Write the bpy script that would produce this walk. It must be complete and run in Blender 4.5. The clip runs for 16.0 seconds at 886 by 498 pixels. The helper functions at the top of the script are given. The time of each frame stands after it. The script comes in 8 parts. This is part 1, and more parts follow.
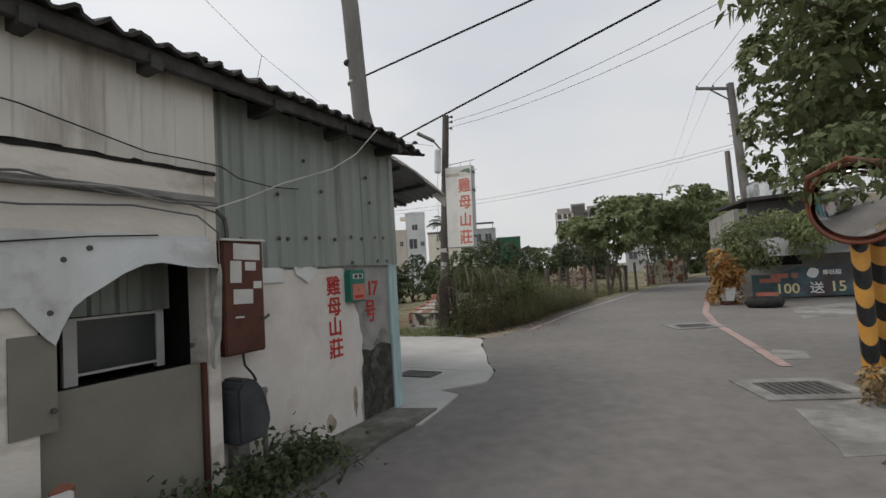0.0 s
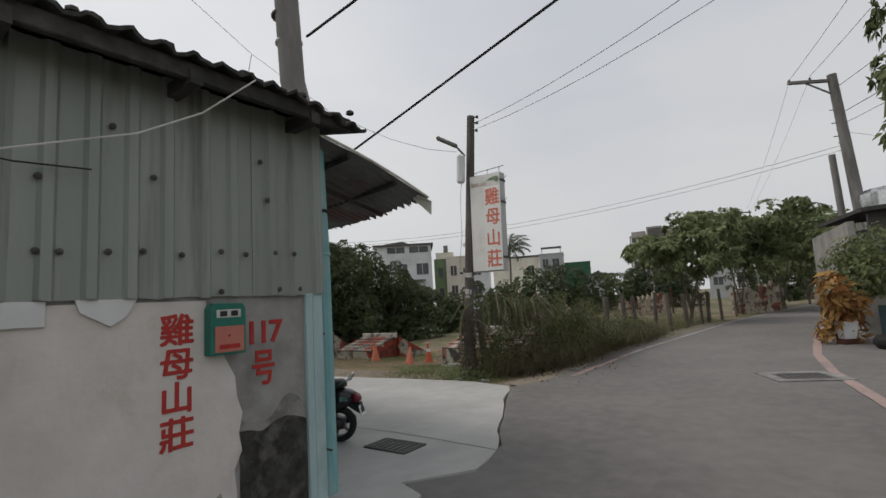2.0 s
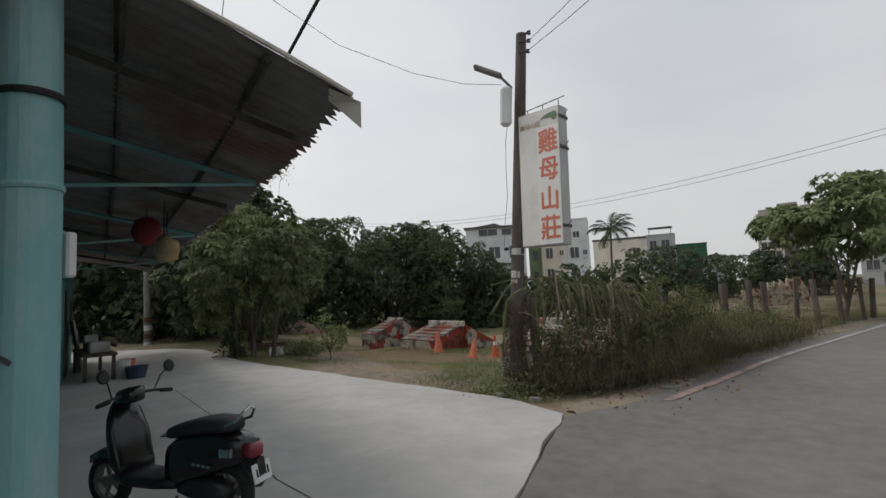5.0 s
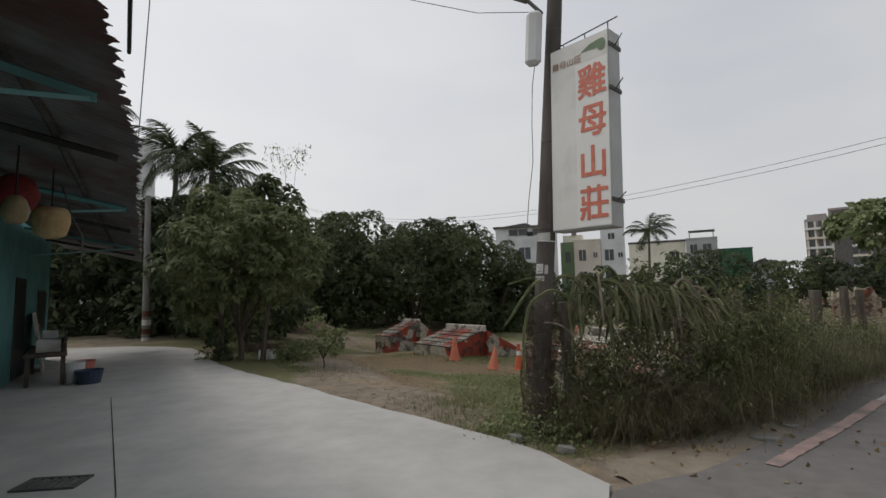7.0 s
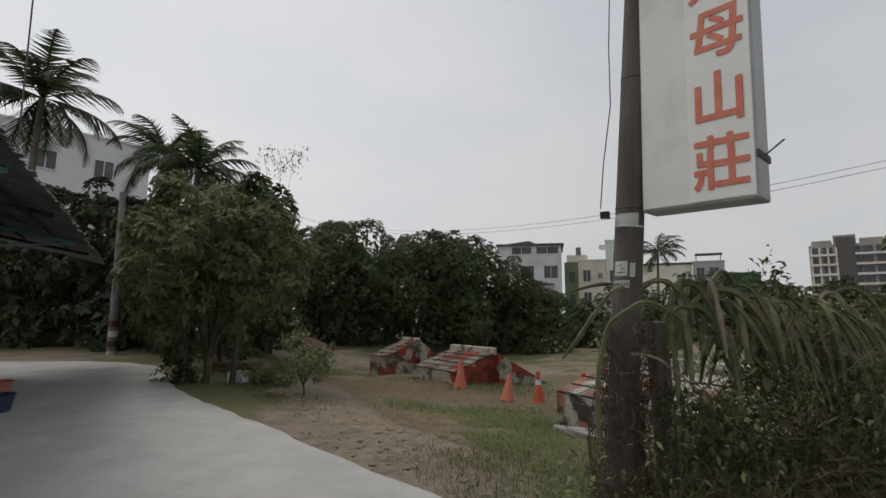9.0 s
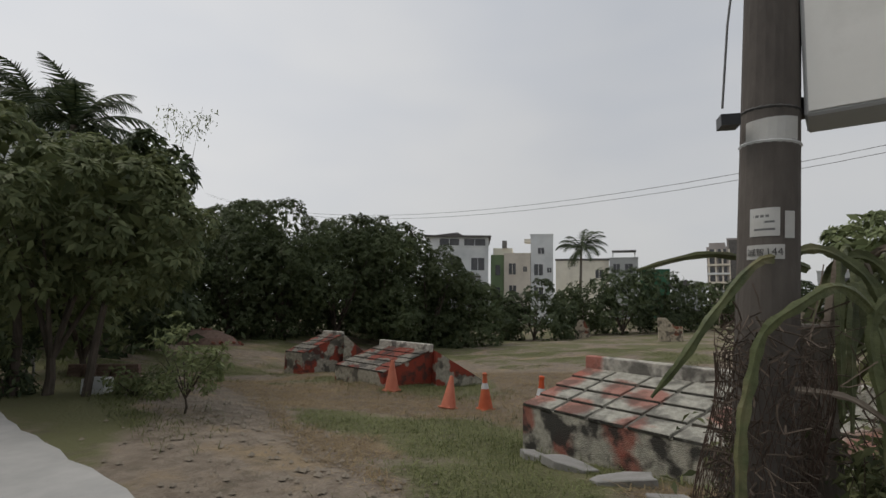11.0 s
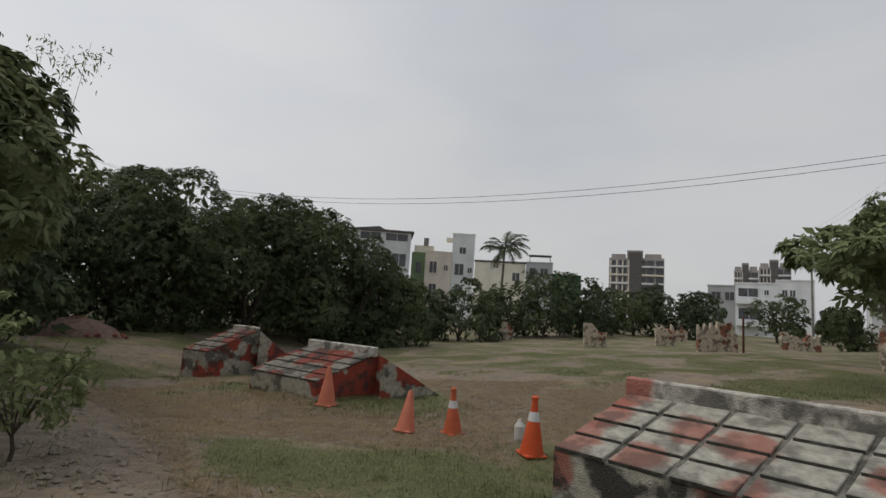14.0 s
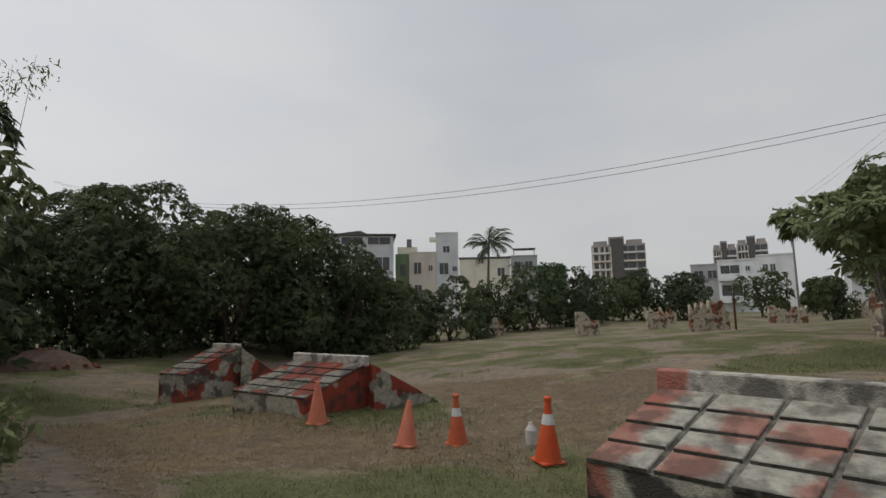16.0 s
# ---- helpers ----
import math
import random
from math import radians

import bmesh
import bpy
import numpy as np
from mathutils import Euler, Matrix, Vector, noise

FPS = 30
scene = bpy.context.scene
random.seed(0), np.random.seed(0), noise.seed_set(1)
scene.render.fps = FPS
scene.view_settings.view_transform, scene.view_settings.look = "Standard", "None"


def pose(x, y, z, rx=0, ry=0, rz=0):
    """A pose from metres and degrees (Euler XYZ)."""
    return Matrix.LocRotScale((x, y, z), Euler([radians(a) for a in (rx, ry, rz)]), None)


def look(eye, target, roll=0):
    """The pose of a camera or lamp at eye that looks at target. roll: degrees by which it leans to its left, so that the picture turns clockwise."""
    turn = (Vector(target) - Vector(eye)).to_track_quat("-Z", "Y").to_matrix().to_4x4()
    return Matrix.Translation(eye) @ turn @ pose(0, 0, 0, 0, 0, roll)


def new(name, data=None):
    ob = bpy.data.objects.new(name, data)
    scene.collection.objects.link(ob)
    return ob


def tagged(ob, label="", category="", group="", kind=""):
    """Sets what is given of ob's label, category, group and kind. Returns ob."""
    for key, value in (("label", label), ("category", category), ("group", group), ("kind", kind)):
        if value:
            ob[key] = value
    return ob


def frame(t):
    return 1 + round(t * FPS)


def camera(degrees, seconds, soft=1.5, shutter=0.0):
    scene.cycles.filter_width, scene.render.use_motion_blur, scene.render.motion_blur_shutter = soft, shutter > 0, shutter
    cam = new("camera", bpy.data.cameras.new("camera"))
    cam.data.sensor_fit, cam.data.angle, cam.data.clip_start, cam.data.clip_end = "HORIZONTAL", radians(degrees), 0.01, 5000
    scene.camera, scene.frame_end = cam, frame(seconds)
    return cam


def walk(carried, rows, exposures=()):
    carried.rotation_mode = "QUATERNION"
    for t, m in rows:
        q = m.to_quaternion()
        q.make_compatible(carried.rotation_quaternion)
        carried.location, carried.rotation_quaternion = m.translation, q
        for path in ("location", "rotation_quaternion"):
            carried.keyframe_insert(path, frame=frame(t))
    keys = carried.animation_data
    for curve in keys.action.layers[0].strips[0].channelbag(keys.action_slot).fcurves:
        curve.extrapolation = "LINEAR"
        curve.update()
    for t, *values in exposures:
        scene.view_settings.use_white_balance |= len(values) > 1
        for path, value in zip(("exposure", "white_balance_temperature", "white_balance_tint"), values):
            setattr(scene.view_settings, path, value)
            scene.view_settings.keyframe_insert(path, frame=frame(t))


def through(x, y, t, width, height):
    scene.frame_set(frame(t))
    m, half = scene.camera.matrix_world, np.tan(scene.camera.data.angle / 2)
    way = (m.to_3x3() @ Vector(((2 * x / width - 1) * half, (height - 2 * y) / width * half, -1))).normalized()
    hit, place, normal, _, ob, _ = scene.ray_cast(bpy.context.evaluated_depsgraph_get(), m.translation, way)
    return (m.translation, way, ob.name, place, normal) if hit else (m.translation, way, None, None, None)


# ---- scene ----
cam = camera(84.9, 16.0)
METRES, EYE, TILT, LEAN, TURN = 12.8, 1.6, 3.2, 2.8, 0.0
ROWS = [
    (0.0, 0.0, 0.0, 0.0, -0.0, -0.38, 0.67),
    (0.5, 0.0132, 0.0387, -0.0013, 2.23, 1.12, 0.33),
    (1.0, 0.032, 0.0737, -0.0025, 5.69, 2.38, 0.76),
    (1.5, 0.0454, 0.1132, -0.0042, 8.88, 2.76, 0.92),
    (2.0, 0.0672, 0.1487, -0.0049, 8.2, 2.86, 1.06),
    (2.5, 0.0805, 0.1843, -0.007, 5.95, 2.91, 1.25),
    (3.0, 0.095, 0.2184, -0.0082, 8.36, 2.48, 1.45),
    (3.5, 0.1005, 0.2511, -0.0107, 12.02, 1.76, 1.62),
    (4.0, 0.1043, 0.2832, -0.012, 14.39, 1.06, 1.43),
    (4.5, 0.108, 0.3153, -0.0126, 17.54, 1.08, 1.34),
    (7.0, 0.0812, 0.4922, -0.0259, 23.54, 1.22, -0.15),
    (7.5, 0.0707, 0.5253, -0.0288, 24.05, 2.0, -0.72),
    (8.0, 0.0535, 0.5559, -0.0333, 24.17, 3.16, -1.25),
    (10.5, -0.0367, 0.6985, -0.0477, 18.38, 2.87, -2.57),
    (11.0, -0.0497, 0.7292, -0.0503, 14.56, 2.7, -3.0),
    (11.5, -0.0686, 0.7547, -0.0547, 9.48, 2.95, -3.87),
    (12.0, -0.0869, 0.778, -0.0576, 4.53, 3.29, -5.47),
    (12.5, -0.0994, 0.8018, -0.0587, 1.58, 3.52, -6.41),
    (13.0, -0.1194, 0.8202, -0.0624, -3.2, 3.68, -6.92),
    (13.5, -0.1331, 0.8391, -0.0652, -0.39, 3.3, -7.26),
    (14.0, -0.1401, 0.8564, -0.0653, 4.37, 3.21, -6.14),
    (14.5, -0.1498, 0.8762, -0.0677, -5.71, 5.3, -5.32),
    (15.0, -0.1508, 0.8919, -0.07, -8.24, 5.91, -5.44),
    (15.5, -0.1473, 0.8997, -0.0695, 1.09, 4.0, -3.22),
    (16.0, -0.1505, 0.9022, -0.0694, 2.57, 3.35, -1.74),
]
walk(cam, [(t, pose(0, 0, EYE, TILT, LEAN, TURN) @ pose(METRES * x, METRES * y, METRES * z, 90 + pitch, roll, yaw)) for t, x, y, z, yaw, pitch, roll in ROWS],
     [(0.0, 0.27), (0.5, 0.21), (1.0, 0.15), (2.0, 0.09), (4.5, 0.13), (7.0, 0.05), (10.5, -0.08), (12.5, -0.06), (14.0, -0.07), (14.7, -0.13), (16.0, -0.09)])

# ---- world, sun, exposure ----
def make_world():
    wd = bpy.data.worlds.new("overcast_sky")
    scene.world = wd
    wd.use_nodes = True
    nt = wd.node_tree
    nt.nodes.clear()
    N = nt.nodes.new
    out, bg = N("ShaderNodeOutputWorld"), N("ShaderNodeBackground")
    sky = N("ShaderNodeTexSky")
    sky.sky_type, sky.sun_disc = "NISHITA", False
    sky.sun_elevation, sky.sun_rotation = radians(58), radians(-93)
    sky.air_density, sky.dust_density = 1.0, 3.0
    dim = N("ShaderNodeMix")
    dim.data_type, dim.blend_type = "RGBA", "MULTIPLY"
    dim.inputs[0].default_value = 1
    dim.inputs[7].default_value = (0.09, 0.09, 0.09, 1)
    nt.links.new(sky.outputs[0], dim.inputs[6])
    co = N("ShaderNodeTexCoord")
    sep = N("ShaderNodeSeparateXYZ")
    nt.links.new(co.outputs["Generated"], sep.inputs[0])
    grad = N("ShaderNodeValToRGB")
    grad.color_ramp.elements[0].color = (0.60, 0.60, 0.602, 1)
    grad.color_ramp.elements[0].position = 0.0
    grad.color_ramp.elements[1].color = (0.575, 0.588, 0.61, 1)
    grad.color_ramp.elements[1].position = 0.45
    nt.links.new(sep.outputs[2], grad.inputs[0])
    mp = N("ShaderNodeMapping")
    mp.inputs["Scale"].default_value = (1.0, 1.0, 2.6)
    nt.links.new(co.outputs["Generated"], mp.inputs[0])
    cl = N("ShaderNodeTexNoise")
    cl.inputs["Scale"].default_value, cl.inputs["Detail"].default_value, cl.inputs["Roughness"].default_value = 1.6, 3, 0.5
    nt.links.new(mp.outputs[0], cl.inputs[0])
    cr = N("ShaderNodeValToRGB")
    cr.color_ramp.elements[0].position, cr.color_ramp.elements[1].position = 0.36, 0.66
    cr.color_ramp.elements[0].color = (0.92, 0.945, 0.985, 1)
    cr.color_ramp.elements[1].color = (1.08, 1.07, 1.05, 1)
    nt.links.new(cl.outputs[0], cr.inputs[0])
    mul = N("ShaderNodeMix")
    mul.data_type, mul.blend_type = "RGBA", "MULTIPLY"
    mul.inputs[0].default_value = 1
    nt.links.new(grad.outputs[0], mul.inputs[6])
    nt.links.new(cr.outputs[0], mul.inputs[7])
    # the veil of cloud is brightest round the hidden sun, ahead and to the left
    dot = N("ShaderNodeVectorMath")
    dot.operation = "DOT_PRODUCT"
    nt.links.new(co.outputs["Generated"], dot.inputs[0])
    dot.inputs[1].default_value = (-0.86, 0.18, 0.47)
    glow = N("ShaderNodeMapRange")
    glow.inputs["From Min"].default_value, glow.inputs["From Max"].default_value = 0.30, 1.0
    glow.inputs["To Min"].default_value, glow.inputs["To Max"].default_value = 0.0, 0.55
    nt.links.new(dot.outputs["Value"], glow.inputs[0])
    add = N("ShaderNodeMix")
    add.data_type, add.blend_type = "RGBA", "ADD"
    nt.links.new(glow.outputs[0], add.inputs[0])
    nt.links.new(mul.outputs[2], add.inputs[6])
    add.inputs[7].default_value = (0.42, 0.40, 0.37, 1)
    mix = N("ShaderNodeMix")
    mix.data_type = "RGBA"
    mix.inputs[0].default_value = 0.12
    nt.links.new(add.outputs[2], mix.inputs[6])
    nt.links.new(dim.outputs[2], mix.inputs[7])
    nt.links.new(mix.outputs[2], bg.inputs[0])
    bg.inputs[1].default_value = 1.0
    nt.links.new(bg.outputs[0], out.inputs[0])


make_world()
sun = new("sun", bpy.data.lights.new("sun", "SUN"))
sun.data.energy, sun.data.angle, sun.data.color = 1.02, radians(25), (1.0, 0.95, 0.88)
sun.matrix_world = look((-50, -3, 80), (0, 0, 0))

# ---- materials ----
def mat(name, c1, c2, scale=6.0, rough=0.85, bump=0.25, c3=None, scale3=1.2, amount3=0.5, metal=0.0, detail=8, vary=0.0, stretch=(1, 1, 1), bscale=None, edge=(0.35, 0.68), edge3=(0.5, 0.66), spec=0.35, bdist=0.02):
    """Procedural surface: fine mix of c1 and c2, larger stains of c3, bump."""
    m = bpy.data.materials.new(name)
    m.use_nodes = True
    nt = m.node_tree
    N, L = nt.nodes.new, nt.links.new
    b = nt.nodes["Principled BSDF"]
    co = N("ShaderNodeTexCoord")
    mp = N("ShaderNodeMapping")
    mp.inputs["Scale"].default_value = stretch
    L(co.outputs["Object"], mp.inputs[0])
    n1 = N("ShaderNodeTexNoise")
    n1.inputs["Scale"].default_value, n1.inputs["Detail"].default_value, n1.inputs["Roughness"].default_value = scale, detail, 0.62
    L(mp.outputs[0], n1.inputs[0])
    r1 = N("ShaderNodeValToRGB")
    r1.color_ramp.elements[0].position, r1.color_ramp.elements[1].position = edge
    r1.color_ramp.elements[0].color, r1.color_ramp.elements[1].color = (*c1, 1), (*c2, 1)
    L(n1.outputs[0], r1.inputs[0])
    col = r1.outputs[0]
    if c3:
        n2 = N("ShaderNodeTexNoise")
        n2.inputs["Scale"].default_value, n2.inputs["Detail"].default_value, n2.inputs["Roughness"].default_value = scale3, 6, 0.6
        L(mp.outputs[0], n2.inputs[0])
        r2 = N("ShaderNodeMapRange")
        r2.inputs["From Min"].default_value, r2.inputs["From Max"].default_value = edge3
        r2.inputs["To Max"].default_value = amount3
        L(n2.outputs[0], r2.inputs[0])
        mx = N("ShaderNodeMix")
        mx.data_type = "RGBA"
        L(r2.outputs[0], mx.inputs[0])
        L(col, mx.inputs[6])
        mx.inputs[7].default_value = (*c3, 1)
        col = mx.outputs[2]
    if vary:
        oi = N("ShaderNodeObjectInfo")
        ge = N("ShaderNodeNewGeometry")
        ad = N("ShaderNodeMath")
        ad.operation = "ADD"
        L(oi.outputs["Random"], ad.inputs[0])
        L(ge.outputs["Random Per Island"], ad.inputs[1])
        mr = N("ShaderNodeMapRange")
        mr.inputs["From Max"].default_value = 2
        mr.inputs["To Min"].default_value, mr.inputs["To Max"].default_value = 1 - vary, 1 + vary
        L(ad.outputs[0], mr.inputs[0])
        hs = N("ShaderNodeHueSaturation")
        L(mr.outputs[0], hs.inputs["Value"])
        L(col, hs.inputs["Color"])
        col = hs.outputs[0]
    L(col, b.inputs["Base Color"])
    b.inputs["Metallic"].default_value = metal
    b.inputs["Specular IOR Level"].default_value = spec
    rr = N("ShaderNodeMapRange")
    rr.inputs["To Min"].default_value, rr.inputs["To Max"].default_value = max(0, rough - 0.12), min(1, rough + 0.1)
    L(n1.outputs[0], rr.inputs[0])
    L(rr.outputs[0], b.inputs["Roughness"])
    if bump:
        nb = N("ShaderNodeTexNoise")
        nb.inputs["Scale"].default_value, nb.inputs["Detail"].default_value = bscale or scale * 6, 6
        L(mp.outputs[0], nb.inputs[0])
        bp = N("ShaderNodeBump")
        bp.inputs["Strength"].default_value, bp.inputs["Distance"].default_value = bump, bdist
        L(nb.outputs[0], bp.inputs["Height"])
        L(bp.outputs[0], b.inputs["Normal"])
    return m


def leaf_mat(name, c1, c2, through=0.25):
    """Leaves: colour varies leaf by leaf, a little light comes through."""
    m = bpy.data.materials.new(name)
    m.use_nodes = True
    nt = m.node_tree
    N, L = nt.nodes.new, nt.links.new
    b = nt.nodes["Principled BSDF"]
    ge, oi = N("ShaderNodeNewGeometry"), N("ShaderNodeObjectInfo")
    ramp = N("ShaderNodeValToRGB")
    ramp.color_ramp.elements[0].color, ramp.color_ramp.elements[1].color = (*c1, 1), (*c2, 1)
    ramp.color_ramp.elements[0].position, ramp.color_ramp.elements[1].position = 0.1, 1.0
    L(ge.outputs["Random Per Island"], ramp.inputs[0])
    hs = N("ShaderNodeHueSaturation")
    mr = N("ShaderNodeMapRange")
    mr.inputs["To Min"].default_value, mr.inputs["To Max"].default_value = 0.8, 1.2
    L(oi.outputs["Random"], mr.inputs[0])
    L(mr.outputs[0], hs.inputs["Value"])
    L(ramp.outputs[0], hs.inputs["Color"])
    L(hs.outputs[0], b.inputs["Base Color"])
    b.inputs["Roughness"].default_value = 0.6
    b.inputs["Specular IOR Level"].default_value = 0.2
    tr = N("ShaderNodeBsdfTranslucent")
    L(hs.outputs[0], tr.inputs[0])
    ms = N("ShaderNodeMixShader")
    ms.inputs[0].default_value = through
    L(b.outputs[0], ms.inputs[1])
    L(tr.outputs[0], ms.inputs[2])
    L(ms.outputs[0], nt.nodes["Material Output"].inputs[0])
    return m


def camo_mat(name, blob=0.9, seed=0.0, red=(0.40, 0.075, 0.04), pale=(0.42, 0.40, 0.33), stain=0.85, amount=0.52, soft=0.02, patches=()):
    """Old camouflage paint: red patches on pale concrete, with black mould."""
    m = mat(name, tuple(c * 0.66 for c in pale), tuple(min(1, c * 1.22) for c in pale), 13, 0.9, 0.7, detail=12)
    nt = m.node_tree
    N, L = nt.nodes.new, nt.links.new
    b = nt.nodes["Principled BSDF"]
    base = b.inputs["Base Color"].links[0].from_socket
    co = N("ShaderNodeTexCoord")
    mp = N("ShaderNodeMapping")
    mp.inputs["Location"].default_value = (seed, seed * 1.7, seed * 0.6)
    L(co.outputs["Object"], mp.inputs[0])

    def field(scale, detail, lo, hi):
        n = N("ShaderNodeTexNoise")
        n.inputs["Scale"].default_value, n.inputs["Detail"].default_value = scale, detail
        L(mp.outputs[0], n.inputs[0])
        r = N("ShaderNodeMapRange")
        r.inputs["From Min"].default_value, r.inputs["From Max"].default_value = lo, hi
        L(n.outputs[0], r.inputs[0])
        return r.outputs[0]

    def over(fac, low, colour):
        x = N("ShaderNodeMix")
        x.data_type = "RGBA"
        L(fac, x.inputs[0])
        L(low, x.inputs[6])
        x.inputs[7].default_value = (*colour, 1)
        return x.outputs[2]
    c = over(field(blob * 1.6, 3, amount, amount + soft), base, red)
    # patches of paint with ragged edges: centre and radius
    rag = N("ShaderNodeTexNoise")
    rag.inputs["Scale"].default_value, rag.inputs["Detail"].default_value = 4.0, 8
    L(co.outputs["Object"], rag.inputs[0])
    for px, py, pz, pr in patches:
        far = N("ShaderNodeVectorMath")
        far.operation = "DISTANCE"
        L(co.outputs["Object"], far.inputs[0])
        far.inputs[1].default_value = (px, py, pz)
        wob = N("ShaderNodeMath")
        wob.operation = "MULTIPLY_ADD"
        L(rag.outputs[0], wob.inputs[0])
        wob.inputs[1].default_value = 0.42
        L(far.outputs["Value"], wob.inputs[2])
        cut = N("ShaderNodeMapRange")
        cut.inputs["From Min"].default_value, cut.inputs["From Max"].default_value = pr + 0.25, pr + 0.17
        cut.inputs["To Max"].default_value = 0.72
        L(wob.outputs[0], cut.inputs[0])
        c = over(cut.outputs[0], c, red)
    wear = N("ShaderNodeMath")
    wear.operation = "MULTIPLY"
    L(field(3.6, 12, 0.5, 0.585), wear.inputs[0])
    wear.inputs[1].default_value = stain
    c = over(wear.outputs[0], c, (0.045, 0.042, 0.038))
    L(c, b.inputs["Base Color"])
    return m


ASPHALT = mat("asphalt", (0.135, 0.126, 0.118), (0.19, 0.178, 0.167), 6, 0.85, 0.6, (0.245, 0.23, 0.213), 0.5, 0.5, bscale=120, bdist=0.006, edge3=(0.44, 0.75), detail=14)
SLABMAT = mat("slab_concrete", (0.375, 0.367, 0.35), (0.475, 0.463, 0.44), 2.2, 0.85, 0.3, (0.29, 0.283, 0.268), 0.45, 0.55, bscale=60, bdist=0.005)
OLDCON = mat("old_concrete", (0.17, 0.165, 0.155), (0.33, 0.32, 0.30), 3.0, 0.9, 0.5, (0.09, 0.088, 0.08), 1.2, 0.7)
WHITEWASH = mat("whitewashed_plaster", (0.575, 0.535, 0.49), (0.66, 0.62, 0.575), 3.0, 0.9, 0.25, (0.36, 0.30, 0.235), 1.9, 0.7, edge3=(0.54, 0.76))
CEMENT = mat("grey_cement_render", (0.255, 0.245, 0.23), (0.36, 0.35, 0.33), 4.0, 0.92, 0.35, (0.16, 0.152, 0.14), 1.7, 0.75)
# black mould on the wall; also paints the shade lines of tile lips
MOULDSHADE = mat("mould_and_shade_black", (0.018, 0.017, 0.014), (0.075, 0.072, 0.06), 7, 0.95, 0.4, (0.15, 0.145, 0.13), 5, 0.7, edge3=(0.52, 0.66))
DAMP = mat("damp_cement", (0.13, 0.124, 0.113), (0.25, 0.242, 0.225), 6, 0.95, 0.35, (0.3, 0.29, 0.272), 4, 0.85, edge3=(0.45, 0.58))
SHEET = mat("faded_green_sheet", (0.25, 0.277, 0.25), (0.325, 0.35, 0.317), 2.2, 0.5, 0.12, (0.125, 0.12, 0.1), 4.5, 0.75, stretch=(1.6, 1, 0.13), metal=0.15, edge3=(0.52, 0.74))
SHEETL = mat("faded_cream_sheet", (0.56, 0.535, 0.48), (0.65, 0.62, 0.56), 2.2, 0.55, 0.12, (0.22, 0.17, 0.125), 4.0, 0.75, stretch=(1.4, 1, 0.15), metal=0.1, edge3=(0.54, 0.76))
ROOFMAT = mat("old_roof_sheet", (0.035, 0.034, 0.032), (0.095, 0.09, 0.085), 6, 0.9, 0.5, (0.02, 0.02, 0.018), 2, 0.7)
AWNMAT = mat("awning_sheet", (0.10, 0.10, 0.098), (0.19, 0.19, 0.185), 4, 0.6, 0.25, (0.10, 0.04, 0.028), 2.4, 0.8, metal=0.2, stretch=(0.5, 0.5, 1))
TURQ = mat("turquoise_paint", (0.165, 0.36, 0.375), (0.23, 0.44, 0.455), 5, 0.65, 0.25, (0.36, 0.44, 0.43), 3.5, 0.75, stretch=(1, 1, 0.4))
TURQWALL = mat("turquoise_wall_paint", (0.10, 0.27, 0.27), (0.145, 0.34, 0.34), 3, 0.8, 0.2, (0.08, 0.15, 0.15), 1.2, 0.5)
POLECON = mat("pole_wood", (0.085, 0.073, 0.064), (0.155, 0.135, 0.118), 6, 0.9, 0.35, (0.06, 0.055, 0.05), 2, 0.6, stretch=(1, 1, 0.3))
GREYPOLE = mat("weathered_pole", (0.15, 0.142, 0.13), (0.25, 0.24, 0.225), 5, 0.9, 0.3, (0.08, 0.075, 0.07), 1.5, 0.6, stretch=(1, 1, 0.25))
RUST = mat("rusty_steel", (0.085, 0.036, 0.025), (0.145, 0.06, 0.042), 5, 0.8, 0.35, (0.055, 0.025, 0.018), 2.5, 0.8, metal=0.2)
WHITE = mat("white_plastic", (0.62, 0.62, 0.61), (0.70, 0.70, 0.69), 4, 0.45, 0.05, (0.45, 0.44, 0.41), 2, 0.4)
SIGNFACE = mat("sign_face", (0.76, 0.74, 0.69), (0.82, 0.80, 0.75), 2.5, 0.4, 0.04, (0.56, 0.54, 0.49), 1.6, 0.6)
REDTXT = mat("red_brush_paint", (0.36, 0.028, 0.022), (0.46, 0.045, 0.035), 12, 0.7, 0.15)
SIGNRED = mat("faded_red_letters", (0.62, 0.16, 0.10), (0.70, 0.26, 0.18), 8, 0.5, 0.05)
BLACK = mat("black_plastic", (0.012, 0.012, 0.013), (0.028, 0.028, 0.03), 8, 0.4, 0.1)
RUBBER = mat("tyre_rubber", (0.012, 0.012, 0.012), (0.03, 0.03, 0.029), 10, 0.85, 0.3)
SEATMAT = mat("seat_vinyl", (0.015, 0.015, 0.016), (0.03, 0.03, 0.031), 14, 0.55, 0.25)
GLOSSBLACK = mat("black_gloss_paint", (0.008, 0.008, 0.009), (0.016, 0.016, 0.017), 4, 0.22, 0.0, spec=0.5)
CHROME = mat("dull_chrome", (0.5, 0.5, 0.5), (0.62, 0.62, 0.62), 6, 0.25, 0.05, metal=1.0)
MAILGREEN = mat("mailbox_green", (0.018, 0.145, 0.105), (0.03, 0.19, 0.14), 5, 0.5, 0.08)
SALMON = mat("faded_red_label", (0.44, 0.15, 0.11), (0.52, 0.2, 0.15), 6, 0.6, 0.05)
PAPER = mat("old_paper", (0.50, 0.49, 0.46), (0.6, 0.59, 0.56), 7, 0.9, 0.1, (0.36, 0.33, 0.28), 3, 0.5)
# near-black: shade in openings and pits put into colour; also slab joints
DARK = mat("shade_and_joint_black", (0.012, 0.012, 0.011), (0.03, 0.028, 0.026), 4, 0.95, 0.1)
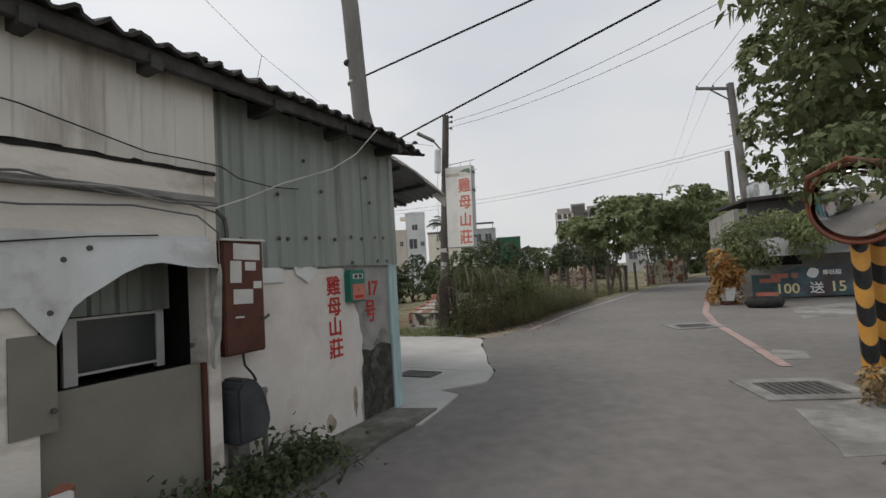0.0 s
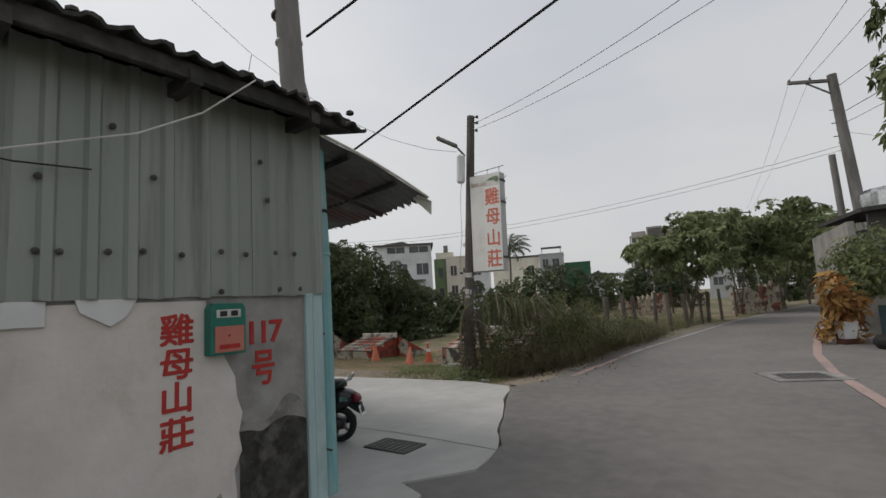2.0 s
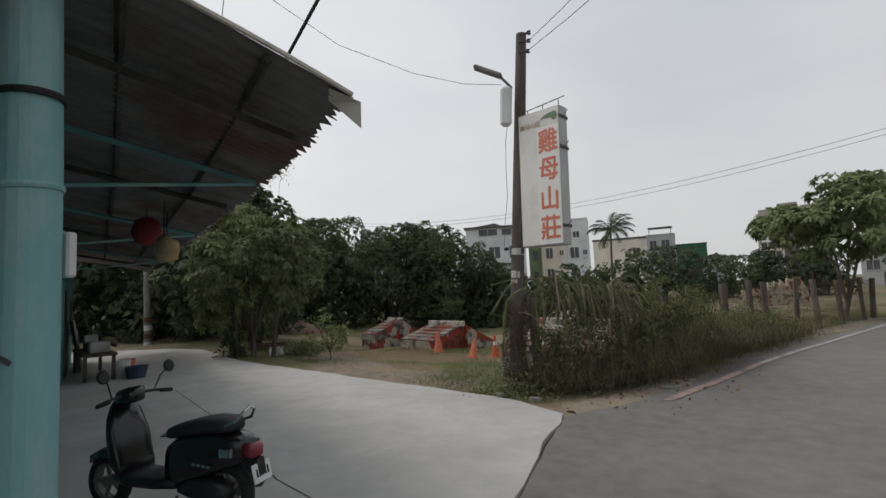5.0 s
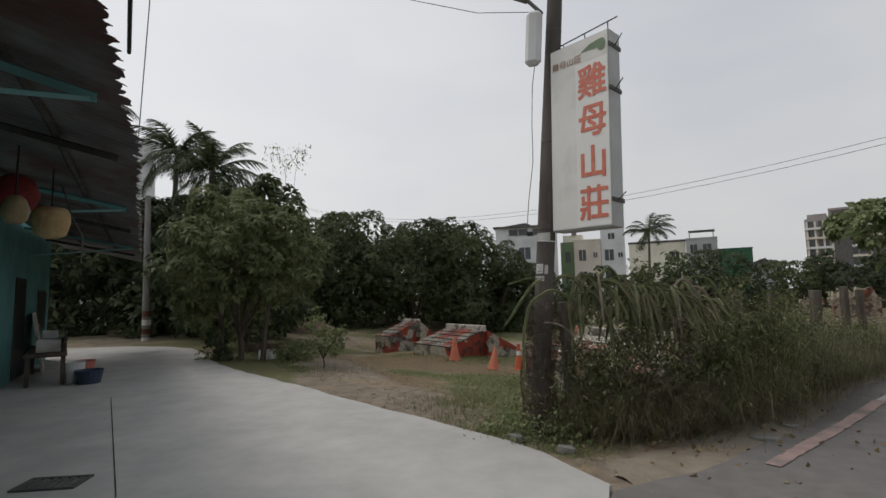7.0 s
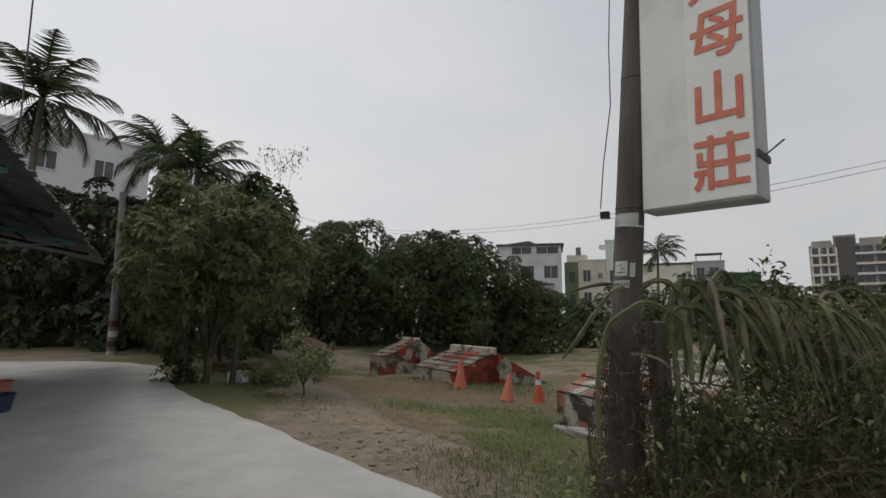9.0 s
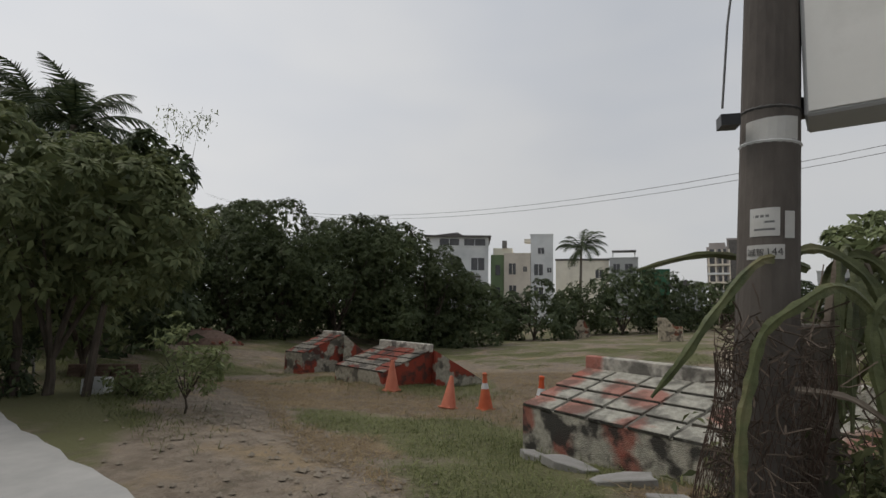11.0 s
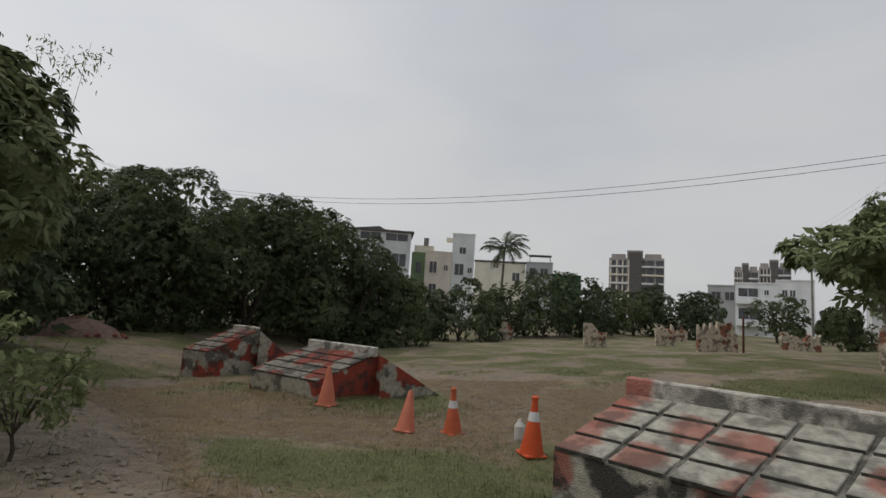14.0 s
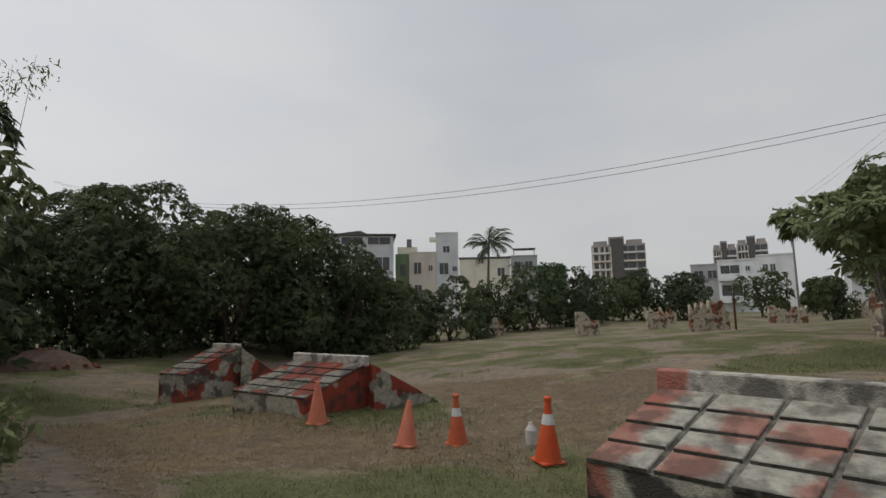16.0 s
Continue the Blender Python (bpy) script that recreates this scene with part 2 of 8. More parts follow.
GLASSY = mat("dusty_window_glass", (0.035, 0.04, 0.042), (0.06, 0.066, 0.07), 3, 0.25, 0.03, spec=0.5)
BOARD = mat("grey_green_board", (0.18, 0.17, 0.138), (0.225, 0.214, 0.175), 2.5, 0.8, 0.12, (0.15, 0.14, 0.115), 1.3, 0.5)
MIRRORRIM = mat("weathered_orange_plastic", (0.15, 0.04, 0.022), (0.23, 0.075, 0.042), 5, 0.7, 0.1, (0.12, 0.09, 0.075), 3, 0.8)
ORANGE = mat("cone_orange", (0.48, 0.10, 0.04), (0.56, 0.145, 0.07), 6, 0.65, 0.08, (0.34, 0.1, 0.05), 4, 0.6)
CONEPINK = mat("cone_faded_orange", (0.54, 0.16, 0.095), (0.6, 0.21, 0.135), 6, 0.7, 0.08, (0.4, 0.13, 0.075), 4, 0.5)
CONERED = mat("cone_bright_orange", (0.56, 0.075, 0.02), (0.63, 0.11, 0.035), 6, 0.55, 0.08, (0.42, 0.07, 0.03), 4, 0.5)
REFLECT = mat("cone_white_band", (0.58, 0.58, 0.58), (0.68, 0.68, 0.68), 10, 0.5, 0.05)
BARK = mat("bark", (0.055, 0.042, 0.032), (0.13, 0.105, 0.085), 7, 0.95, 0.7, stretch=(1, 1, 0.3))
PALEBARK = mat("pale_bark", (0.11, 0.095, 0.075), (0.2, 0.175, 0.145), 6, 0.95, 0.5, stretch=(1, 1, 0.3))
WOODPOST = mat("fence_post", (0.075, 0.062, 0.05), (0.17, 0.148, 0.122), 7, 0.95, 0.5, (0.07, 0.06, 0.05), 2, 0.6, stretch=(1, 1, 0.3), vary=0.25)
WIRE = mat("cable_black", (0.012, 0.012, 0.012), (0.03, 0.03, 0.03), 5, 0.7, 0)
RUSTWIRE = mat("rusty_wire", (0.05, 0.032, 0.024), (0.10, 0.065, 0.048), 8, 0.9, 0)
GREYWIRE = mat("grey_cable", (0.10, 0.10, 0.10), (0.17, 0.17, 0.165), 5, 0.8, 0)
MANGO = leaf_mat("mango_leaves", (0.065, 0.086, 0.041), (0.125, 0.152, 0.07), 0.3)
# deeper leaf tone: the dimness of shaded trees is put into the colour
SHADELEAF = leaf_mat("leaves_shade_tone", (0.045, 0.06, 0.032), (0.1, 0.125, 0.06))
MANGO2 = leaf_mat("mango_leaves_light", (0.14, 0.17, 0.078), (0.25, 0.278, 0.13), 0.35)
BROAD = leaf_mat("broad_leaves", (0.125, 0.155, 0.07), (0.25, 0.285, 0.14), 0.28)
PALMLEAF = leaf_mat("palm_fronds", (0.032, 0.048, 0.024), (0.085, 0.105, 0.05))
GRASSM = leaf_mat("grass_blades", (0.11, 0.125, 0.05), (0.225, 0.24, 0.105), 0.35)
DRYWEED = leaf_mat("dry_weeds", (0.085, 0.066, 0.045), (0.29, 0.225, 0.15), 0.1)
STRAW = leaf_mat("dry_straw", (0.19, 0.135, 0.072), (0.40, 0.30, 0.165), 0.2)
WEEDS = leaf_mat("tall_weeds", (0.065, 0.077, 0.034), (0.185, 0.195, 0.09), 0.25)
CACTUS = mat("night_cactus_stems", (0.07, 0.084, 0.036), (0.165, 0.18, 0.082), 9, 0.55, 0.3, (0.21, 0.18, 0.095), 5, 0.7, edge3=(0.52, 0.68), spec=0.3)
CROTON = leaf_mat("croton_leaves", (0.24, 0.10, 0.035), (0.44, 0.28, 0.10), 0.2)
CAMO = camo_mat("camouflage_paint", 0.8, 1.3, red=(0.29, 0.058, 0.036), pale=(0.40, 0.37, 0.30), amount=0.48, stain=0.75)
PATCH = ((0.0, -0.05, 0.76, 0.22), (-0.05, -0.3, 0.66, 0.2), (-0.22, -0.72, 0.45, 0.26), (0.62, -0.36, 0.63, 0.16), (0.95, -0.42, 0.6, 0.18), (0.35, -0.75, 0.46, 0.17), (1.05, -0.8, 0.42, 0.14), (1.75, -0.5, 0.55, 0.16), (2.2, -0.2, 0.7, 0.16), (2.05, -0.75, 0.45, 0.18), (2.7, -0.55, 0.55, 0.2))
CAMOB = camo_mat("camouflage_paint_front", 0.7, 3.1, red=(0.33, 0.06, 0.035), pale=(0.44, 0.415, 0.345), stain=0.95, amount=0.68, patches=((-0.27, -0.85, 0.28, 0.17), (0.25, -0.87, 0.12, 0.12), (0.95, -0.87, 0.3, 0.17), (1.0, -0.87, 0.05, 0.15), (2.1, -0.87, 0.3, 0.2)))
CAMOT = camo_mat("camouflage_paint_tiles", 0.62, 4.0, red=(0.36, 0.115, 0.08), pale=(0.42, 0.405, 0.345), stain=0.5, amount=0.66, soft=0.045, patches=PATCH)
CAMOP = camo_mat("camouflage_paint_parapet", 0.5, 9.0, pale=(0.52, 0.49, 0.43), stain=0.7, amount=0.66, patches=((0.0, 0.02, 0.86, 0.2), (2.95, 0.02, 0.86, 0.25)))
CAMOS = camo_mat("camouflage_paint_small_tiles", 1.2, 6.5, pale=(0.23, 0.21, 0.175), red=(0.22, 0.06, 0.04), stain=0.75, amount=0.5, soft=0.03)
MOSSBED = mat("mossy_mortar", (0.12, 0.112, 0.094), (0.26, 0.248, 0.215), 9, 0.95, 0.7, (0.05, 0.046, 0.038), 4, 0.85, edge3=(0.44, 0.58))
CAMOF = camo_mat("camouflage_paint_ruins", 0.85, 2.2, pale=(0.5, 0.43, 0.33), red=(0.26, 0.1, 0.06), stain=0.7, amount=0.56)
WALLW = mat("white_facade", (0.64, 0.655, 0.66), (0.71, 0.72, 0.725), 0.6, 0.85, 0.05, (0.40, 0.42, 0.43), 0.25, 0.5)
WALLB = mat("beige_facade", (0.64, 0.58, 0.50), (0.70, 0.64, 0.56), 0.6, 0.85, 0.05, (0.42, 0.38, 0.33), 0.25, 0.5)
WALLGREEN = mat("green_facade", (0.16, 0.22, 0.12), (0.20, 0.27, 0.15), 0.6, 0.85, 0.05)
WALLCREAM = mat("cream_facade", (0.72, 0.68, 0.58), (0.77, 0.73, 0.63), 0.6, 0.85, 0.05, (0.5, 0.46, 0.39), 0.25, 0.5)
WALLTOWER = mat("tower_facade", (0.30, 0.27, 0.26), (0.38, 0.35, 0.335), 0.15, 0.85, 0.0)
WALLGREY = mat("grey_facade", (0.33, 0.34, 0.34), (0.4, 0.41, 0.41), 0.5, 0.85, 0.05)
WINDARK = mat("far_window_glass", (0.05, 0.052, 0.056), (0.10, 0.10, 0.108), 0.6, 0.25, 0.0, spec=0.5)
ROOFDARK = mat("dark_roof", (0.085, 0.08, 0.078), (0.14, 0.13, 0.125), 1.5, 0.85, 0.1)
GREENROOF = mat("green_net", (0.025, 0.09, 0.05), (0.045, 0.13, 0.075), 1.5, 0.8, 0.1)
BRICK = mat("old_brick", (0.20, 0.075, 0.05), (0.30, 0.12, 0.085), 8, 0.9, 0.4, (0.15, 0.12, 0.1), 4, 0.6, vary=0.25)
BRICKSOIL = mat("brick_soil", (0.13, 0.085, 0.065), (0.22, 0.15, 0.12), 7, 0.95, 0.7)
DIRT = mat("trodden_soil", (0.205, 0.172, 0.13), (0.30, 0.255, 0.2), 3, 0.95, 0.6, (0.165, 0.14, 0.105), 0.9, 0.7, bscale=30, bdist=0.03)
YELLOW = mat("hazard_yellow", (0.55, 0.26, 0.045), (0.62, 0.32, 0.07), 5, 0.6, 0.1, (0.3, 0.16, 0.06), 3, 0.5)
LINEWHITE = mat("worn_line", (0.32, 0.305, 0.295), (0.44, 0.42, 0.405), 9, 0.85, 0.2, (0.13, 0.125, 0.12), 3, 0.9)
LINERED = mat("worn_red_line", (0.34, 0.235, 0.21), (0.42, 0.31, 0.28), 9, 0.85, 0.2, (0.21, 0.185, 0.172), 2.4, 0.95)
IRON = mat("cast_iron", (0.055, 0.053, 0.05), (0.11, 0.105, 0.1), 10, 0.7, 0.4)
BANNER = mat("banner_print", (0.035, 0.06, 0.07), (0.10, 0.17, 0.19), 1.3, 0.5, 0.05, (0.10, 0.03, 0.03), 0.9, 0.7)
CREAMTXT = mat("cream_letters", (0.76, 0.68, 0.36), (0.82, 0.75, 0.44), 8, 0.6, 0)
PALETXT = mat("pale_letters", (0.74, 0.76, 0.74), (0.82, 0.84, 0.82), 8, 0.6, 0)

# ---- mesh helpers ----
def bm_new():
    return bmesh.new()


def part(name, bm, material, parent=None, label="", smooth=False):
    """Links a bmesh as one mesh object, under a thing or part if one is given."""
    me = bpy.data.meshes.new(name)
    bm.normal_update()
    if smooth:
        for f in bm.faces:
            f.smooth = True
    bm.to_mesh(me)
    bm.free()
    for m in (material if isinstance(material, (list, tuple)) else [material]):
        me.materials.append(m)
    ob = new(name, me)
    if parent:
        ob.parent = parent
    if label:
        ob["label"] = label
    return ob


def thing(name, m=None, label="", category="", group="", kind=""):
    ob = new(name)
    ob.empty_display_size = 0.1
    ob.matrix_basis = m if m is not None else Matrix()
    return tagged(ob, label, category, group, kind)


def box(bm, lo, hi, m=None, bevel=0.0, index=0):
    a, b = Vector(lo), Vector(hi)
    c, s = (a + b) / 2, b - a
    mm = Matrix.Translation(c) @ Matrix.Diagonal((*s, 1))
    r = bmesh.ops.create_cube(bm, size=1, matrix=(m @ mm) if m is not None else mm)
    fs = set(f for v in r["verts"] for f in v.link_faces)
    if index:
        for f in fs:
            f.material_index = index
    if bevel:
        es = set(e for v in r["verts"] for e in v.link_edges)
        bmesh.ops.bevel(bm, geom=list(es), offset=bevel, segments=1, affect="EDGES", profile=0.5)


def prism(bm, outline, z0, z1, m=None):
    """A closed prism over a 2D outline; z may be a number or a function of x, y."""
    f0 = z0 if callable(z0) else (lambda x, y: z0)
    f1 = z1 if callable(z1) else (lambda x, y: z1)
    T = m if m is not None else Matrix()
    lo = [bm.verts.new(T @ Vector((x, y, f0(x, y)))) for x, y in outline]
    hi = [bm.verts.new(T @ Vector((x, y, f1(x, y)))) for x, y in outline]
    n = len(outline)
    faces = [bm.faces.new(hi), bm.faces.new(list(reversed(lo)))]
    for i in range(n):
        bm.faces.new((lo[i], lo[(i + 1) % n], hi[(i + 1) % n], hi[i]))
    bmesh.ops.recalc_face_normals(bm, faces=bm.faces[:])
    return faces


def tube(bm, pts, radii, n=8, cap=True):
    """A tapered tube through points."""
    pts = [Vector(p) for p in pts]
    if not isinstance(radii, (list, tuple)):
        radii = [radii] * len(pts)
    rings = []
    ref = Vector((0.13, 0.31, 0.94))
    for i, p in enumerate(pts):
        d = (pts[min(i + 1, len(pts) - 1)] - pts[max(i - 1, 0)]).normalized()
        if abs(d.dot(ref)) > 0.97:
            ref = Vector((1, 0.1, 0))
        a = d.cross(ref).normalized()
        b = d.cross(a)
        rings.append([bm.verts.new(p + (a * math.cos(k * math.tau / n) + b * math.sin(k * math.tau / n)) * radii[i]) for k in range(n)])
    for r0, r1 in zip(rings, rings[1:]):
        for k in range(n):
            bm.faces.new((r0[k], r0[(k + 1) % n], r1[(k + 1) % n], r1[k]))
    if cap and n > 2:
        bm.faces.new(list(reversed(rings[0])))
        bm.faces.new(rings[-1])


def lathe(bm, prof, n=24, m=None, cap=True):
    T = m if m is not None else Matrix()
    rings = [[bm.verts.new(T @ Vector((r * math.cos(k * math.tau / n), r * math.sin(k * math.tau / n), z))) for k in range(n)] for r, z in prof]
    for r0, r1 in zip(rings, rings[1:]):
        for k in range(n):
            bm.faces.new((r0[k], r0[(k + 1) % n], r1[(k + 1) % n], r1[k]))
    if cap:
        bm.faces.new(list(reversed(rings[0])))
        bm.faces.new(rings[-1])


def soup(name, verts, faces, material, parent=None, kind="", smooth=False):
    """One mesh from arrays; for leaves and blades."""
    me = bpy.data.meshes.new(name)
    v, f = np.asarray(verts, np.float32), np.asarray(faces, np.int32)
    me.vertices.add(len(v))
    me.vertices.foreach_set("co", v.ravel())
    k = f.shape[1]
    me.loops.add(f.size)
    me.loops.foreach_set("vertex_index", f.ravel())
    me.polygons.add(len(f))
    me.polygons.foreach_set("loop_start", np.arange(0, f.size, k, dtype=np.int32))
    me.update(calc_edges=True)
    me.materials.append(material)
    ob = new(name, me)
    if parent:
        ob.parent = parent
    if kind:
        ob["kind"] = kind
    return ob


def leaves(centres, size, aspect=0.42, droop=0.35, rng=None, outward=None):
    """Diamond leaves, each folded a little along its rib."""
    rng = rng or np.random.default_rng(1)
    c = np.asarray(centres, float)
    n = len(c)
    d = rng.normal(size=(n, 3))
    up = rng.normal(size=(n, 3)) * 0.5 + np.array([0, 0, 1.0])
    if outward is not None:
        # the blade lies along its clump's surface
        d -= outward * np.sum(d * outward, axis=1, keepdims=True)
        d /= np.linalg.norm(d, axis=1, keepdims=True)
        d = d + outward * 0.35
        up = outward + rng.normal(size=(n, 3)) * 0.35
    d[:, 2] -= droop
    d /= np.linalg.norm(d, axis=1, keepdims=True)
    s = np.cross(d, up)
    s /= np.linalg.norm(s, axis=1, keepdims=True) + 1e-9
    nn = np.cross(s, d)
    L = (size * rng.uniform(0.65, 1.3, n))[:, None]
    a = c
    tip = c + d * L - np.array([0, 0, 0.15]) * L
    mid = c + d * L * 0.45
    l = mid + s * L * aspect * 0.5 + nn * L * 0.08
    r = mid - s * L * aspect * 0.5 + nn * L * 0.08
    v = np.stack([a, l, tip, r], 1).reshape(-1, 3)
    f = np.arange(4 * n).reshape(n, 4)
    return v, f


def text_mesh(body, size, depth=0.0, bold=0.0):
    """A mesh of letters in the built-in font, centred, in the xy plane."""
    cu = bpy.data.curves.new("letters", "FONT")
    cu.body, cu.size, cu.extrude, cu.align_x, cu.align_y = body, size, depth, "CENTER", "CENTER"
    cu.resolution_u = 3
    cu.offset = bold
    ob = bpy.data.objects.new("letters", cu)
    scene.collection.objects.link(ob)
    bpy.context.view_layer.update()
    me = bpy.data.meshes.new_from_object(ob.evaluated_get(bpy.context.evaluated_depsgraph_get()))
    bpy.data.objects.remove(ob)
    bpy.data.curves.remove(cu)
    return me


def letters(body, size, m, material, parent, depth=0.003, stretch=(1, 1), bold=0.0, name="letter"):
    me = text_mesh(body, size, depth)
    if not len(me.vertices):
        return None
    co = np.zeros(len(me.vertices) * 3, np.float32)
    me.vertices.foreach_get("co", co)
    co = co.reshape(-1, 3)
    lo, hi = co.min(0), co.max(0)
    co[:, :2] -= (lo[:2] + hi[:2]) / 2
    co[:, 0] *= stretch[0]
    co[:, 1] *= stretch[1]
    me.vertices.foreach_set("co", co.ravel())
    if bold:
        # brush width: the strokes laid side by side, a hair apart in depth
        polys = [tuple(q.vertices) for q in me.polygons]
        allv, allf = [], []
        for k, (dx, dy) in enumerate(((0, 0), (1, 0), (-1, 0), (0, 1), (0, -1), (0.7, 0.7), (-0.7, 0.7), (0.7, -0.7), (-0.7, -0.7))):
            o = len(allv)
            allv += [(a + dx * bold, b + dy * bold, c + k * 0.00025) for a, b, c in co.tolist()]
            allf += [tuple(i + o for i in q) for q in polys]
        me = bpy.data.meshes.new(name)
        me.from_pydata(allv, [], allf)
    me.materials.clear()
    me.materials.append(material)
    ob = new(name, me)
    ob.parent = parent
    ob.matrix_basis = m
    return ob


def smooth01(a, b, x):
    t = min(1, max(0, (x - a) / (b - a)))
    return t * t * (3 - 2 * t)

# ---- ground, road and slab ----
ROAD_Z, SLAB_Z = 0.20, 0.215
ROAD_LEFT = [(-9.5, -14.0), (-5.2, -4.0), (-2.9, -0.5), (-1.6, 2.2), (-0.86, 3.47), (-0.65, 4.0), (-0.15, 5.0), (0.06, 5.57), (-0.08, 5.86), (0.44, 6.1), (0.64, 6.8), (0.62, 8.25), (0.70, 9.97),
             (1.27, 10.55), (2.4, 12.3), (3.5, 14.7), (5.0, 16.9), (9.5, 23.4), (18.5, 35.0), (34.0, 52.0), (60.0, 78.0)]
ROAD_RIGHT = [(2.6, -14.0), (2.7, -4.0), (2.75, 3.2), (5.0, 4.4), (9.0, 8.0), (14.5, 12.5), (13.5, 14.3), (9.6, 15.4), (9.4, 17.4), (11.6, 20.0), (19.5, 33.0), (35.0, 49.5), (61.5, 75.0)]


def ground_z(x, y):
    d = (x - 0.7) * 0.5 + (y - 10.0) * 0.86
    e = (x - 2.4) * -0.816 + (y - 12.3) * 0.578
    lat = max(-3.0, min(13.0, x + 2.5))
    field = -0.35 + 0.06 * lat - 0.02 * (min(y, 50) - 18)
    f = smooth01(0.1, 5.0, d) * smooth01(0.6, 4.5, e)
    f *= 1 - 0.65 * smooth01(-9, -13, x)
    z = 0.165 * (1 - f) + field * f
    # the soil is banked up a little before the two smaller ruins
    z += 0.28 * math.exp(-((x + 5.3) ** 2 + (y - 20.0) ** 2) / 5.0)
    if f > 0.05:
        z += f * 0.07 * noise.noise((x * 0.55, y * 0.55, 0)) + f * 0.035 * noise.noise((x * 2.1, y * 2.1, 3))
    return z


def span(fine0, fine1, step, far):
    a = np.arange(fine0, fine1 + step / 2, step)
    g = [1.6 * k * k for k in range(1, 18)]
    left = [fine0 - v for v in g if v < far][::-1]
    right = [fine1 + v for v in g if v < far]
    return [fine0 - far] + left + list(a) + right + [fine1 + far]


# bare trodden lines, green and strawy spots of the field: centre, reach and weight
TRACKS = ([(-1.7, 11.6), (-2.6, 12.5), (-3.5, 13.3), (-4.9, 14.9), (-6.3, 16.3), (-8.2, 17.8)], [(-3.0, 17.9), (-1.7, 18.3), (-0.5, 19.8), (1.6, 22.0), (4.5, 25.5)], [(-0.7, 19.6), (-1.8, 22.5), (-4.2, 26.0)])
GREENS = ((-3.7, 15.7, 1.0, 0.7), (-2.3, 16.5, 1.0, 0.8), (-1.5, 15.0, 1.0, 0.7), (-1.1, 13.3, 0.8, 0.5), (-0.6, 11.9, 0.7, 0.6), (-7.6, 15.2, 1.5, 0.6), (-5.9, 14.0, 0.9, 0.5), (-9.8, 18.6, 1.7, 0.4), (-10.3, 21.8, 1.4, 0.4), (2.6, 17.5, 2.0, 0.5), (5.0, 23.5, 3.0, 0.5), (-4.4, 19.4, 0.8, 0.5))
STRAWS = ((-5.6, 18.2, 1.3, 0.8), (-3.2, 18.6, 0.9, 0.7), (-8.2, 20.3, 1.4, 0.6), (0.6, 19.3, 1.3, 0.5), (-1.0, 23.5, 1.6, 0.5), (-6.4, 22.4, 1.2, 0.4))


def off_track(x, y):
    best = 9.0
    for path in TRACKS:
        for (ax, ay), (bx, by) in zip(path, path[1:]):
            t_ = max(0, min(1, ((x - ax) * (bx - ax) + (y - ay) * (by - ay)) / ((bx - ax) ** 2 + (by - ay) ** 2)))
            best = min(best, math.hypot(x - ax - t_ * (bx - ax), y - ay - t_ * (by - ay)))
    return best


def turf(x, y):
    """How grassy the field is: above 0 green, below 0 straw and bare soil."""
    v = 0.08 + 0.8 * noise.noise((x * 0.5, y * 0.5, 9)) + 0.5 * noise.noise((x * 1.6, y * 1.6, 4)) + 0.14 * smooth01(22, 30, y)
    for spots, sign in ((GREENS, 1), (STRAWS, -1)):
        for gx, gy, r, w in spots:
            v += sign * w * math.exp(-((x - gx) ** 2 + (y - gy) ** 2) / (r * r))
    return v - 1.2 * smooth01(1.15, 0.45, off_track(x, y) + 0.35 * noise.noise((x * 1.3, y * 1.3, 6)))


def ground_mat():
    m = mat("field_soil", (0.165, 0.13, 0.096), (0.275, 0.228, 0.176), 5, 0.95, 0.8, None, bscale=26, bdist=0.04)
    nt = m.node_tree
    N, L = nt.nodes.new, nt.links.new
    b = nt.nodes["Principled BSDF"]
    base = b.inputs["Base Color"].links[0].from_socket
    co = N("ShaderNodeTexCoord")

    def field(scale, loc=0.0, detail=7):
        mp = N("ShaderNodeMapping")
        mp.inputs["Location"].default_value = (loc, loc, 0)
        L(co.outputs["Object"], mp.inputs[0])
        n = N("ShaderNodeTexNoise")
        n.inputs["Scale"].default_value, n.inputs["Detail"].default_value, n.inputs["Roughness"].default_value = scale, detail, 0.65
        L(mp.outputs[0], n.inputs[0])
        return n.outputs[0]

    def layer(low, value, lo, hi, colour):
        r = N("ShaderNodeMapRange")
        r.inputs["From Min"].default_value, r.inputs["From Max"].default_value = lo, hi
        L(value, r.inputs[0])
        x = N("ShaderNodeMix")
        x.data_type = "RGBA"
        L(r.outputs[0], x.inputs[0])
        L(low, x.inputs[6])
        x.inputs[7].default_value = (*colour, 1)
        return x.outputs[2]
    c = layer(base, field(1.1, 7), 0.5, 0.68, (0.29, 0.215, 0.125))
    grass = N("ShaderNodeAttribute")
    grass.attribute_name = "turf"
    ad = N("ShaderNodeMath")
    ad.operation = "MULTIPLY_ADD"
    L(field(3.4, 2), ad.inputs[0])
    ad.inputs[1].default_value = 0.9
    L(grass.outputs["Fac"], ad.inputs[2])
    c = layer(c, ad.outputs[0], 0.42, 0.8, (0.13, 0.128, 0.058))
    c = layer(c, field(2.6, 3), 0.57, 0.74, (0.115, 0.095, 0.065))
    L(c, b.inputs["Base Color"])
    return m


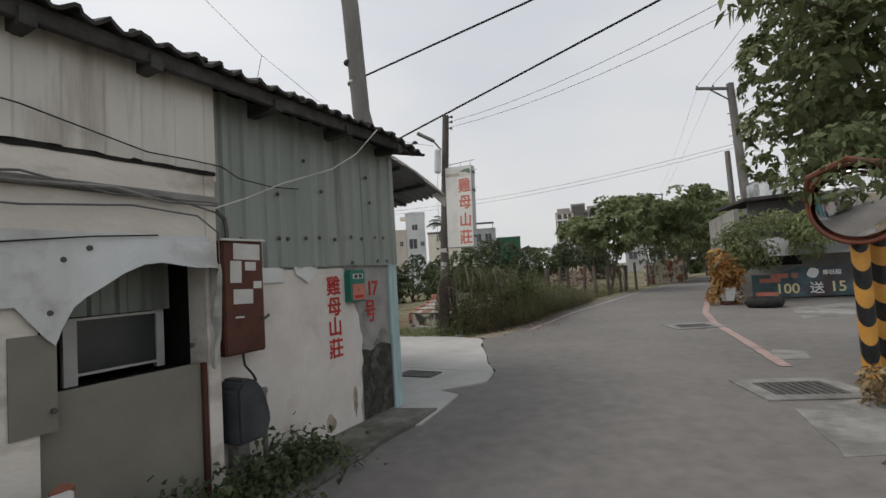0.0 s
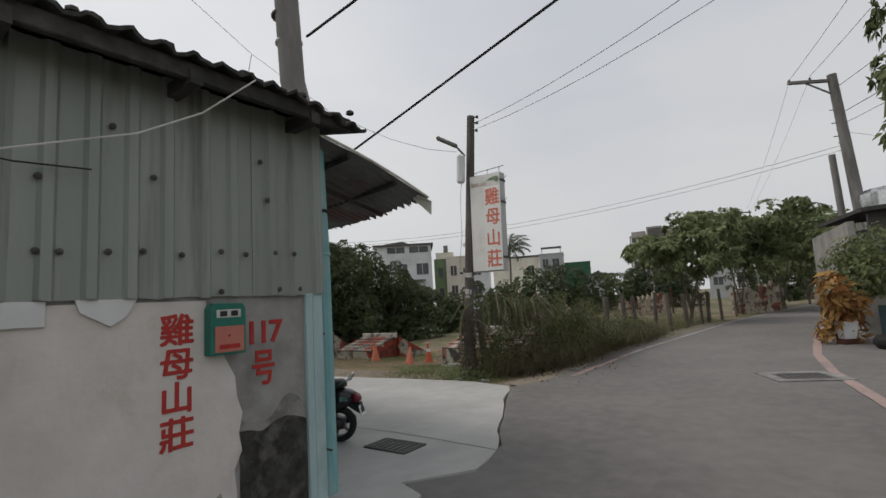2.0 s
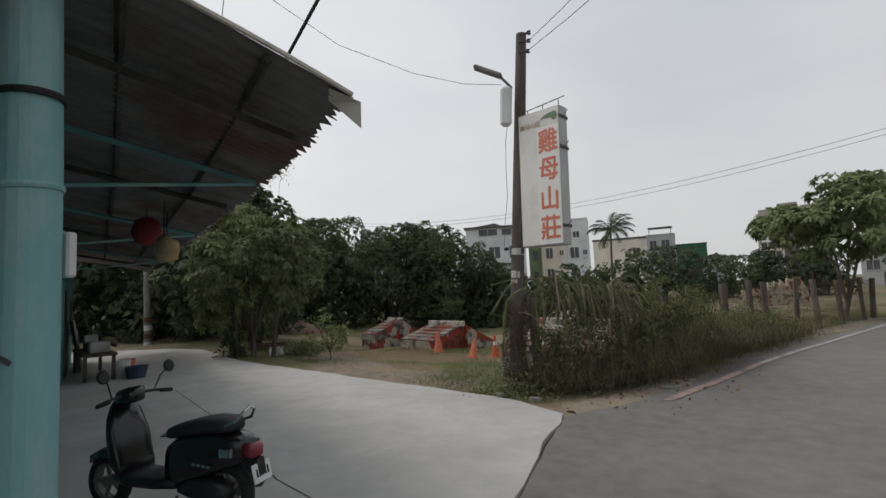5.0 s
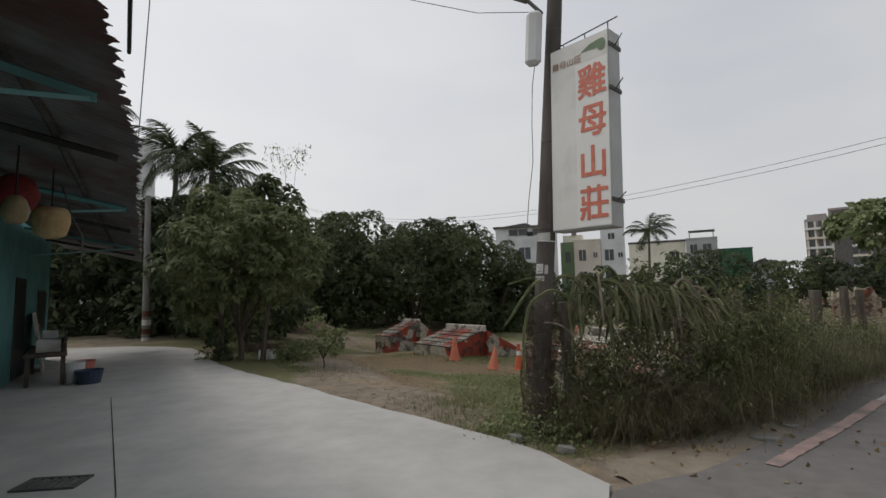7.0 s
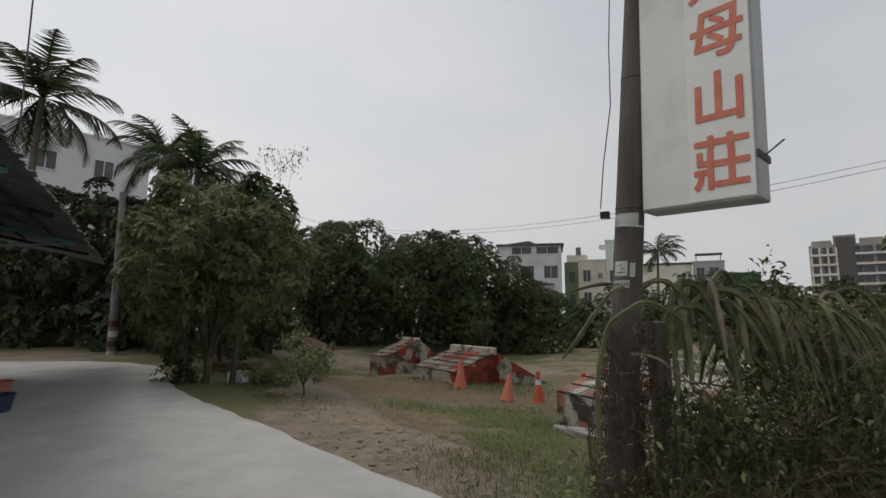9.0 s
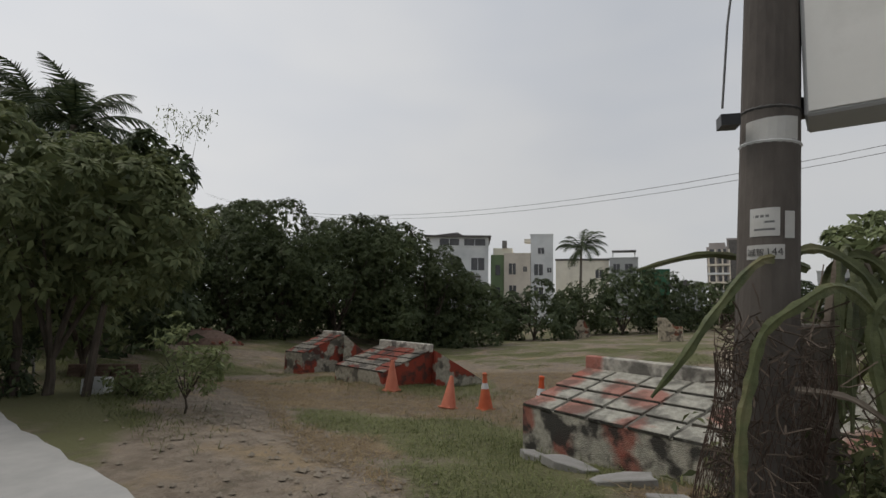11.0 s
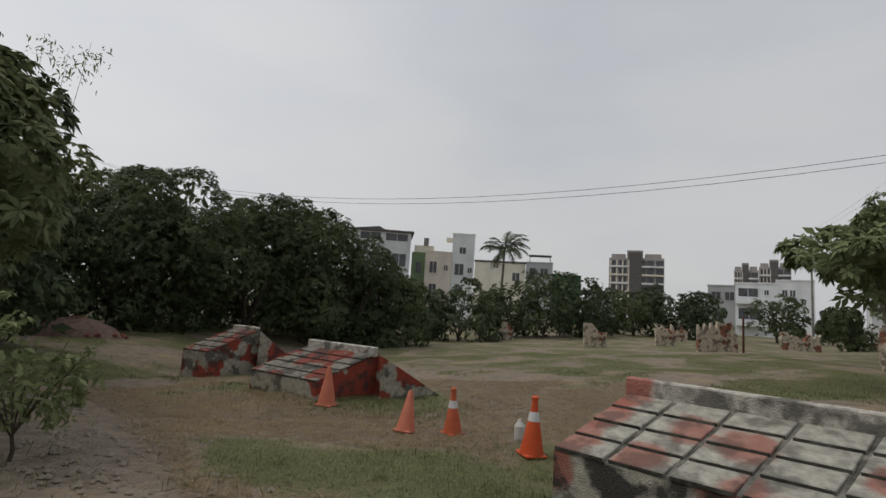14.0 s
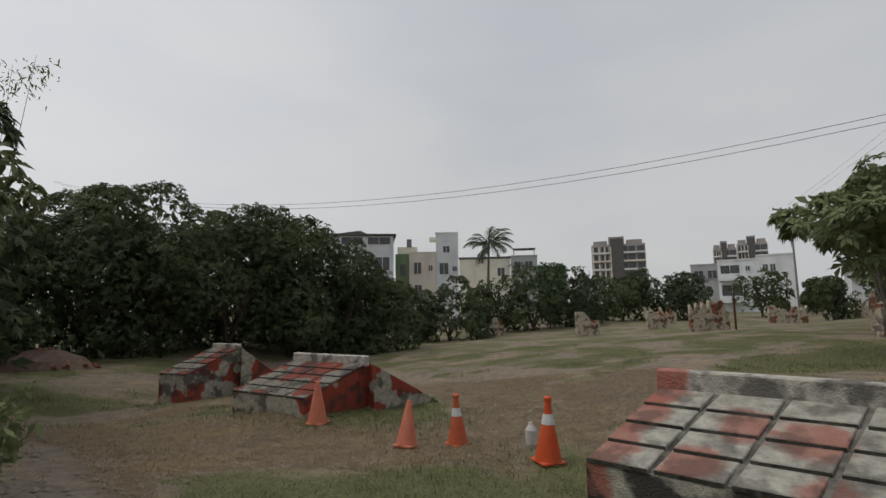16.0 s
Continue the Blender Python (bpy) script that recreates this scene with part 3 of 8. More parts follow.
def build_ground():
    xs, ys = span(-26, 26, 0.3, 900), span(-6, 52, 0.3, 900)
    bm = bm_new()
    rows = [[bm.verts.new((x, y, ground_z(x, y))) for x in xs] for y in ys]
    for r0, r1 in zip(rows, rows[1:]):
        for i in range(len(xs) - 1):
            bm.faces.new((r0[i], r0[i + 1], r1[i + 1], r1[i]))
    ob = part("ground", bm, ground_mat(), smooth=True)
    at = ob.data.attributes.new("turf", "FLOAT", "POINT")
    at.data.foreach_set("value", np.array([turf(x, y) for y in ys for x in xs], np.float32))
    tagged(ob, "uneven field of dry soil and rough grass", "ground", kind="structure")


build_ground()


def sheet(name, outline, z0, z1, material, label, category, kind="structure"):
    bm = bm_new()
    prism(bm, outline, z0, z1)
    bmesh.ops.triangulate(bm, faces=[f for f in bm.faces if len(f.verts) > 4])
    return tagged(part(name, bm, material), label, category, kind=kind)


def ragged(pts, step=0.25, amp=0.03, seed=1, closed=False):
    """A line with a worn, uneven edge."""
    rnd = random.Random(seed)
    out = []
    seq = pts + ([pts[0]] if closed else [])
    for (x0, y0), (x1, y1) in zip(seq, seq[1:]):
        n = max(1, int(math.hypot(x1 - x0, y1 - y0) / step))
        n = min(n, 24)
        for k in range(n):
            t = k / n
            out.append((x0 + (x1 - x0) * t + rnd.uniform(-amp, amp), y0 + (y1 - y0) * t + rnd.uniform(-amp, amp)))
    if not closed:
        out.append(seq[-1])
    return out


road_outline = ragged(ROAD_LEFT, 0.3, 0.025, 2) + list(reversed(ROAD_RIGHT))
sheet("road", road_outline, -0.1, ROAD_Z, ASPHALT, "worn grey asphalt lane with faded patches", "road")
SLAB_EDGE = [(0.69, 9.99), (0.1, 10.5), (-0.3, 10.77), (-1.05, 11.12), (-2.0, 11.47), (-3.3, 12.04), (-4.17, 12.44), (-5.5, 12.95), (-6.65, 13.45), (-8.15, 14.27), (-9.3, 15.1), (-10.6, 15.88), (-12.0, 16.05), (-13.3, 15.8), (-14.4, 15.1), (-18.5, 13.2), (-22.0, 10.0)]
slab_outline = ragged([(-0.3, 4.55), (-0.1, 5.07), (0.07, 5.55), (-0.1, 5.83), (0.42, 6.1), (0.61, 6.7), (0.61, 8.3), (0.69, 9.95)] + SLAB_EDGE, 0.3, 0.03, 5) + [(-20, 8), (-12, 9), (-3.0, 4.6), (-1.15, 4.4)]
sheet("slab", slab_outline, -0.3, SLAB_Z, SLABMAT, "pale concrete yard slab with a ragged edge", "pavement")
sheet("wall_foot_strip", ragged([(-0.3, 4.55), (-0.72, 3.9), (-0.95, 3.4), (-1.25, 2.75), (-1.75, 1.8)], 0.2, 0.04, 8) + [(-2.4, 1.9), (-1.6, 3.35), (-0.62, 5.1), (-0.15, 5.0)], -0.1, 0.235, mat("mossy_concrete", (0.1, 0.098, 0.082), (0.24, 0.232, 0.21), 4.0, 0.92, 0.6, (0.055, 0.058, 0.04), 1.6, 0.8), "broken concrete strip at the foot of the wall", "pavement")


def line_strip(name, pts, width, material, label, z=ROAD_Z + 0.009):
    bm = bm_new()
    rnd = random.Random(3)
    left, right = [], []
    dense = []
    for a, b in zip(pts, pts[1:]):
        for k in range(12):
            dense.append(Vector(a).lerp(Vector(b), k / 12))
    dense.append(Vector(pts[-1]))
    for i, p in enumerate(dense):
        d = (dense[min(i + 1, len(dense) - 1)] - dense[max(0, i - 1)]).normalized()
        nrm = Vector((-d.y, d.x)) * width / 2
        j = rnd.uniform(0.8, 1.1)
        left.append(bm.verts.new((*(p + nrm * j), z)))
        right.append(bm.verts.new((*(p - nrm * j), z)))
    for i in range(len(dense) - 1):
        bm.faces.new((right[i], right[i + 1], left[i + 1], left[i]))
    return tagged(part(name, bm, material), label, "road marking", kind="structure")


line_strip("road_line", [(3.42, 13.75), (4.25, 15.1), (5.25, 16.6), (9.6, 23.2), (18.6, 34.8)], 0.10, LINEWHITE, "worn pale edge line on asphalt")
line_strip("kerb_line", [(1.8, 10.85), (2.2, 11.55), (2.72, 12.45), (3.42, 13.75)], 0.12, LINERED, "worn red edge line on asphalt")
line_strip("kerb_line", [(4.12, 6.0), (4.7, 7.6), (5.65, 10.3), (6.55, 12.3), (7.0, 13.1), (8.3, 15.4), (10.7, 19.2)], 0.15, LINERED, "faded red no-parking line on asphalt")


def patch(name, outline, z, material, label, amp=0.03, seed=4):
    bm = bm_new()
    prism(bm, ragged(outline, 0.2, amp, seed, True), z - 0.02, z)
    bmesh.ops.triangulate(bm, faces=[f for f in bm.faces if len(f.verts) > 4])
    return tagged(part(name, bm, material), label, "pavement", kind="structure")


patch("road_patch", [(3.06, 4.4), (3.84, 4.57), (3.6, 4.0), (2.95, 3.3), (2.6, 3.3)], ROAD_Z + 0.004, OLDCON, "old concrete patch beside a drain")
patch("road_patch", [(4.2, 6.4), (4.65, 7.1), (5.1, 6.9), (4.65, 6.35)], ROAD_Z + 0.004, OLDCON, "small pale patch in asphalt", 0.05)
patch("road_patch", [(7.4, 10.1), (8.65, 12.2), (10.7, 12.6), (9.2, 10.3)], ROAD_Z + 0.004, OLDCON, "concrete apron before a stall", 0.05)


def drain(m, w, d, bars, label, rim=0.07, rimmat=OLDCON):
    t = thing("drain_cover", m, label, "drain cover")
    bm = bm_new()
    for lo, hi in (((-w, -d), (w, -d + rim)), ((-w, d - rim), (w, d)), ((-w, -d + rim), (-w + rim, d - rim)), ((w - rim, -d + rim), (w, d - rim))):
        box(bm, (*lo, -0.05), (*hi, 0.012), bevel=0.004)
    part("frame", bm, rimmat, t)
    # near-black plate close under the bars paints the shade of the pit
    bm = bm_new()
    box(bm, (-w + rim, -d + rim, -0.05), (w - rim, d - rim, -0.012))
    part("sump", bm, DARK, t)
    n = bars
    for k in range(n):
        bm = bm_new()
        x = -w + rim + (k + 0.5) * (2 * w - 2 * rim) / n
        ww = (w - rim) / n * 0.62
        box(bm, (x - ww, -d + rim, -0.01), (x + ww, d - rim, 0.009), bevel=0.003)
        part("bar", bm, IRON, t)


drain(pose(3.55, 5.0, ROAD_Z + 0.006, 0, 0, -8), 0.5, 0.42, 9, "iron drain grate set in a pale concrete frame", 0.16)
drain(pose(5.05, 10.0, ROAD_Z + 0.006, 0, 0, -4), 0.5, 0.42, 8, "iron drain grate at the road edge in concrete", 0.16)
drain(pose(-0.42, 6.8, SLAB_Z + 0.004, 0, 0, -28), 0.27, 0.17, 7, "small iron grate set in the slab", 0.03, IRON)
drain(pose(-3.15, 8.58, SLAB_Z + 0.004, 0, 0, 30), 0.22, 0.13, 6, "dusty iron cover set in the slab", 0.03, IRON)
for pts in ([(-6.0, 10.8), (-4.34, 9.77), (-2.47, 8.61), (-1.23, 7.66), (-0.62, 7.36), (0.0, 7.0), (0.6, 6.62)],):
    line_strip("slab_joint", pts, 0.009, DARK, "narrow dirty joint in the slab", SLAB_Z + 0.003)

# ---- the corner house ----
HX = Matrix(((0.477, -0.879, 0, -0.6), (0.879, 0.477, 0, 5.15), (0, 0, 1, 0), (0, 0, 0, 1)))
house = thing("house", HX, "low old house with whitewashed wall and faded sheet metal cladding", "house")


def corrugated(bm, x0, x1, z0, z1, y=0.0, pitch=0.18, depth=0.025, jag=0.0, rib=0.05, seed=1):
    """An upright ribbed sheet in the xz plane, ribs proud towards -y."""
    rnd = random.Random(seed)
    prof = []
    x = x0
    while x < x1 - 1e-6:
        for dx, dy in ((0, 0), (pitch - rib - 0.03, 0), (pitch - rib - 0.012, -depth), (pitch - 0.018, -depth), (pitch, 0)):
            if x + dx <= x1:
                prof.append((x + dx, y + dy))
        x += pitch
    prof.append((x1, y))
    clean = [prof[0]]
    for p in prof[1:]:
        if p[0] - clean[-1][0] > 1e-4:
            clean.append(p)
    lo = [bm.verts.new((px, py, z0 + rnd.uniform(-jag, jag))) for px, py in clean]
    hi = [bm.verts.new((px, py, z1)) for px, py in clean]
    for i in range(len(clean) - 1):
        bm.faces.new((lo[i], lo[i + 1], hi[i + 1], hi[i]))


FLAKED = mat("flaked_plaster", (0.30, 0.26, 0.20), (0.42, 0.38, 0.31), 8, 0.95, 0.5, (0.16, 0.13, 0.1), 6, 0.8)
# masonry body
bm = bm_new()
box(bm, (-2.13, 0.0, -0.2), (0.0, 0.16, 1.74))
part("front_wall", bm, CEMENT, house, "grey cement front wall")
bm = bm_new()
prism(bm, [(-2.1, 0.24), (-2.1, 1.70), (-0.70, 1.70), (-0.68, 1.57), (-0.62, 1.46), (-0.585, 1.36), (-0.52, 1.24), (-0.51, 1.12), (-0.475, 1.02), (-0.50, 0.9), (-0.48, 0.8), (-0.53, 0.7), (-0.515, 0.55), (-0.55, 0.4), (-0.53, 0.24)], 0.0, 0.012, pose(0, 0, 0, 90))
part("plaster_coat", bm, WHITEWASH, house, "flaking whitewashed plaster")
bm = bm_new()
rnd = random.Random(5)
side = [(-0.49 + 0.02 * noise.noise((k * 0.5, 1, 5)), 0.85 - 0.06 * k) for k in range(10)]


def ragged(z, amp, seed):
    return [(-0.005 - 0.485 * k / 60, z + 0.05 * math.sin(k * 0.1) + 1.5 * amp * noise.noise((k * 0.05, seed, 0))) for k in range(61)]


prism(bm, [(-0.49, 0.24), (-0.005, 0.24)] + ragged(1.0, 0.06, 3.3) + side, 0.0, 0.004, pose(0, 0, 0, 90))
part("damp_stain", bm, DAMP, house, "damp grey stain on cement")
bm = bm_new()
prism(bm, [(-0.49, 0.24), (-0.005, 0.24)] + ragged(0.9, 0.05, 8.7) + side, 0.0, 0.008, pose(0, 0, 0, 90))
part("mould_stain", bm, MOULDSHADE, house, "black mould on cement")
for x0, z0, w, h in ((-0.665, 0.3, 0.07, 0.32), (-1.05, 0.24, 0.16, 0.2), (-1.5, 0.24, 0.12, 0.15)):
    bm = bm_new()
    pts = [(x0 + w * (0.5 + 0.5 * math.cos(a) * rnd.uniform(0.6, 1)), z0 + h * (0.5 + 0.5 * math.sin(a) * rnd.uniform(0.6, 1))) for a in [k * math.tau / 12 for k in range(12)]]
    prism(bm, pts, 0.0, 0.015, pose(0, 0, 0, 90))
    part("bare_patch", bm, FLAKED, house, "flaked brown patch low on the wall")
# sheet cladding over the wall, one sheet beside another
for k, (a, b) in enumerate(((-2.1, -1.58), (-1.6, -0.83), (-0.85, -0.38), (-0.4, 0.17))):
    bm = bm_new()
    corrugated(bm, a, b, 1.72, 2.98, -0.02 - 0.006 * (k % 2), 0.18, 0.024, 0.006, seed=k)
    ob = part("cladding_sheet", bm, SHEET, house)
    mod = ob.modifiers.new("thick", "SOLIDIFY")
    mod.thickness = 0.003
bm = bm_new()
for x, z in [(-1.86, 1.93), (-1.5, 1.95), (-1.41, 1.95), (-1.21, 1.96), (-1.05, 1.97), (-0.85, 1.96), (-0.62, 1.99), (-0.46, 1.98), (-0.25, 2.0), (-0.1, 2.0), (-0.62, 1.75), (-0.22, 1.76), (-1.5, 2.3), (-1.0, 2.38), (-0.3, 2.35), (-0.06, 1.76), (-0.35, 2.6), (-1.2, 2.62), (-1.72, 1.8)]:
    bm = bm_new()
    lathe(bm, [(0.018, 0), (0.016, 0.008), (0.008, 0.012), (0.007, 0.02)], 8, pose(x, -0.045, z, 90))
    part("screw", bm, IRON, house)
bm = bm_new()
box(bm, (0.0, -0.03, 0.22), (0.145, 0.06, 1.73), bevel=0.006)
box(bm, (0.11, -0.03, 1.73), (0.145, 0.06, 2.9), bevel=0.004)
box(bm, (0.055, -0.034, 0.24), (0.06, -0.028, 1.72))
part("corner_trim", bm, mat("faded_turquoise", (0.34, 0.47, 0.475), (0.43, 0.54, 0.545), 5, 0.7, 0.2, (0.2, 0.24, 0.23), 3.5, 0.7, stretch=(1, 1, 0.3)), house, "turquoise painted corner post")
# left bay, proud of the rest
bm = bm_new()
yf = -0.15
box(bm, (-2.22, yf, -0.2), (-2.13, 0.05, 2.36), bevel=0.01)
box(bm, (-9.0, yf, -0.2), (-3.12, 0.05, 2.36))
box(bm, (-3.12, yf, 1.82), (-2.22, 0.05, 2.36))
part("bay_wall", bm, mat("stained_plaster", (0.60, 0.555, 0.495), (0.73, 0.685, 0.62), 3.0, 0.92, 0.35, (0.21, 0.165, 0.125), 1.9, 0.8, stretch=(0.5, 1, 1.1), edge3=(0.53, 0.7)), house, "stained pale plaster bay wall")
bm = bm_new()
box(bm, (-9.0, yf - 0.03, 2.14), (-2.12, yf, 2.19), bevel=0.01)
part("ledge", bm, OLDCON, house, "thin concrete ledge under cables")
bm = bm_new()
box(bm, (-3.14, yf + 0.05, 0.2), (-2.235, yf + 0.09, 1.12), bevel=0.004)
part("window_board", bm, BOARD, house, "grey-green board below the window")
bm = bm_new()
box(bm, (-2.25, yf + 0.02, 0.2), (-2.222, yf + 0.06, 1.12))
part("board_batten", bm, RUST, house, "rusty batten beside the board")
bm = bm_new()
box(bm, (-3.2, yf + 0.02, 0.2), (-3.13, yf + 0.06, 1.05))
part("board_batten", bm, RUST, house, "rusty batten beside the board")
# room boxes painted near-black, so the shade inside is in their colour
bm = bm_new()
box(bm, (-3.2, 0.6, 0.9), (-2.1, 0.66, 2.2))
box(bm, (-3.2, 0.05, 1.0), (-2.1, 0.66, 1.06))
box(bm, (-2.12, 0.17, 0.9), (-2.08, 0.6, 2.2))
part("window_recess", bm, DARK, house, "room behind the window, painted near-black for shade")
bm = bm_new()
corrugated(bm, -3.1, -2.2, 1.47, 1.85, 0.3, 0.16, 0.02)
part("inner_sheet", bm, SHEET, house, "sheet metal over the inner window")
win = thing("window_1", Matrix.Translation((0.11, 0, 0)))
win.parent = house
bm = bm_new()
for lo, hi in (((-2.95, 1.45), (-2.38, 1.465)), ((-2.95, 1.13), (-2.38, 1.145)), ((-2.96, 1.08), (-2.89, 1.46)), ((-2.43, 1.1), (-2.38, 1.47))):
    box(bm, (lo[0], 0.24, lo[1]), (hi[0], 0.28, hi[1]))
part("window_frame", bm, PAPER, win, "dirty white window frame")
bm = bm_new()
box(bm, (-2.9, 0.255, 1.145), (-2.41, 0.265, 1.45))
part("pane", bm, GLASSY, win, "dusty dark window pane")
# torn sheet-metal hood round the opening
arch = [(-3.10, 1.40), (-3.06, 1.36), (-3.03, 1.44), (-2.98, 1.54), (-2.93, 1.59), (-2.86, 1.64), (-2.78, 1.70), (-2.68, 1.745), (-2.58, 1.755), (-2.47, 1.735), (-2.36, 1.72), (-2.25, 1.72), (-2.2, 1.70), (-2.195, 1.78), (-2.22, 1.9), (-2.6, 1.925), (-3.0, 1.93), (-3.4, 1.92), (-3.4, 1.55), (-3.22, 1.56)]
bm = bm_new()
inner = arch[:13]
rows = []
for k, (x, z) in enumerate(inner):
    # from the torn lip, bent outwards, up to the nailed edge
    ox = x if x > -3.0 else -3.4 + (x + 3.1) * 2.0
    row = []
    for q in range(7):
        f = q / 6
        px, pz = x + (ox - x) * f, z + (1.925 - z) * f
        row.append(bm.verts.new((px, yf - 0.02 - 0.11 * (1 - f) ** 1.6 * smooth01(-3.05, -2.7, x) + 0.012 * noise.noise((px * 6, pz * 6, 3)), pz)))
    rows.append(row)
for r0, r1 in zip(rows, rows[1:]):
    for q in range(6):
        bm.faces.new((r0[q], r1[q], r1[q + 1], r0[q + 1]))
left = [(-3.10, 1.40), (-3.06, 1.36), (-3.03, 1.44), (-2.98, 1.54), (-3.05, 1.925), (-3.4, 1.925), (-3.4, 1.55), (-3.22, 1.56)]
prism(bm, left, 0.0, 0.006, pose(0, yf - 0.022, 0, 90))
bmesh.ops.triangulate(bm, faces=[f for f in bm.faces if len(f.verts) > 4])
part("hood", bm, mat("dented_zinc", (0.47, 0.48, 0.47), (0.58, 0.59, 0.58), 2.5, 0.5, 0.3, (0.24, 0.22, 0.19), 3, 0.6, metal=0.2, bscale=5, bdist=0.03), house, "torn pale sheet metal hood")
bm = bm_new()
strip = [[bm.verts.new((-2.2 + 0.03 * noise.noise((q * 0.9, k * 0.45, 1)) - 0.02 * q / 4, yf - 0.14 * q / 4 * (0.5 + 0.5 * smooth01(0, 6, k)) + 0.015 * noise.noise((q, k * 0.6, 7)), 1.08 + 0.066 * k)) for q in range(5)] for k in range(11)]
for r0, r1 in zip(strip, strip[1:]):
    for q in range(4):
        bm.faces.new((r0[q], r0[q + 1], r1[q + 1], r1[q]))
part("side_flap", bm, PAPER, house, "crumpled pale sheet bent out beside the opening")
bm = bm_new()
box(bm, (-3.24, yf - 0.012, 0.95), (-3.05, yf - 0.002, 1.42))
part("side_flap", bm, BOARD, house, "pale flap of sheet beside the opening")
bm = bm_new()
for x, z in ((-3.02, 1.78), (-2.9, 1.84), (-2.7, 1.86), (-2.95, 1.6), (-3.08, 1.52), (-2.36, 1.78), (-3.07, 1.05), (-2.35, 1.25)):
    bm = bm_new()
    lathe(bm, [(0.016, 0), (0.014, 0.01)], 8, pose(x, yf - 0.022, z, 90))
    part("screw", bm, IRON, house)
bm = bm_new()
corrugated(bm, -9.0, -2.13, 2.36, 3.0, yf - 0.01, 0.2, 0.012, 0.006)
ob = part("upper_sheet", bm, SHEETL, house, "cream sheet cladding under the eave")
mod = ob.modifiers.new("thick", "SOLIDIFY")
mod.thickness = 0.004
# ragged near-black strip laid on the wall paints the shaded gap
bm = bm_new()
low_edge = [(-2.13 - 0.09 * k, 2.335 - 0.016 * abs(noise.noise((k * 0.37, 5, 0))) - (0.05 if k in (24, 25, 26) else 0)) for k in range(40)]
prism(bm, [(low_edge[-1][0], 2.375), (-2.13, 2.375)] + low_edge, 0.0, 0.004, pose(0, yf - 0.002, 0, 90))
bmesh.ops.triangulate(bm, faces=[f for f in bm.faces if len(f.verts) > 4])
part("gap_shade", bm, DARK, house, "near-black ragged strip drawn as the shaded gap under the sheet")
bm = bm_new()
box(bm, (-2.14, yf, 2.3), (-2.125, 0.0, 3.0))
part("return_strip", bm, SHEETL, house)


def roof_sheet(bm, x0, x1, y0, y1, z0, z1, pitch=0.16, depth=0.045, along="y", jag=0.02, seed=2, zx=0.0):
    """Corrugated sheet whose waves run down the slope from (y1, z1) to the eave (y0, z0)."""
    rnd = random.Random(seed)
    n = max(2, int((x1 - x0) / pitch) * 6)
    a, b = [], []
    for i in range(n + 1):
        x = x0 + (x1 - x0) * i / n
        w = depth * 0.5 * math.sin(i / 6 * math.tau)
        j = rnd.uniform(-jag, jag)
        zz = zx * (x - x0) - (0.09 * smooth01(x1 - 0.75, x1, x))
        a.append(bm.verts.new((x, y0 + j, z0 + w + zz)))
        b.append(bm.verts.new((x, y1, z1 + w + zz)))
    for i in range(n):
        bm.faces.new((a[i], a[i + 1], b[i + 1], b[i]))


bm = bm_new()
roof_sheet(bm, -9.2, 0.33, -0.36, 6.5, 3.01, 4.55)
ob = part("roof", bm, ROOFMAT, house, "dark weathered corrugated roof")
mod = ob.modifiers.new("thick", "SOLIDIFY")
mod.thickness = 0.02
bm = bm_new()
for x in [-8.6 + 0.42 * k for k in range(22)]:
    bm = bm_new()
    lathe(bm, [(0.03, 0), (0.028, 0.02), (0.012, 0.03)], 6, pose(x, -0.31, 3.015))
    part("roof_bolt", bm, ROOFMAT, house)
bm = bm_new()
box(bm, (-9.2, -0.3, 2.89), (0.24, -0.25, 2.985), bevel=0.006)
part("eave_beam", bm, ROOFMAT, house, "dark eave beam")
for x in (-8, -6.6, -5.2, -3.9, -3.2, -2.6, -1.7, -0.9, -0.1):
    bm = bm_new()
    box(bm, (x - 0.035, -0.32, 2.86), (x + 0.035, 1.0, 2.94))
    part("rafter", bm, ROOFMAT, house)
# far side: turquoise wall under the awning, slightly splayed
SK = 0.11
def side(y, off=0.0):
    return SK * y + off
bm = bm_new()
prism(bm, [(side(0.1), 0.1), (side(6.6), 6.6), (side(6.6, -0.15), 6.6), (side(0.1, -0.15), 0.16)], -0.2, 3.1)
prism(bm, [(side(6.6), 6.6), (side(7.5), 7.5), (side(7.5, -0.15), 7.5), (side(6.6, -0.15), 6.6)], 2.2, 3.1)
prism(bm, [(side(7.5), 7.5), (side(14), 14.0), (side(14, -0.15), 14.0), (side(7.5, -0.15), 7.5)], -0.2, 3.1)
part("side_wall", bm, TURQWALL, house, "turquoise painted side wall")
bm = bm_new()
box(bm, (-9, 6.4, -0.2), (0.5, 6.55, 4.2))
box(bm, (-9.1, -0.1, -0.2), (-8.95, 6.5, 4.0))
part("back_wall", bm, CEMENT, house)
bm = bm_new()
box(bm, (-4.15, 6.55, -0.2), (-4.0, 14.0, 3.1))
box(bm, (-4.0, 13.85, -0.2), (side(14, -0.15), 14.0, 3.1))
part("rear_wall", bm, CEMENT, house)
bm = bm_new()
prism(bm, [(-4.2, 6.56), (side(6.56), 6.56), (side(14.05), 14.05), (-4.2, 14.05)], 3.102, 3.2)
part("rear_roof", bm, ROOFMAT, house, "flat dark roof over the rear rooms")
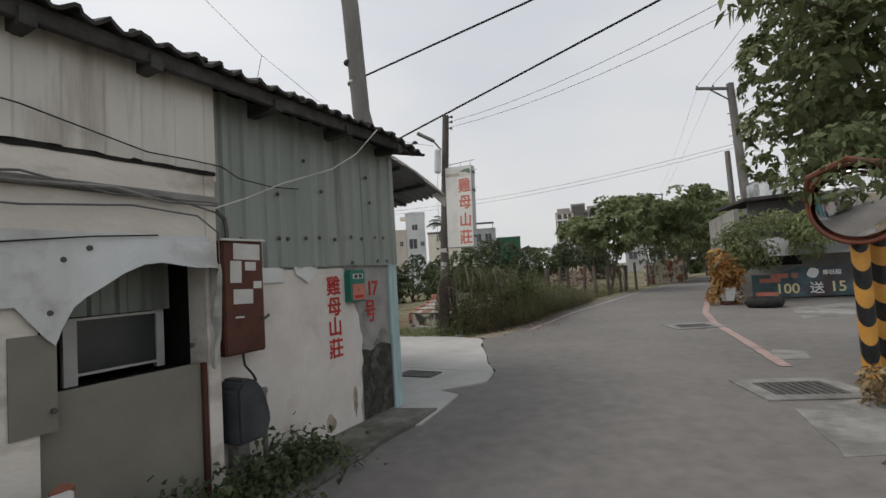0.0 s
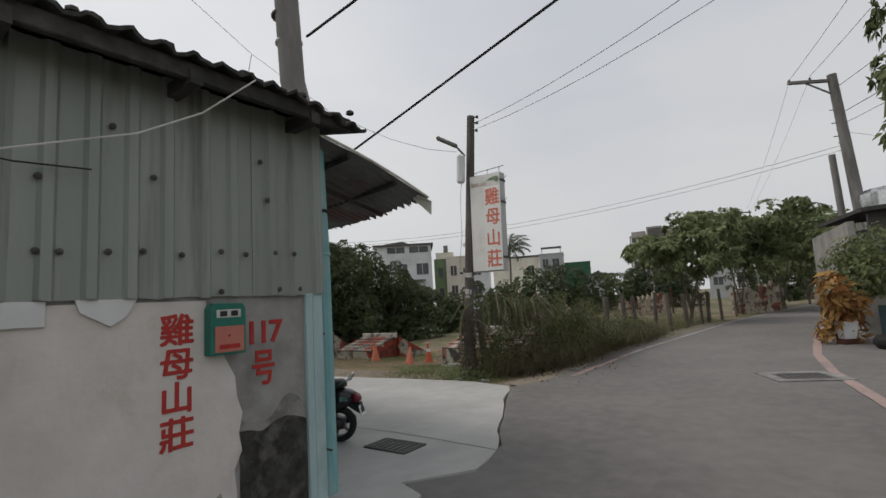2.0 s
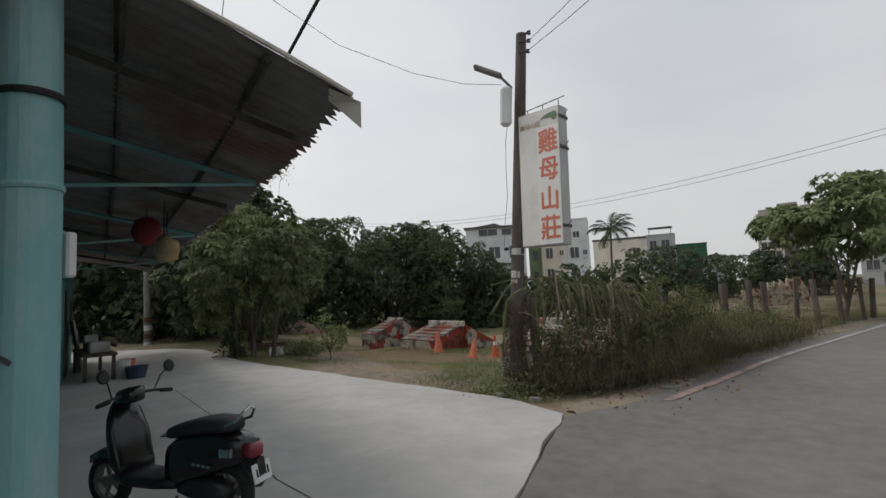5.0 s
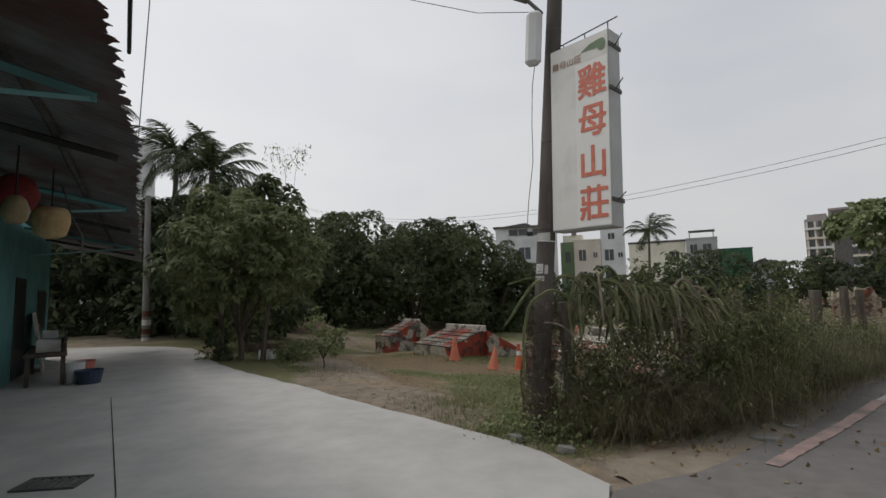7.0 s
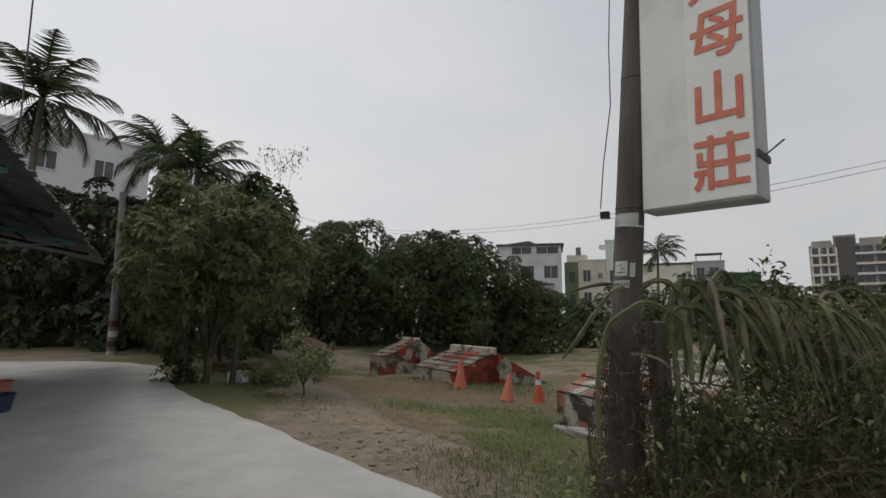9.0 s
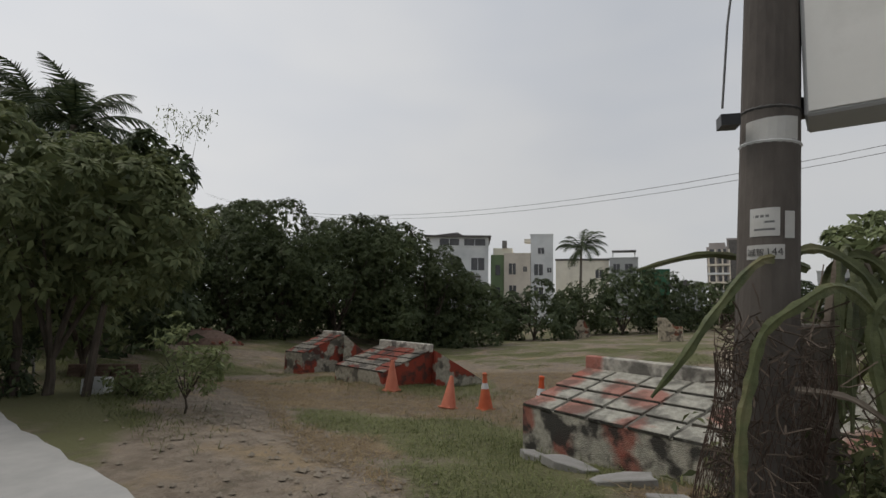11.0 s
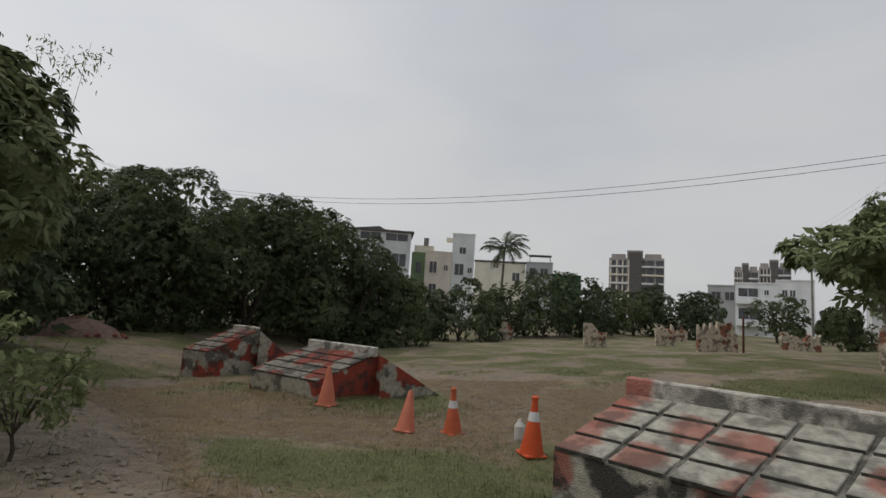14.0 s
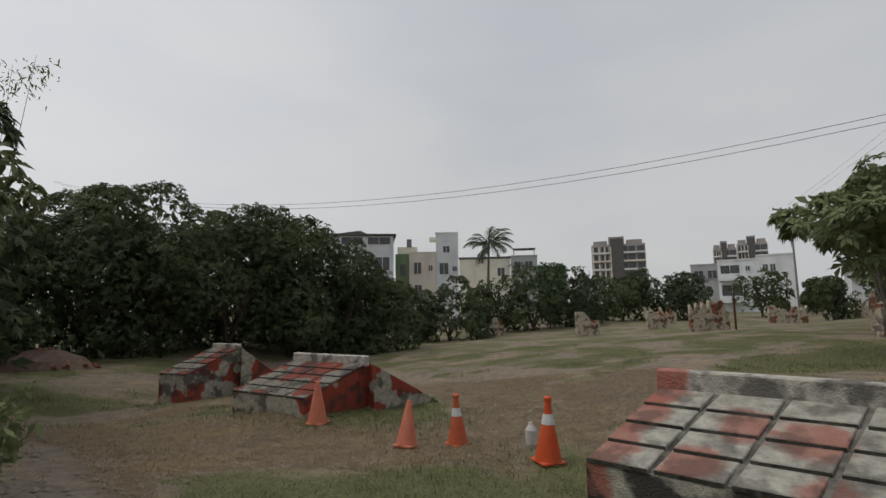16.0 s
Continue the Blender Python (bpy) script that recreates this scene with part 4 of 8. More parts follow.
for y0, y1, z0, z1 in ((8.3, 9.2, 0.95, 1.85), (10.4, 11.3, 0.2, 2.0), (12.6, 13.6, 0.95, 1.8)):
    bm = bm_new()
    prism(bm, [(side(y0, 0.012), y0), (side(y1, 0.012), y1), (side(y1, 0.001), y1), (side(y0, 0.001), y0)], z0, z1)
    part("shutter", bm, BLACK, house, "dark shutter in the side wall")
door = bm_new()
prism(door, [(side(6.62, -0.05), 6.62), (side(7.48, -0.05), 7.48), (side(7.48, -0.1), 7.48), (side(6.62, -0.1), 6.62)], 0.2, 2.2)
part("door", door, RUST, house, "brown door in the side wall")

awning = thing("awning", HX, "sagging rusty corrugated awning on turquoise steel brackets", "awning")
def awn_point(y, f):
    """f from 0 at the wall to 1 at the outer edge."""
    return Vector((side(y) + 0.05 + f * (1.64 + 0.05 * min(y, 3)), y + 0.06 * f, 3.02 - 0.04 * min(1, y) - f * 0.33 + 0.16 * f * (1 - f) - 0.02 * math.sin(y * 1.3)))
for y0, y1, k in ((0.12, 3.2, 1), (3.1, 6.4, 2), (6.3, 9.6, 3), (9.5, 13.2, 4), (13.1, 15.6, 5)):
    bm = bm_new()
    rnd = random.Random(k)
    n = int((y1 - y0) / 0.1) * 6
    rows = []
    for i in range(n + 1):
        y = y0 + (y1 - y0) * i / n
        w = 0.009 * math.sin(i / 6 * math.tau)
        ragg = rnd.uniform(-0.02, 0.02)
        rows.append([bm.verts.new(awn_point(y, f) + Vector((0, 0, w + 0.008 * k))) for f in (0, 0.5, 1 + ragg)])
    for a, b in zip(rows, rows[1:]):
        for j in range(2):
            bm.faces.new((a[j], b[j], b[j + 1], a[j + 1]))
    ob = part("awning_sheet", bm, AWNMAT, awning)
    mod = ob.modifiers.new("thick", "SOLIDIFY")
    mod.thickness = 0.004
bm = bm_new()
tube(bm, [awn_point(0.11, f / 8) + Vector((0, -0.005, 0.012)) for f in range(9)], 0.014, 6)
part("edge_trim", bm, SHEETL, awning, "pale folded edge of the first sheet")
bm = bm_new()
tip = awn_point(0.12, 1.0)
v = [bm.verts.new(p) for p in (tip + Vector((-0.12, 0.02, 0.03)), tip + Vector((0.05, -0.02, -0.02)), tip + Vector((0.06, 0.0, -0.16)), tip + Vector((0.02, 0.12, -0.02)), tip + Vector((-0.06, 0.14, 0.02)))]
bm.faces.new(v)
ob = part("bent_corner", bm, SHEETL, awning, "bent-down pale corner of the sheet")
mod = ob.modifiers.new("thick", "SOLIDIFY")
mod.thickness = 0.004
for y in (0.75, 2.05, 3.4, 5.6, 8.0, 10.5, 12.8):
    bm = bm_new()
    a, b = awn_point(y, 0.0) - Vector((0, 0, 0.07)), awn_point(y, 0.93) - Vector((0, 0, 0.06))
    tube(bm, [a, b], 0.03, 4)
    part("bracket_arm", bm, TURQWALL if y in (2.05, 5.6, 10.5) else ROOFMAT, awning)
    if y in (2.05, 5.6, 10.5):
        bm = bm_new()
        tube(bm, [b - Vector((0, 0, 0.01)), awn_point(y, 0.05) - Vector((0, 0, 0.55))], 0.018, 4)
        part("bracket_strut", bm, TURQ, awning)
for f in (0.35, 0.72):
    bm = bm_new()
    tube(bm, [awn_point(y, f) - Vector((0, 0, 0.035)) for y in (0.15, 3, 6, 9, 13)], 0.024, 4)
    part("purlin", bm, ROOFMAT, awning)
bm = bm_new()
tube(bm, [HX.inverted() @ Vector(p) for p in ((-4.4, 9.2, 2.75), (-4.2, 9.2, 2.4), (-4.1, 9.25, 2.2), (-4.2, 9.3, 1.95), (-4.5, 9.3, 1.95))], 0.008, 5)
part("loose_cable", bm, GREYWIRE, awning)

# ---- poles ----
corner_pole = thing("utility_pole", pose(-0.69, 5.63, 0.2), "concrete utility pole painted turquoise below the roof line", "utility pole")
bm = bm_new()
tube(bm, [(0, 0, 0), (0.0, 0, 1.0), (-0.005, 0, 1.95), (-0.03, 0, 2.72)], [0.112, 0.109, 0.107, 0.106], 20)
part("painted_shaft", bm, TURQ, corner_pole, "chipped turquoise paint")
bm = bm_new()
tube(bm, [(-0.03, 0, 2.72), (-0.16, -0.02, 3.34), (-0.22, -0.03, 4.6), (-0.5, -0.06, 8.0)], [0.105, 0.102, 0.099, 0.088], 20)
part("bare_shaft", bm, GREYPOLE, corner_pole, "bare weathered concrete")
for z, m_, r in ((1.85, TURQ, 0.11), (2.2, WIRE, 0.11), (3.7, WHITE, 0.112), (3.95, GREYWIRE, 0.111)):
    bm = bm_new()
    x = 0 if z < 2.4 else -0.03 - (z - 2.45) * 0.13
    lathe(bm, [(r, -0.012), (r + 0.004, 0), (r, 0.012)], 20, pose(x, 0, z, 2, -3))
    part("strap", bm, m_, corner_pole)
rnd = random.Random(11)
for k in range(9):
    bm = bm_new()
    a, z = math.radians(rnd.uniform(-140, -30)), rnd.uniform(0.2, 1.9)
    box(bm, (-0.004, -0.05, -0.008), (0.004, 0.05, 0.008), pose(0.108 * math.cos(a), 0.108 * math.sin(a), z) @ pose(0, 0, 0, rnd.uniform(-50, 50), 0, math.degrees(a)))
    part("chipped_mark", bm, IRON, corner_pole)
bm = bm_new()
g = random.Random(6)
edge = [(z * 0.09 + 0.05, math.radians(-140 + g.uniform(-8, 8)), math.radians(-92 + 14 * noise.noise((z * 0.3, 2, 0)) + g.uniform(-3, 3))) for z in range(29)]
rows = [[bm.verts.new((-0.03 * smooth01(1.9, 2.7, z) + 0.1145 * math.cos(a0 + (a1 - a0) * k / 4), 0.1145 * math.sin(a0 + (a1 - a0) * k / 4), z)) for k in range(5)] for z, a0, a1 in edge]
for r0, r1 in zip(rows, rows[1:]):
    for k in range(4):
        bm.faces.new((r0[k], r0[k + 1], r1[k + 1], r1[k]))
part("dark_streak", bm, MOULDSHADE, corner_pole, "black ragged streak down the paint")
bm = bm_new()
box(bm, (-0.035, 0.12, 1.52), (0.035, 0.16, 1.70), bevel=0.008)
part("lamp_shade", bm, WHITE, corner_pole, "small white lamp shade")

sign_pole = thing("sign_pole", pose(-0.088, 11.2, 0.1), "dark wooden pole with stickers and wire bands", "pole")
bm = bm_new()
def sp(z):
    return (0.071 * z * 1.0, 0.02 * z, z)
tube(bm, [sp(z) for z in (0, 1.2, 2.4, 3.6, 4.6, 5.2)], [0.099, 0.094, 0.089, 0.084, 0.079, 0.075], 20)
part("shaft", bm, POLECON, sign_pole)


def on_pole(z, ang, w, h, name, material, label="", r=0.13):
    """A sticker wrapped on the shaft."""
    bm = bm_new()
    rr = 0.099 - 0.0048 * z + 0.003
    x0, y0, _ = sp(z)
    n = 6
    lo, hi = [], []
    for k in range(n + 1):
        a = math.radians(ang) + (k / n - 0.5) * w / rr
        for row, zz in ((lo, z - h / 2), (hi, z + h / 2)):
            dx, dy, _ = sp(zz)
            row.append(bm.verts.new((dx + rr * math.cos(a), dy + rr * math.sin(a), zz)))
    for k in range(n):
        bm.faces.new((lo[k], lo[k + 1], hi[k + 1], hi[k]))
    return part(name, bm, material, sign_pole, label)


for z, ang, w, h, mtl, lab in ((1.70, -116, 0.088, 0.095, PAPER, "torn paper sticker with faded figures"), (1.60, -114, 0.112, 0.048, PAPER, "white number plate sticker"), (1.69, -70, 0.035, 0.09, PAPER, ""), (2.02, -112, 0.15, 0.08, PAPER, "torn white tape"), (2.02, -64, 0.04, 0.08, PAPER, "")):
    on_pole(z, ang, w, h, "sticker", mtl, lab)
for txt, z, ang, s in (("誠智", 1.60, -130, 0.026), ("144", 1.60, -97, 0.034)):
    rr = 0.099 - 0.0048 * z + 0.006
    a = math.radians(ang)
    x0, y0, _ = sp(z)
    letters(txt, s, pose(x0 + rr * math.cos(a), y0 + rr * math.sin(a), z) @ pose(0, 0, 0, 90, 0, ang + 90), IRON, sign_pole, 0.0005)
for z, ang, w, hh in ((1.72, -122, 0.045, 0.009), (1.70, -108, 0.03, 0.007), (1.675, -116, 0.06, 0.007)):
    on_pole(z, ang, w, hh, "print_bar", GREYWIRE)
for z in (1.98, 2.1, 3.0, 4.2):
    bm = bm_new()
    x0, y0, _ = sp(z)
    rr = 0.099 - 0.0048 * z
    lathe(bm, [(rr, -0.008), (rr + 0.006, 0), (rr, 0.008)], 20, pose(x0, y0, z, 2, 5))
    part("wire_band", bm, WHITE if z < 2 else IRON, sign_pole)
bm = bm_new()
box(bm, (-0.03, -0.03, -0.02), (0.03, 0.03, 0.02), pose(sp(2.06)[0] - 0.15, -0.02, 2.06))
part("clamp", bm, BLACK, sign_pole)
bm = bm_new()
tube(bm, [(sp(z)[0] - 0.16 + 0.02 * math.sin(z * 5), -0.05, z) for z in (2.1, 2.4, 2.8, 3.2, 3.6, 4.0)], 0.004, 5)
part("loose_wire", bm, GREYWIRE, sign_pole)
bm = bm_new()
box(bm, (-0.08, -0.06, -0.3), (0.08, 0.06, 0.28), pose(sp(4.1)[0] - 0.17, -0.08, 4.1, 0, 4), bevel=0.04)
part("ballast_box", bm, WHITE, sign_pole, "pale rounded junction box")
lamp = bm_new()
tube(lamp, [(sp(4.35)[0] - 0.1, -0.05, 4.36), (sp(4.35)[0] - 0.22, -0.02, 4.52), (sp(4.35)[0] - 0.28, 0, 4.6)], 0.02, 8)
lamp_arm = part("lamp_arm", lamp, IRON, sign_pole)
bm = bm_new()
box(bm, (-0.45, -0.06, -0.035), (0.0, 0.06, 0.03), pose(sp(4.35)[0] - 0.24, 0, 4.58, 0, 27, 8), bevel=0.02)
part("lamp_head", bm, GREYPOLE, sign_pole, "grey street light head")
bm = bm_new()
for z, x in ((5.0, 0.14), (5.12, 0.14), (4.85, 0.13)):
    bm = bm_new()
    lathe(bm, [(0.012, -0.03), (0.03, -0.02), (0.018, 0), (0.03, 0.02), (0.012, 0.03)], 10, pose(sp(z)[0] + x, -0.05, z))
    box(bm, (sp(z)[0], -0.06, z - 0.01), (sp(z)[0] + x, -0.04, z + 0.01))
    part("insulator", bm, IRON, sign_pole)

# hanging sign, leaning a little with its pole
SX = Matrix(((0.906, 0.423, 0.045, 0.135), (-0.423, 0.906, 0.02, 11.17), (0, 0, 0.999, 2.16), (0, 0, 0, 1)))
sign = thing("shop_sign", SX, "tall white lightbox sign with faded red characters, hung on a pole", "sign")
bm = bm_new()
box(bm, (0, 0.004, 0), (0.66, 0.2, 1.87), bevel=0.008)
part("sign_box", bm, mat("sign_case", (0.42, 0.42, 0.415), (0.5, 0.5, 0.495), 3, 0.5, 0.05, (0.3, 0.29, 0.27), 2, 0.6), sign, "pale aluminium case")
bm = bm_new()
box(bm, (0.012, -0.002, 0.015), (0.648, 0.004, 1.855))
part("sign_face", bm, SIGNFACE, sign)
bm = bm_new()
box(bm, (0.30, -0.0045, 0.02), (0.645, -0.002, 1.62))
part("inner_sheet", bm, mat("sign_newer_sheet", (0.80, 0.785, 0.74), (0.85, 0.835, 0.79), 2.5, 0.4, 0.03), sign)
for txt, z in (("雞", 1.42), ("母", 1.03), ("山", 0.63), ("莊", 0.24)):
    letters(txt, 0.34, pose(0.475, -0.006, z, 90), SIGNRED, sign, 0.001, (0.92, 1.0), 0.007, "character")
letters("雞母山莊", 0.085, pose(0.2, -0.006, 1.68, 90), mat("sign_small_text", (0.35, 0.22, 0.14), (0.42, 0.28, 0.18), 8, 0.6, 0), sign, 0.001, name="small_character")
bm = bm_new()
prism(bm, [(0.36, 1.73), (0.46, 1.78), (0.58, 1.80), (0.6, 1.74), (0.52, 1.72), (0.44, 1.73)], 0, 0.003, pose(0, -0.003, 0, 90))
prism(bm, [(0.585 + 0.045 * math.cos(a), 1.74 + 0.06 * math.sin(a)) for a in [k * math.tau / 14 for k in range(14)]], 0, 0.003, pose(0, -0.004, 0, 90))
part("emblem", bm, mat("emblem_green", (0.14, 0.2, 0.12), (0.2, 0.27, 0.17), 8, 0.6, 0), sign, "small green emblem")
for z in (0.25, 1.3, 1.72):
    bm = bm_new()
    box(bm, (0.655, -0.005, z - 0.02), (0.668, 0.21, z + 0.02))
    tube(bm, [(0.66, 0.1, z), (0.78, 0.02, z + 0.05)], 0.005, 5)
    part("strap", bm, IRON, sign)
bm = bm_new()
tube(bm, [(0.02, 0.1, 1.95), (0.7, 0.1, 2.0)], 0.007, 5)
for x in (0.1, 0.35, 0.6):
    tube(bm, [(x, 0.1, 1.86), (x, 0.1, 1.95 + 0.07 * x)], 0.006, 5)
part("top_rail", bm, GREYWIRE, sign)
bm = bm_new()
box(bm, (-0.12, 0.06, 0.03), (0.02, 0.12, 0.09))
box(bm, (-0.12, 0.06, 1.7), (0.02, 0.12, 1.76))
part("bracket", bm, IRON, sign)

# ---- things on the house wall ----
def on_wall(x, y, z):
    return HX @ Matrix.Translation((x, y, z))


mail = thing("mailbox", on_wall(-0.6, -0.013, 1.38) @ Matrix.Diagonal((1, 0.62, 1, 1)), "green metal mailbox with a faded red plate on the wall", "mailbox")
bm = bm_new()
prism(bm, [(-0.11, 0), (0.11, 0), (0.11, 0.27), (0.09, 0.30), (-0.09, 0.30), (-0.11, 0.27)], 0.0, 0.12, pose(0, 0, 0, 90))
bmesh.ops.bevel(bm, geom=bm.edges[:], offset=0.006, segments=1, affect="EDGES")
part("body", bm, MAILGREEN, mail)
bm = bm_new()
box(bm, (-0.075, -0.128, 0.215), (0.075, -0.119, 0.262), bevel=0.002)
part("slot_plate", bm, PAPER, mail, "pale window plate")
bm = bm_new()
box(bm, (-0.055, -0.132, 0.223), (-0.012, -0.126, 0.254))
box(bm, (0.012, -0.132, 0.223), (0.055, -0.126, 0.254))
part("slot", bm, BLACK, mail)
bm = bm_new()
box(bm, (-0.085, -0.13, 0.015), (0.095, -0.119, 0.165), bevel=0.003)
part("door", bm, SALMON, mail, "faded red mailbox door")
bm = bm_new()
box(bm, (-0.06, -0.135, 0.035), (0.065, -0.129, 0.06))
lathe(bm, [(0.008, 0), (0.006, 0.008)], 8, pose(0.0, -0.13, 0.11, 90))
part("text_bar", bm, REDTXT, mail)

for txt, z in (("雞", 1.545), ("母", 1.355), ("山", 1.175), ("莊", 0.985)):
    ob = letters(txt, 0.185, pose(-0.86, -0.0135, z, 90), REDTXT, house, 0.001, (1.02, 0.98), 0.0045, "wall_character")
for txt, x, z, s, sx in (("1", -0.40, 1.49, 0.2, 1.1), ("1", -0.315, 1.49, 0.2, 1.1), ("7", -0.225, 1.49, 0.2, 1.05), ("号", -0.32, 1.265, 0.24, 0.72)):
    letters(txt, s, pose(x, -0.002, z, 90), REDTXT, house, 0.002, (sx, 1.0), 0.004, "wall_character")
bm = bm_new()
box(bm, (-1.67, -0.03, 1.60), (-1.45, -0.012, 1.72), bevel=0.004)
part("tile", bm, WHITE, house, "white tile stuck under the sheet")
bm = bm_new()
prism(bm, [(-1.34, 1.72), (-1.07, 1.72), (-1.12, 1.63), (-1.19, 1.585), (-1.25, 1.62), (-1.32, 1.66)], 0.0, 0.02, pose(0, -0.012, 0, 90))
part("tile", bm, WHITE, house, "broken white tile stuck under the sheet")

cab = thing("meter_cabinet", on_wall(-1.94, 0.0, 1.13), "rusty brown meter cabinet pasted with old notices", "cabinet")
bm = bm_new()
box(bm, (-0.165, -0.16, 0), (0.165, -0.012, 0.78), bevel=0.008)
part("body", bm, RUST, cab)
bm = bm_new()
box(bm, (-0.158, -0.168, 0.012), (0.158, -0.161, 0.76), bevel=0.003)
part("door", bm, RUST, cab, "rust-stained cabinet door")
bm = bm_new()
box(bm, (-0.18, -0.18, 0.775), (0.18, 0.0, 0.79))
part("lid", bm, PAPER, cab, "pale rain lid")
for x, z, w, h in ((0.0, 0.70, 0.11, 0.055), (-0.09, 0.56, 0.045, 0.075), (0.03, 0.6, 0.045, 0.03), (-0.03, 0.39, 0.08, 0.05), (0.09, 0.47, 0.035, 0.025), (-0.06, 0.25, 0.035, 0.006)):
    bm = bm_new()
    box(bm, (x - w, -0.1705, z - h), (x + w, -0.1685, z + h), pose(0, 0, 0, 0, 2))
    part("notice", bm, PAPER, cab)
bm = bm_new()
tube(bm, [(0.12, -0.17, 0.22), (0.13, -0.2, 0.23), (0.17, -0.2, 0.25)], 0.008, 6)
tube(bm, [(0.10, -0.19, 0.2), (0.18, -0.19, 0.24)], 0.005, 5)
part("hasp", bm, IRON, cab, "rusty hasp tied with wire")

pump = thing("water_meter_hood", on_wall(-1.96, -0.02, 0.55), "dark grey plastic pump hood on the wall", "pump")
bm = bm_new()
prof = [(-0.13, 0), (0.11, 0), (0.15, 0.12), (0.12, 0.24), (0.07, 0.36), (0.0, 0.42), (-0.09, 0.42), (-0.13, 0.36)]
prism(bm, prof, 0.0, 0.22, pose(0, 0, 0, 90))
bmesh.ops.bevel(bm, geom=bm.edges[:], offset=0.02, segments=2, affect="EDGES")
part("hood", bm, mat("slate_plastic", (0.026, 0.03, 0.033), (0.05, 0.055, 0.06), 6, 0.6, 0.1, (0.09, 0.09, 0.088), 2, 0.5), pump, smooth=False)
bm = bm_new()
tube(bm, [(0.12, -0.08, 0.26), (0.2, -0.08, 0.29), (0.2, -0.08, -0.35)], 0.02, 8)
tube(bm, [(0.14, -0.08, 0.17), (0.2, -0.08, 0.17)], 0.02, 8)
part("pipe", bm, GREYPOLE, pump, "grey water pipe")
bm = bm_new()
lathe(bm, [(0.028, 0), (0.032, 0.02), (0.028, 0.05)], 10, pose(0.2, -0.08, 0.12))
part("pipe_joint", bm, GREYPOLE, pump)
bm = bm_new()
lathe(bm, [(0.026, 0), (0.03, 0.02), (0.026, 0.04)], 10, pose(0.2, -0.08, 0.26))
part("pipe_joint", bm, GREYPOLE, pump)
bm = bm_new()
box(bm, (-0.06, -0.12, -0.35), (0.03, -0.02, 0.0))
part("pedestal", bm, OLDCON, pump)
bm = bm_new()
tube(bm, [(0.02, -0.1, 0.58), (0.0, -0.14, 0.5), (0.04, -0.16, 0.44), (0.09, -0.14, 0.38)], 0.008, 6)
part("feed_cable", bm, WIRE, pump)


def cable(name, pts, r, material, label, sag=0.0, n=14, parent=None):
    """A hanging cable through points, with sag between the first two."""
    bm = bm_new()
    pts = [Vector(p) for p in pts]
    if len(pts) == 2 and sag:
        a, b = pts
        pts = [a.lerp(b, k / n) - Vector((0, 0, sag * 4 * (k / n) * (1 - k / n))) for k in range(n + 1)]
    tube(bm, pts, r, 5, False)
    ob = part(name, bm, material, parent)
    if not parent:
        tagged(ob, label, "cable")
    return ob


def wallp(pts):
    return [HX @ Vector(p) for p in pts]


cable("wall_cable", wallp([(-3.6, -0.2, 2.55), (-3.2, -0.2, 2.52), (-2.9, -0.2, 2.46), (-2.6, -0.2, 2.40), (-2.3, -0.2, 2.40), (-2.1, -0.18, 2.40), (-1.9, -0.1, 2.36), (-1.6, -0.09, 2.34), (-1.3, -0.08, 2.36)]), 0.0045, WIRE, "thin black cable along the wall sheets")
cable("wall_cable", wallp([(-3.8, -0.2, 2.16), (-3.2, -0.2, 2.15), (-2.8, -0.21, 2.17), (-2.5, -0.2, 2.12), (-2.16, -0.2, 2.13)]), 0.010, OLDCON, "grey cables bundled on the ledge")
cable("wall_cable", wallp([(-3.8, -0.2, 2.12), (-3.2, -0.2, 2.20), (-2.8, -0.21, 2.13), (-2.5, -0.2, 2.15), (-2.16, -0.2, 2.08)]), 0.007, GREYWIRE, "black cables bundled on the ledge")
cable("wall_cable", wallp([(-3.8, -0.2, 2.05), (-3.2, -0.2, 2.04), (-2.7, -0.21, 2.08), (-2.3, -0.2, 2.05), (-2.16, -0.2, 1.95), (-2.13, -0.17, 1.6)]), 0.006, GREYWIRE, "loose black cable on the bay wall")
cable("wall_cable", wallp([(-3.8, -0.2, 1.82), (-3.3, -0.19, 1.86), (-2.9, -0.19, 1.90), (-2.55, -0.19, 1.92)]), 0.0045, WIRE, "thin loose cable on the bay wall")
cable("wall_cable", wallp([(-2.2, -0.2, 2.1), (-1.95, -0.25, 2.2), (-1.7, -0.3, 2.32), (-1.2, -0.35, 2.5), (-0.9, -0.38, 2.68), (-0.6, -0.4, 2.96)]), 0.005, PAPER, "pale cable slung from wall to eave")
cable("wall_cable", wallp([(-2.12, -0.14, 2.1), (-2.03, -0.1, 2.06), (-2.0, -0.08, 1.98), (-2.0, -0.08, 1.9)]), 0.016, GREYWIRE, "bent conduit above the meter cabinet")

# overhead lines
for a, b, r, s, mt in (((-2.2, 8.4, 3.27), (9.0, 1.0, 6.1), 0.014, 0, WIRE), ((-0.82, 5.86, 4.08), (9.0, 0.85, 5.55), 0.012, 0, WIRE), ((0.4, 11.2, 5.13), (8.0, -0.3, 6.2), 0.0045, 0.75, GREYWIRE), ((0.4, 11.2, 5.0), (9.0, 0.2, 6.7), 0.0045, 0.85, GREYWIRE)):
    cable("overhead_cable", [a, b], r, mt, "black overhead cable against the sky", s)

cable("overhead_cable", [(-0.05, 11.3, 4.6), (-0.6, 11.2, 4.68), (-1.3, 10.95, 4.88), (-2.27, 10.45, 5.3), (-3.32, 9.36, 6.1), (-4.3, 8.3, 7.1), (-5.6, 6.9, 8.6)], 0.004, GREYWIRE, "thin overhead cable to the street light")

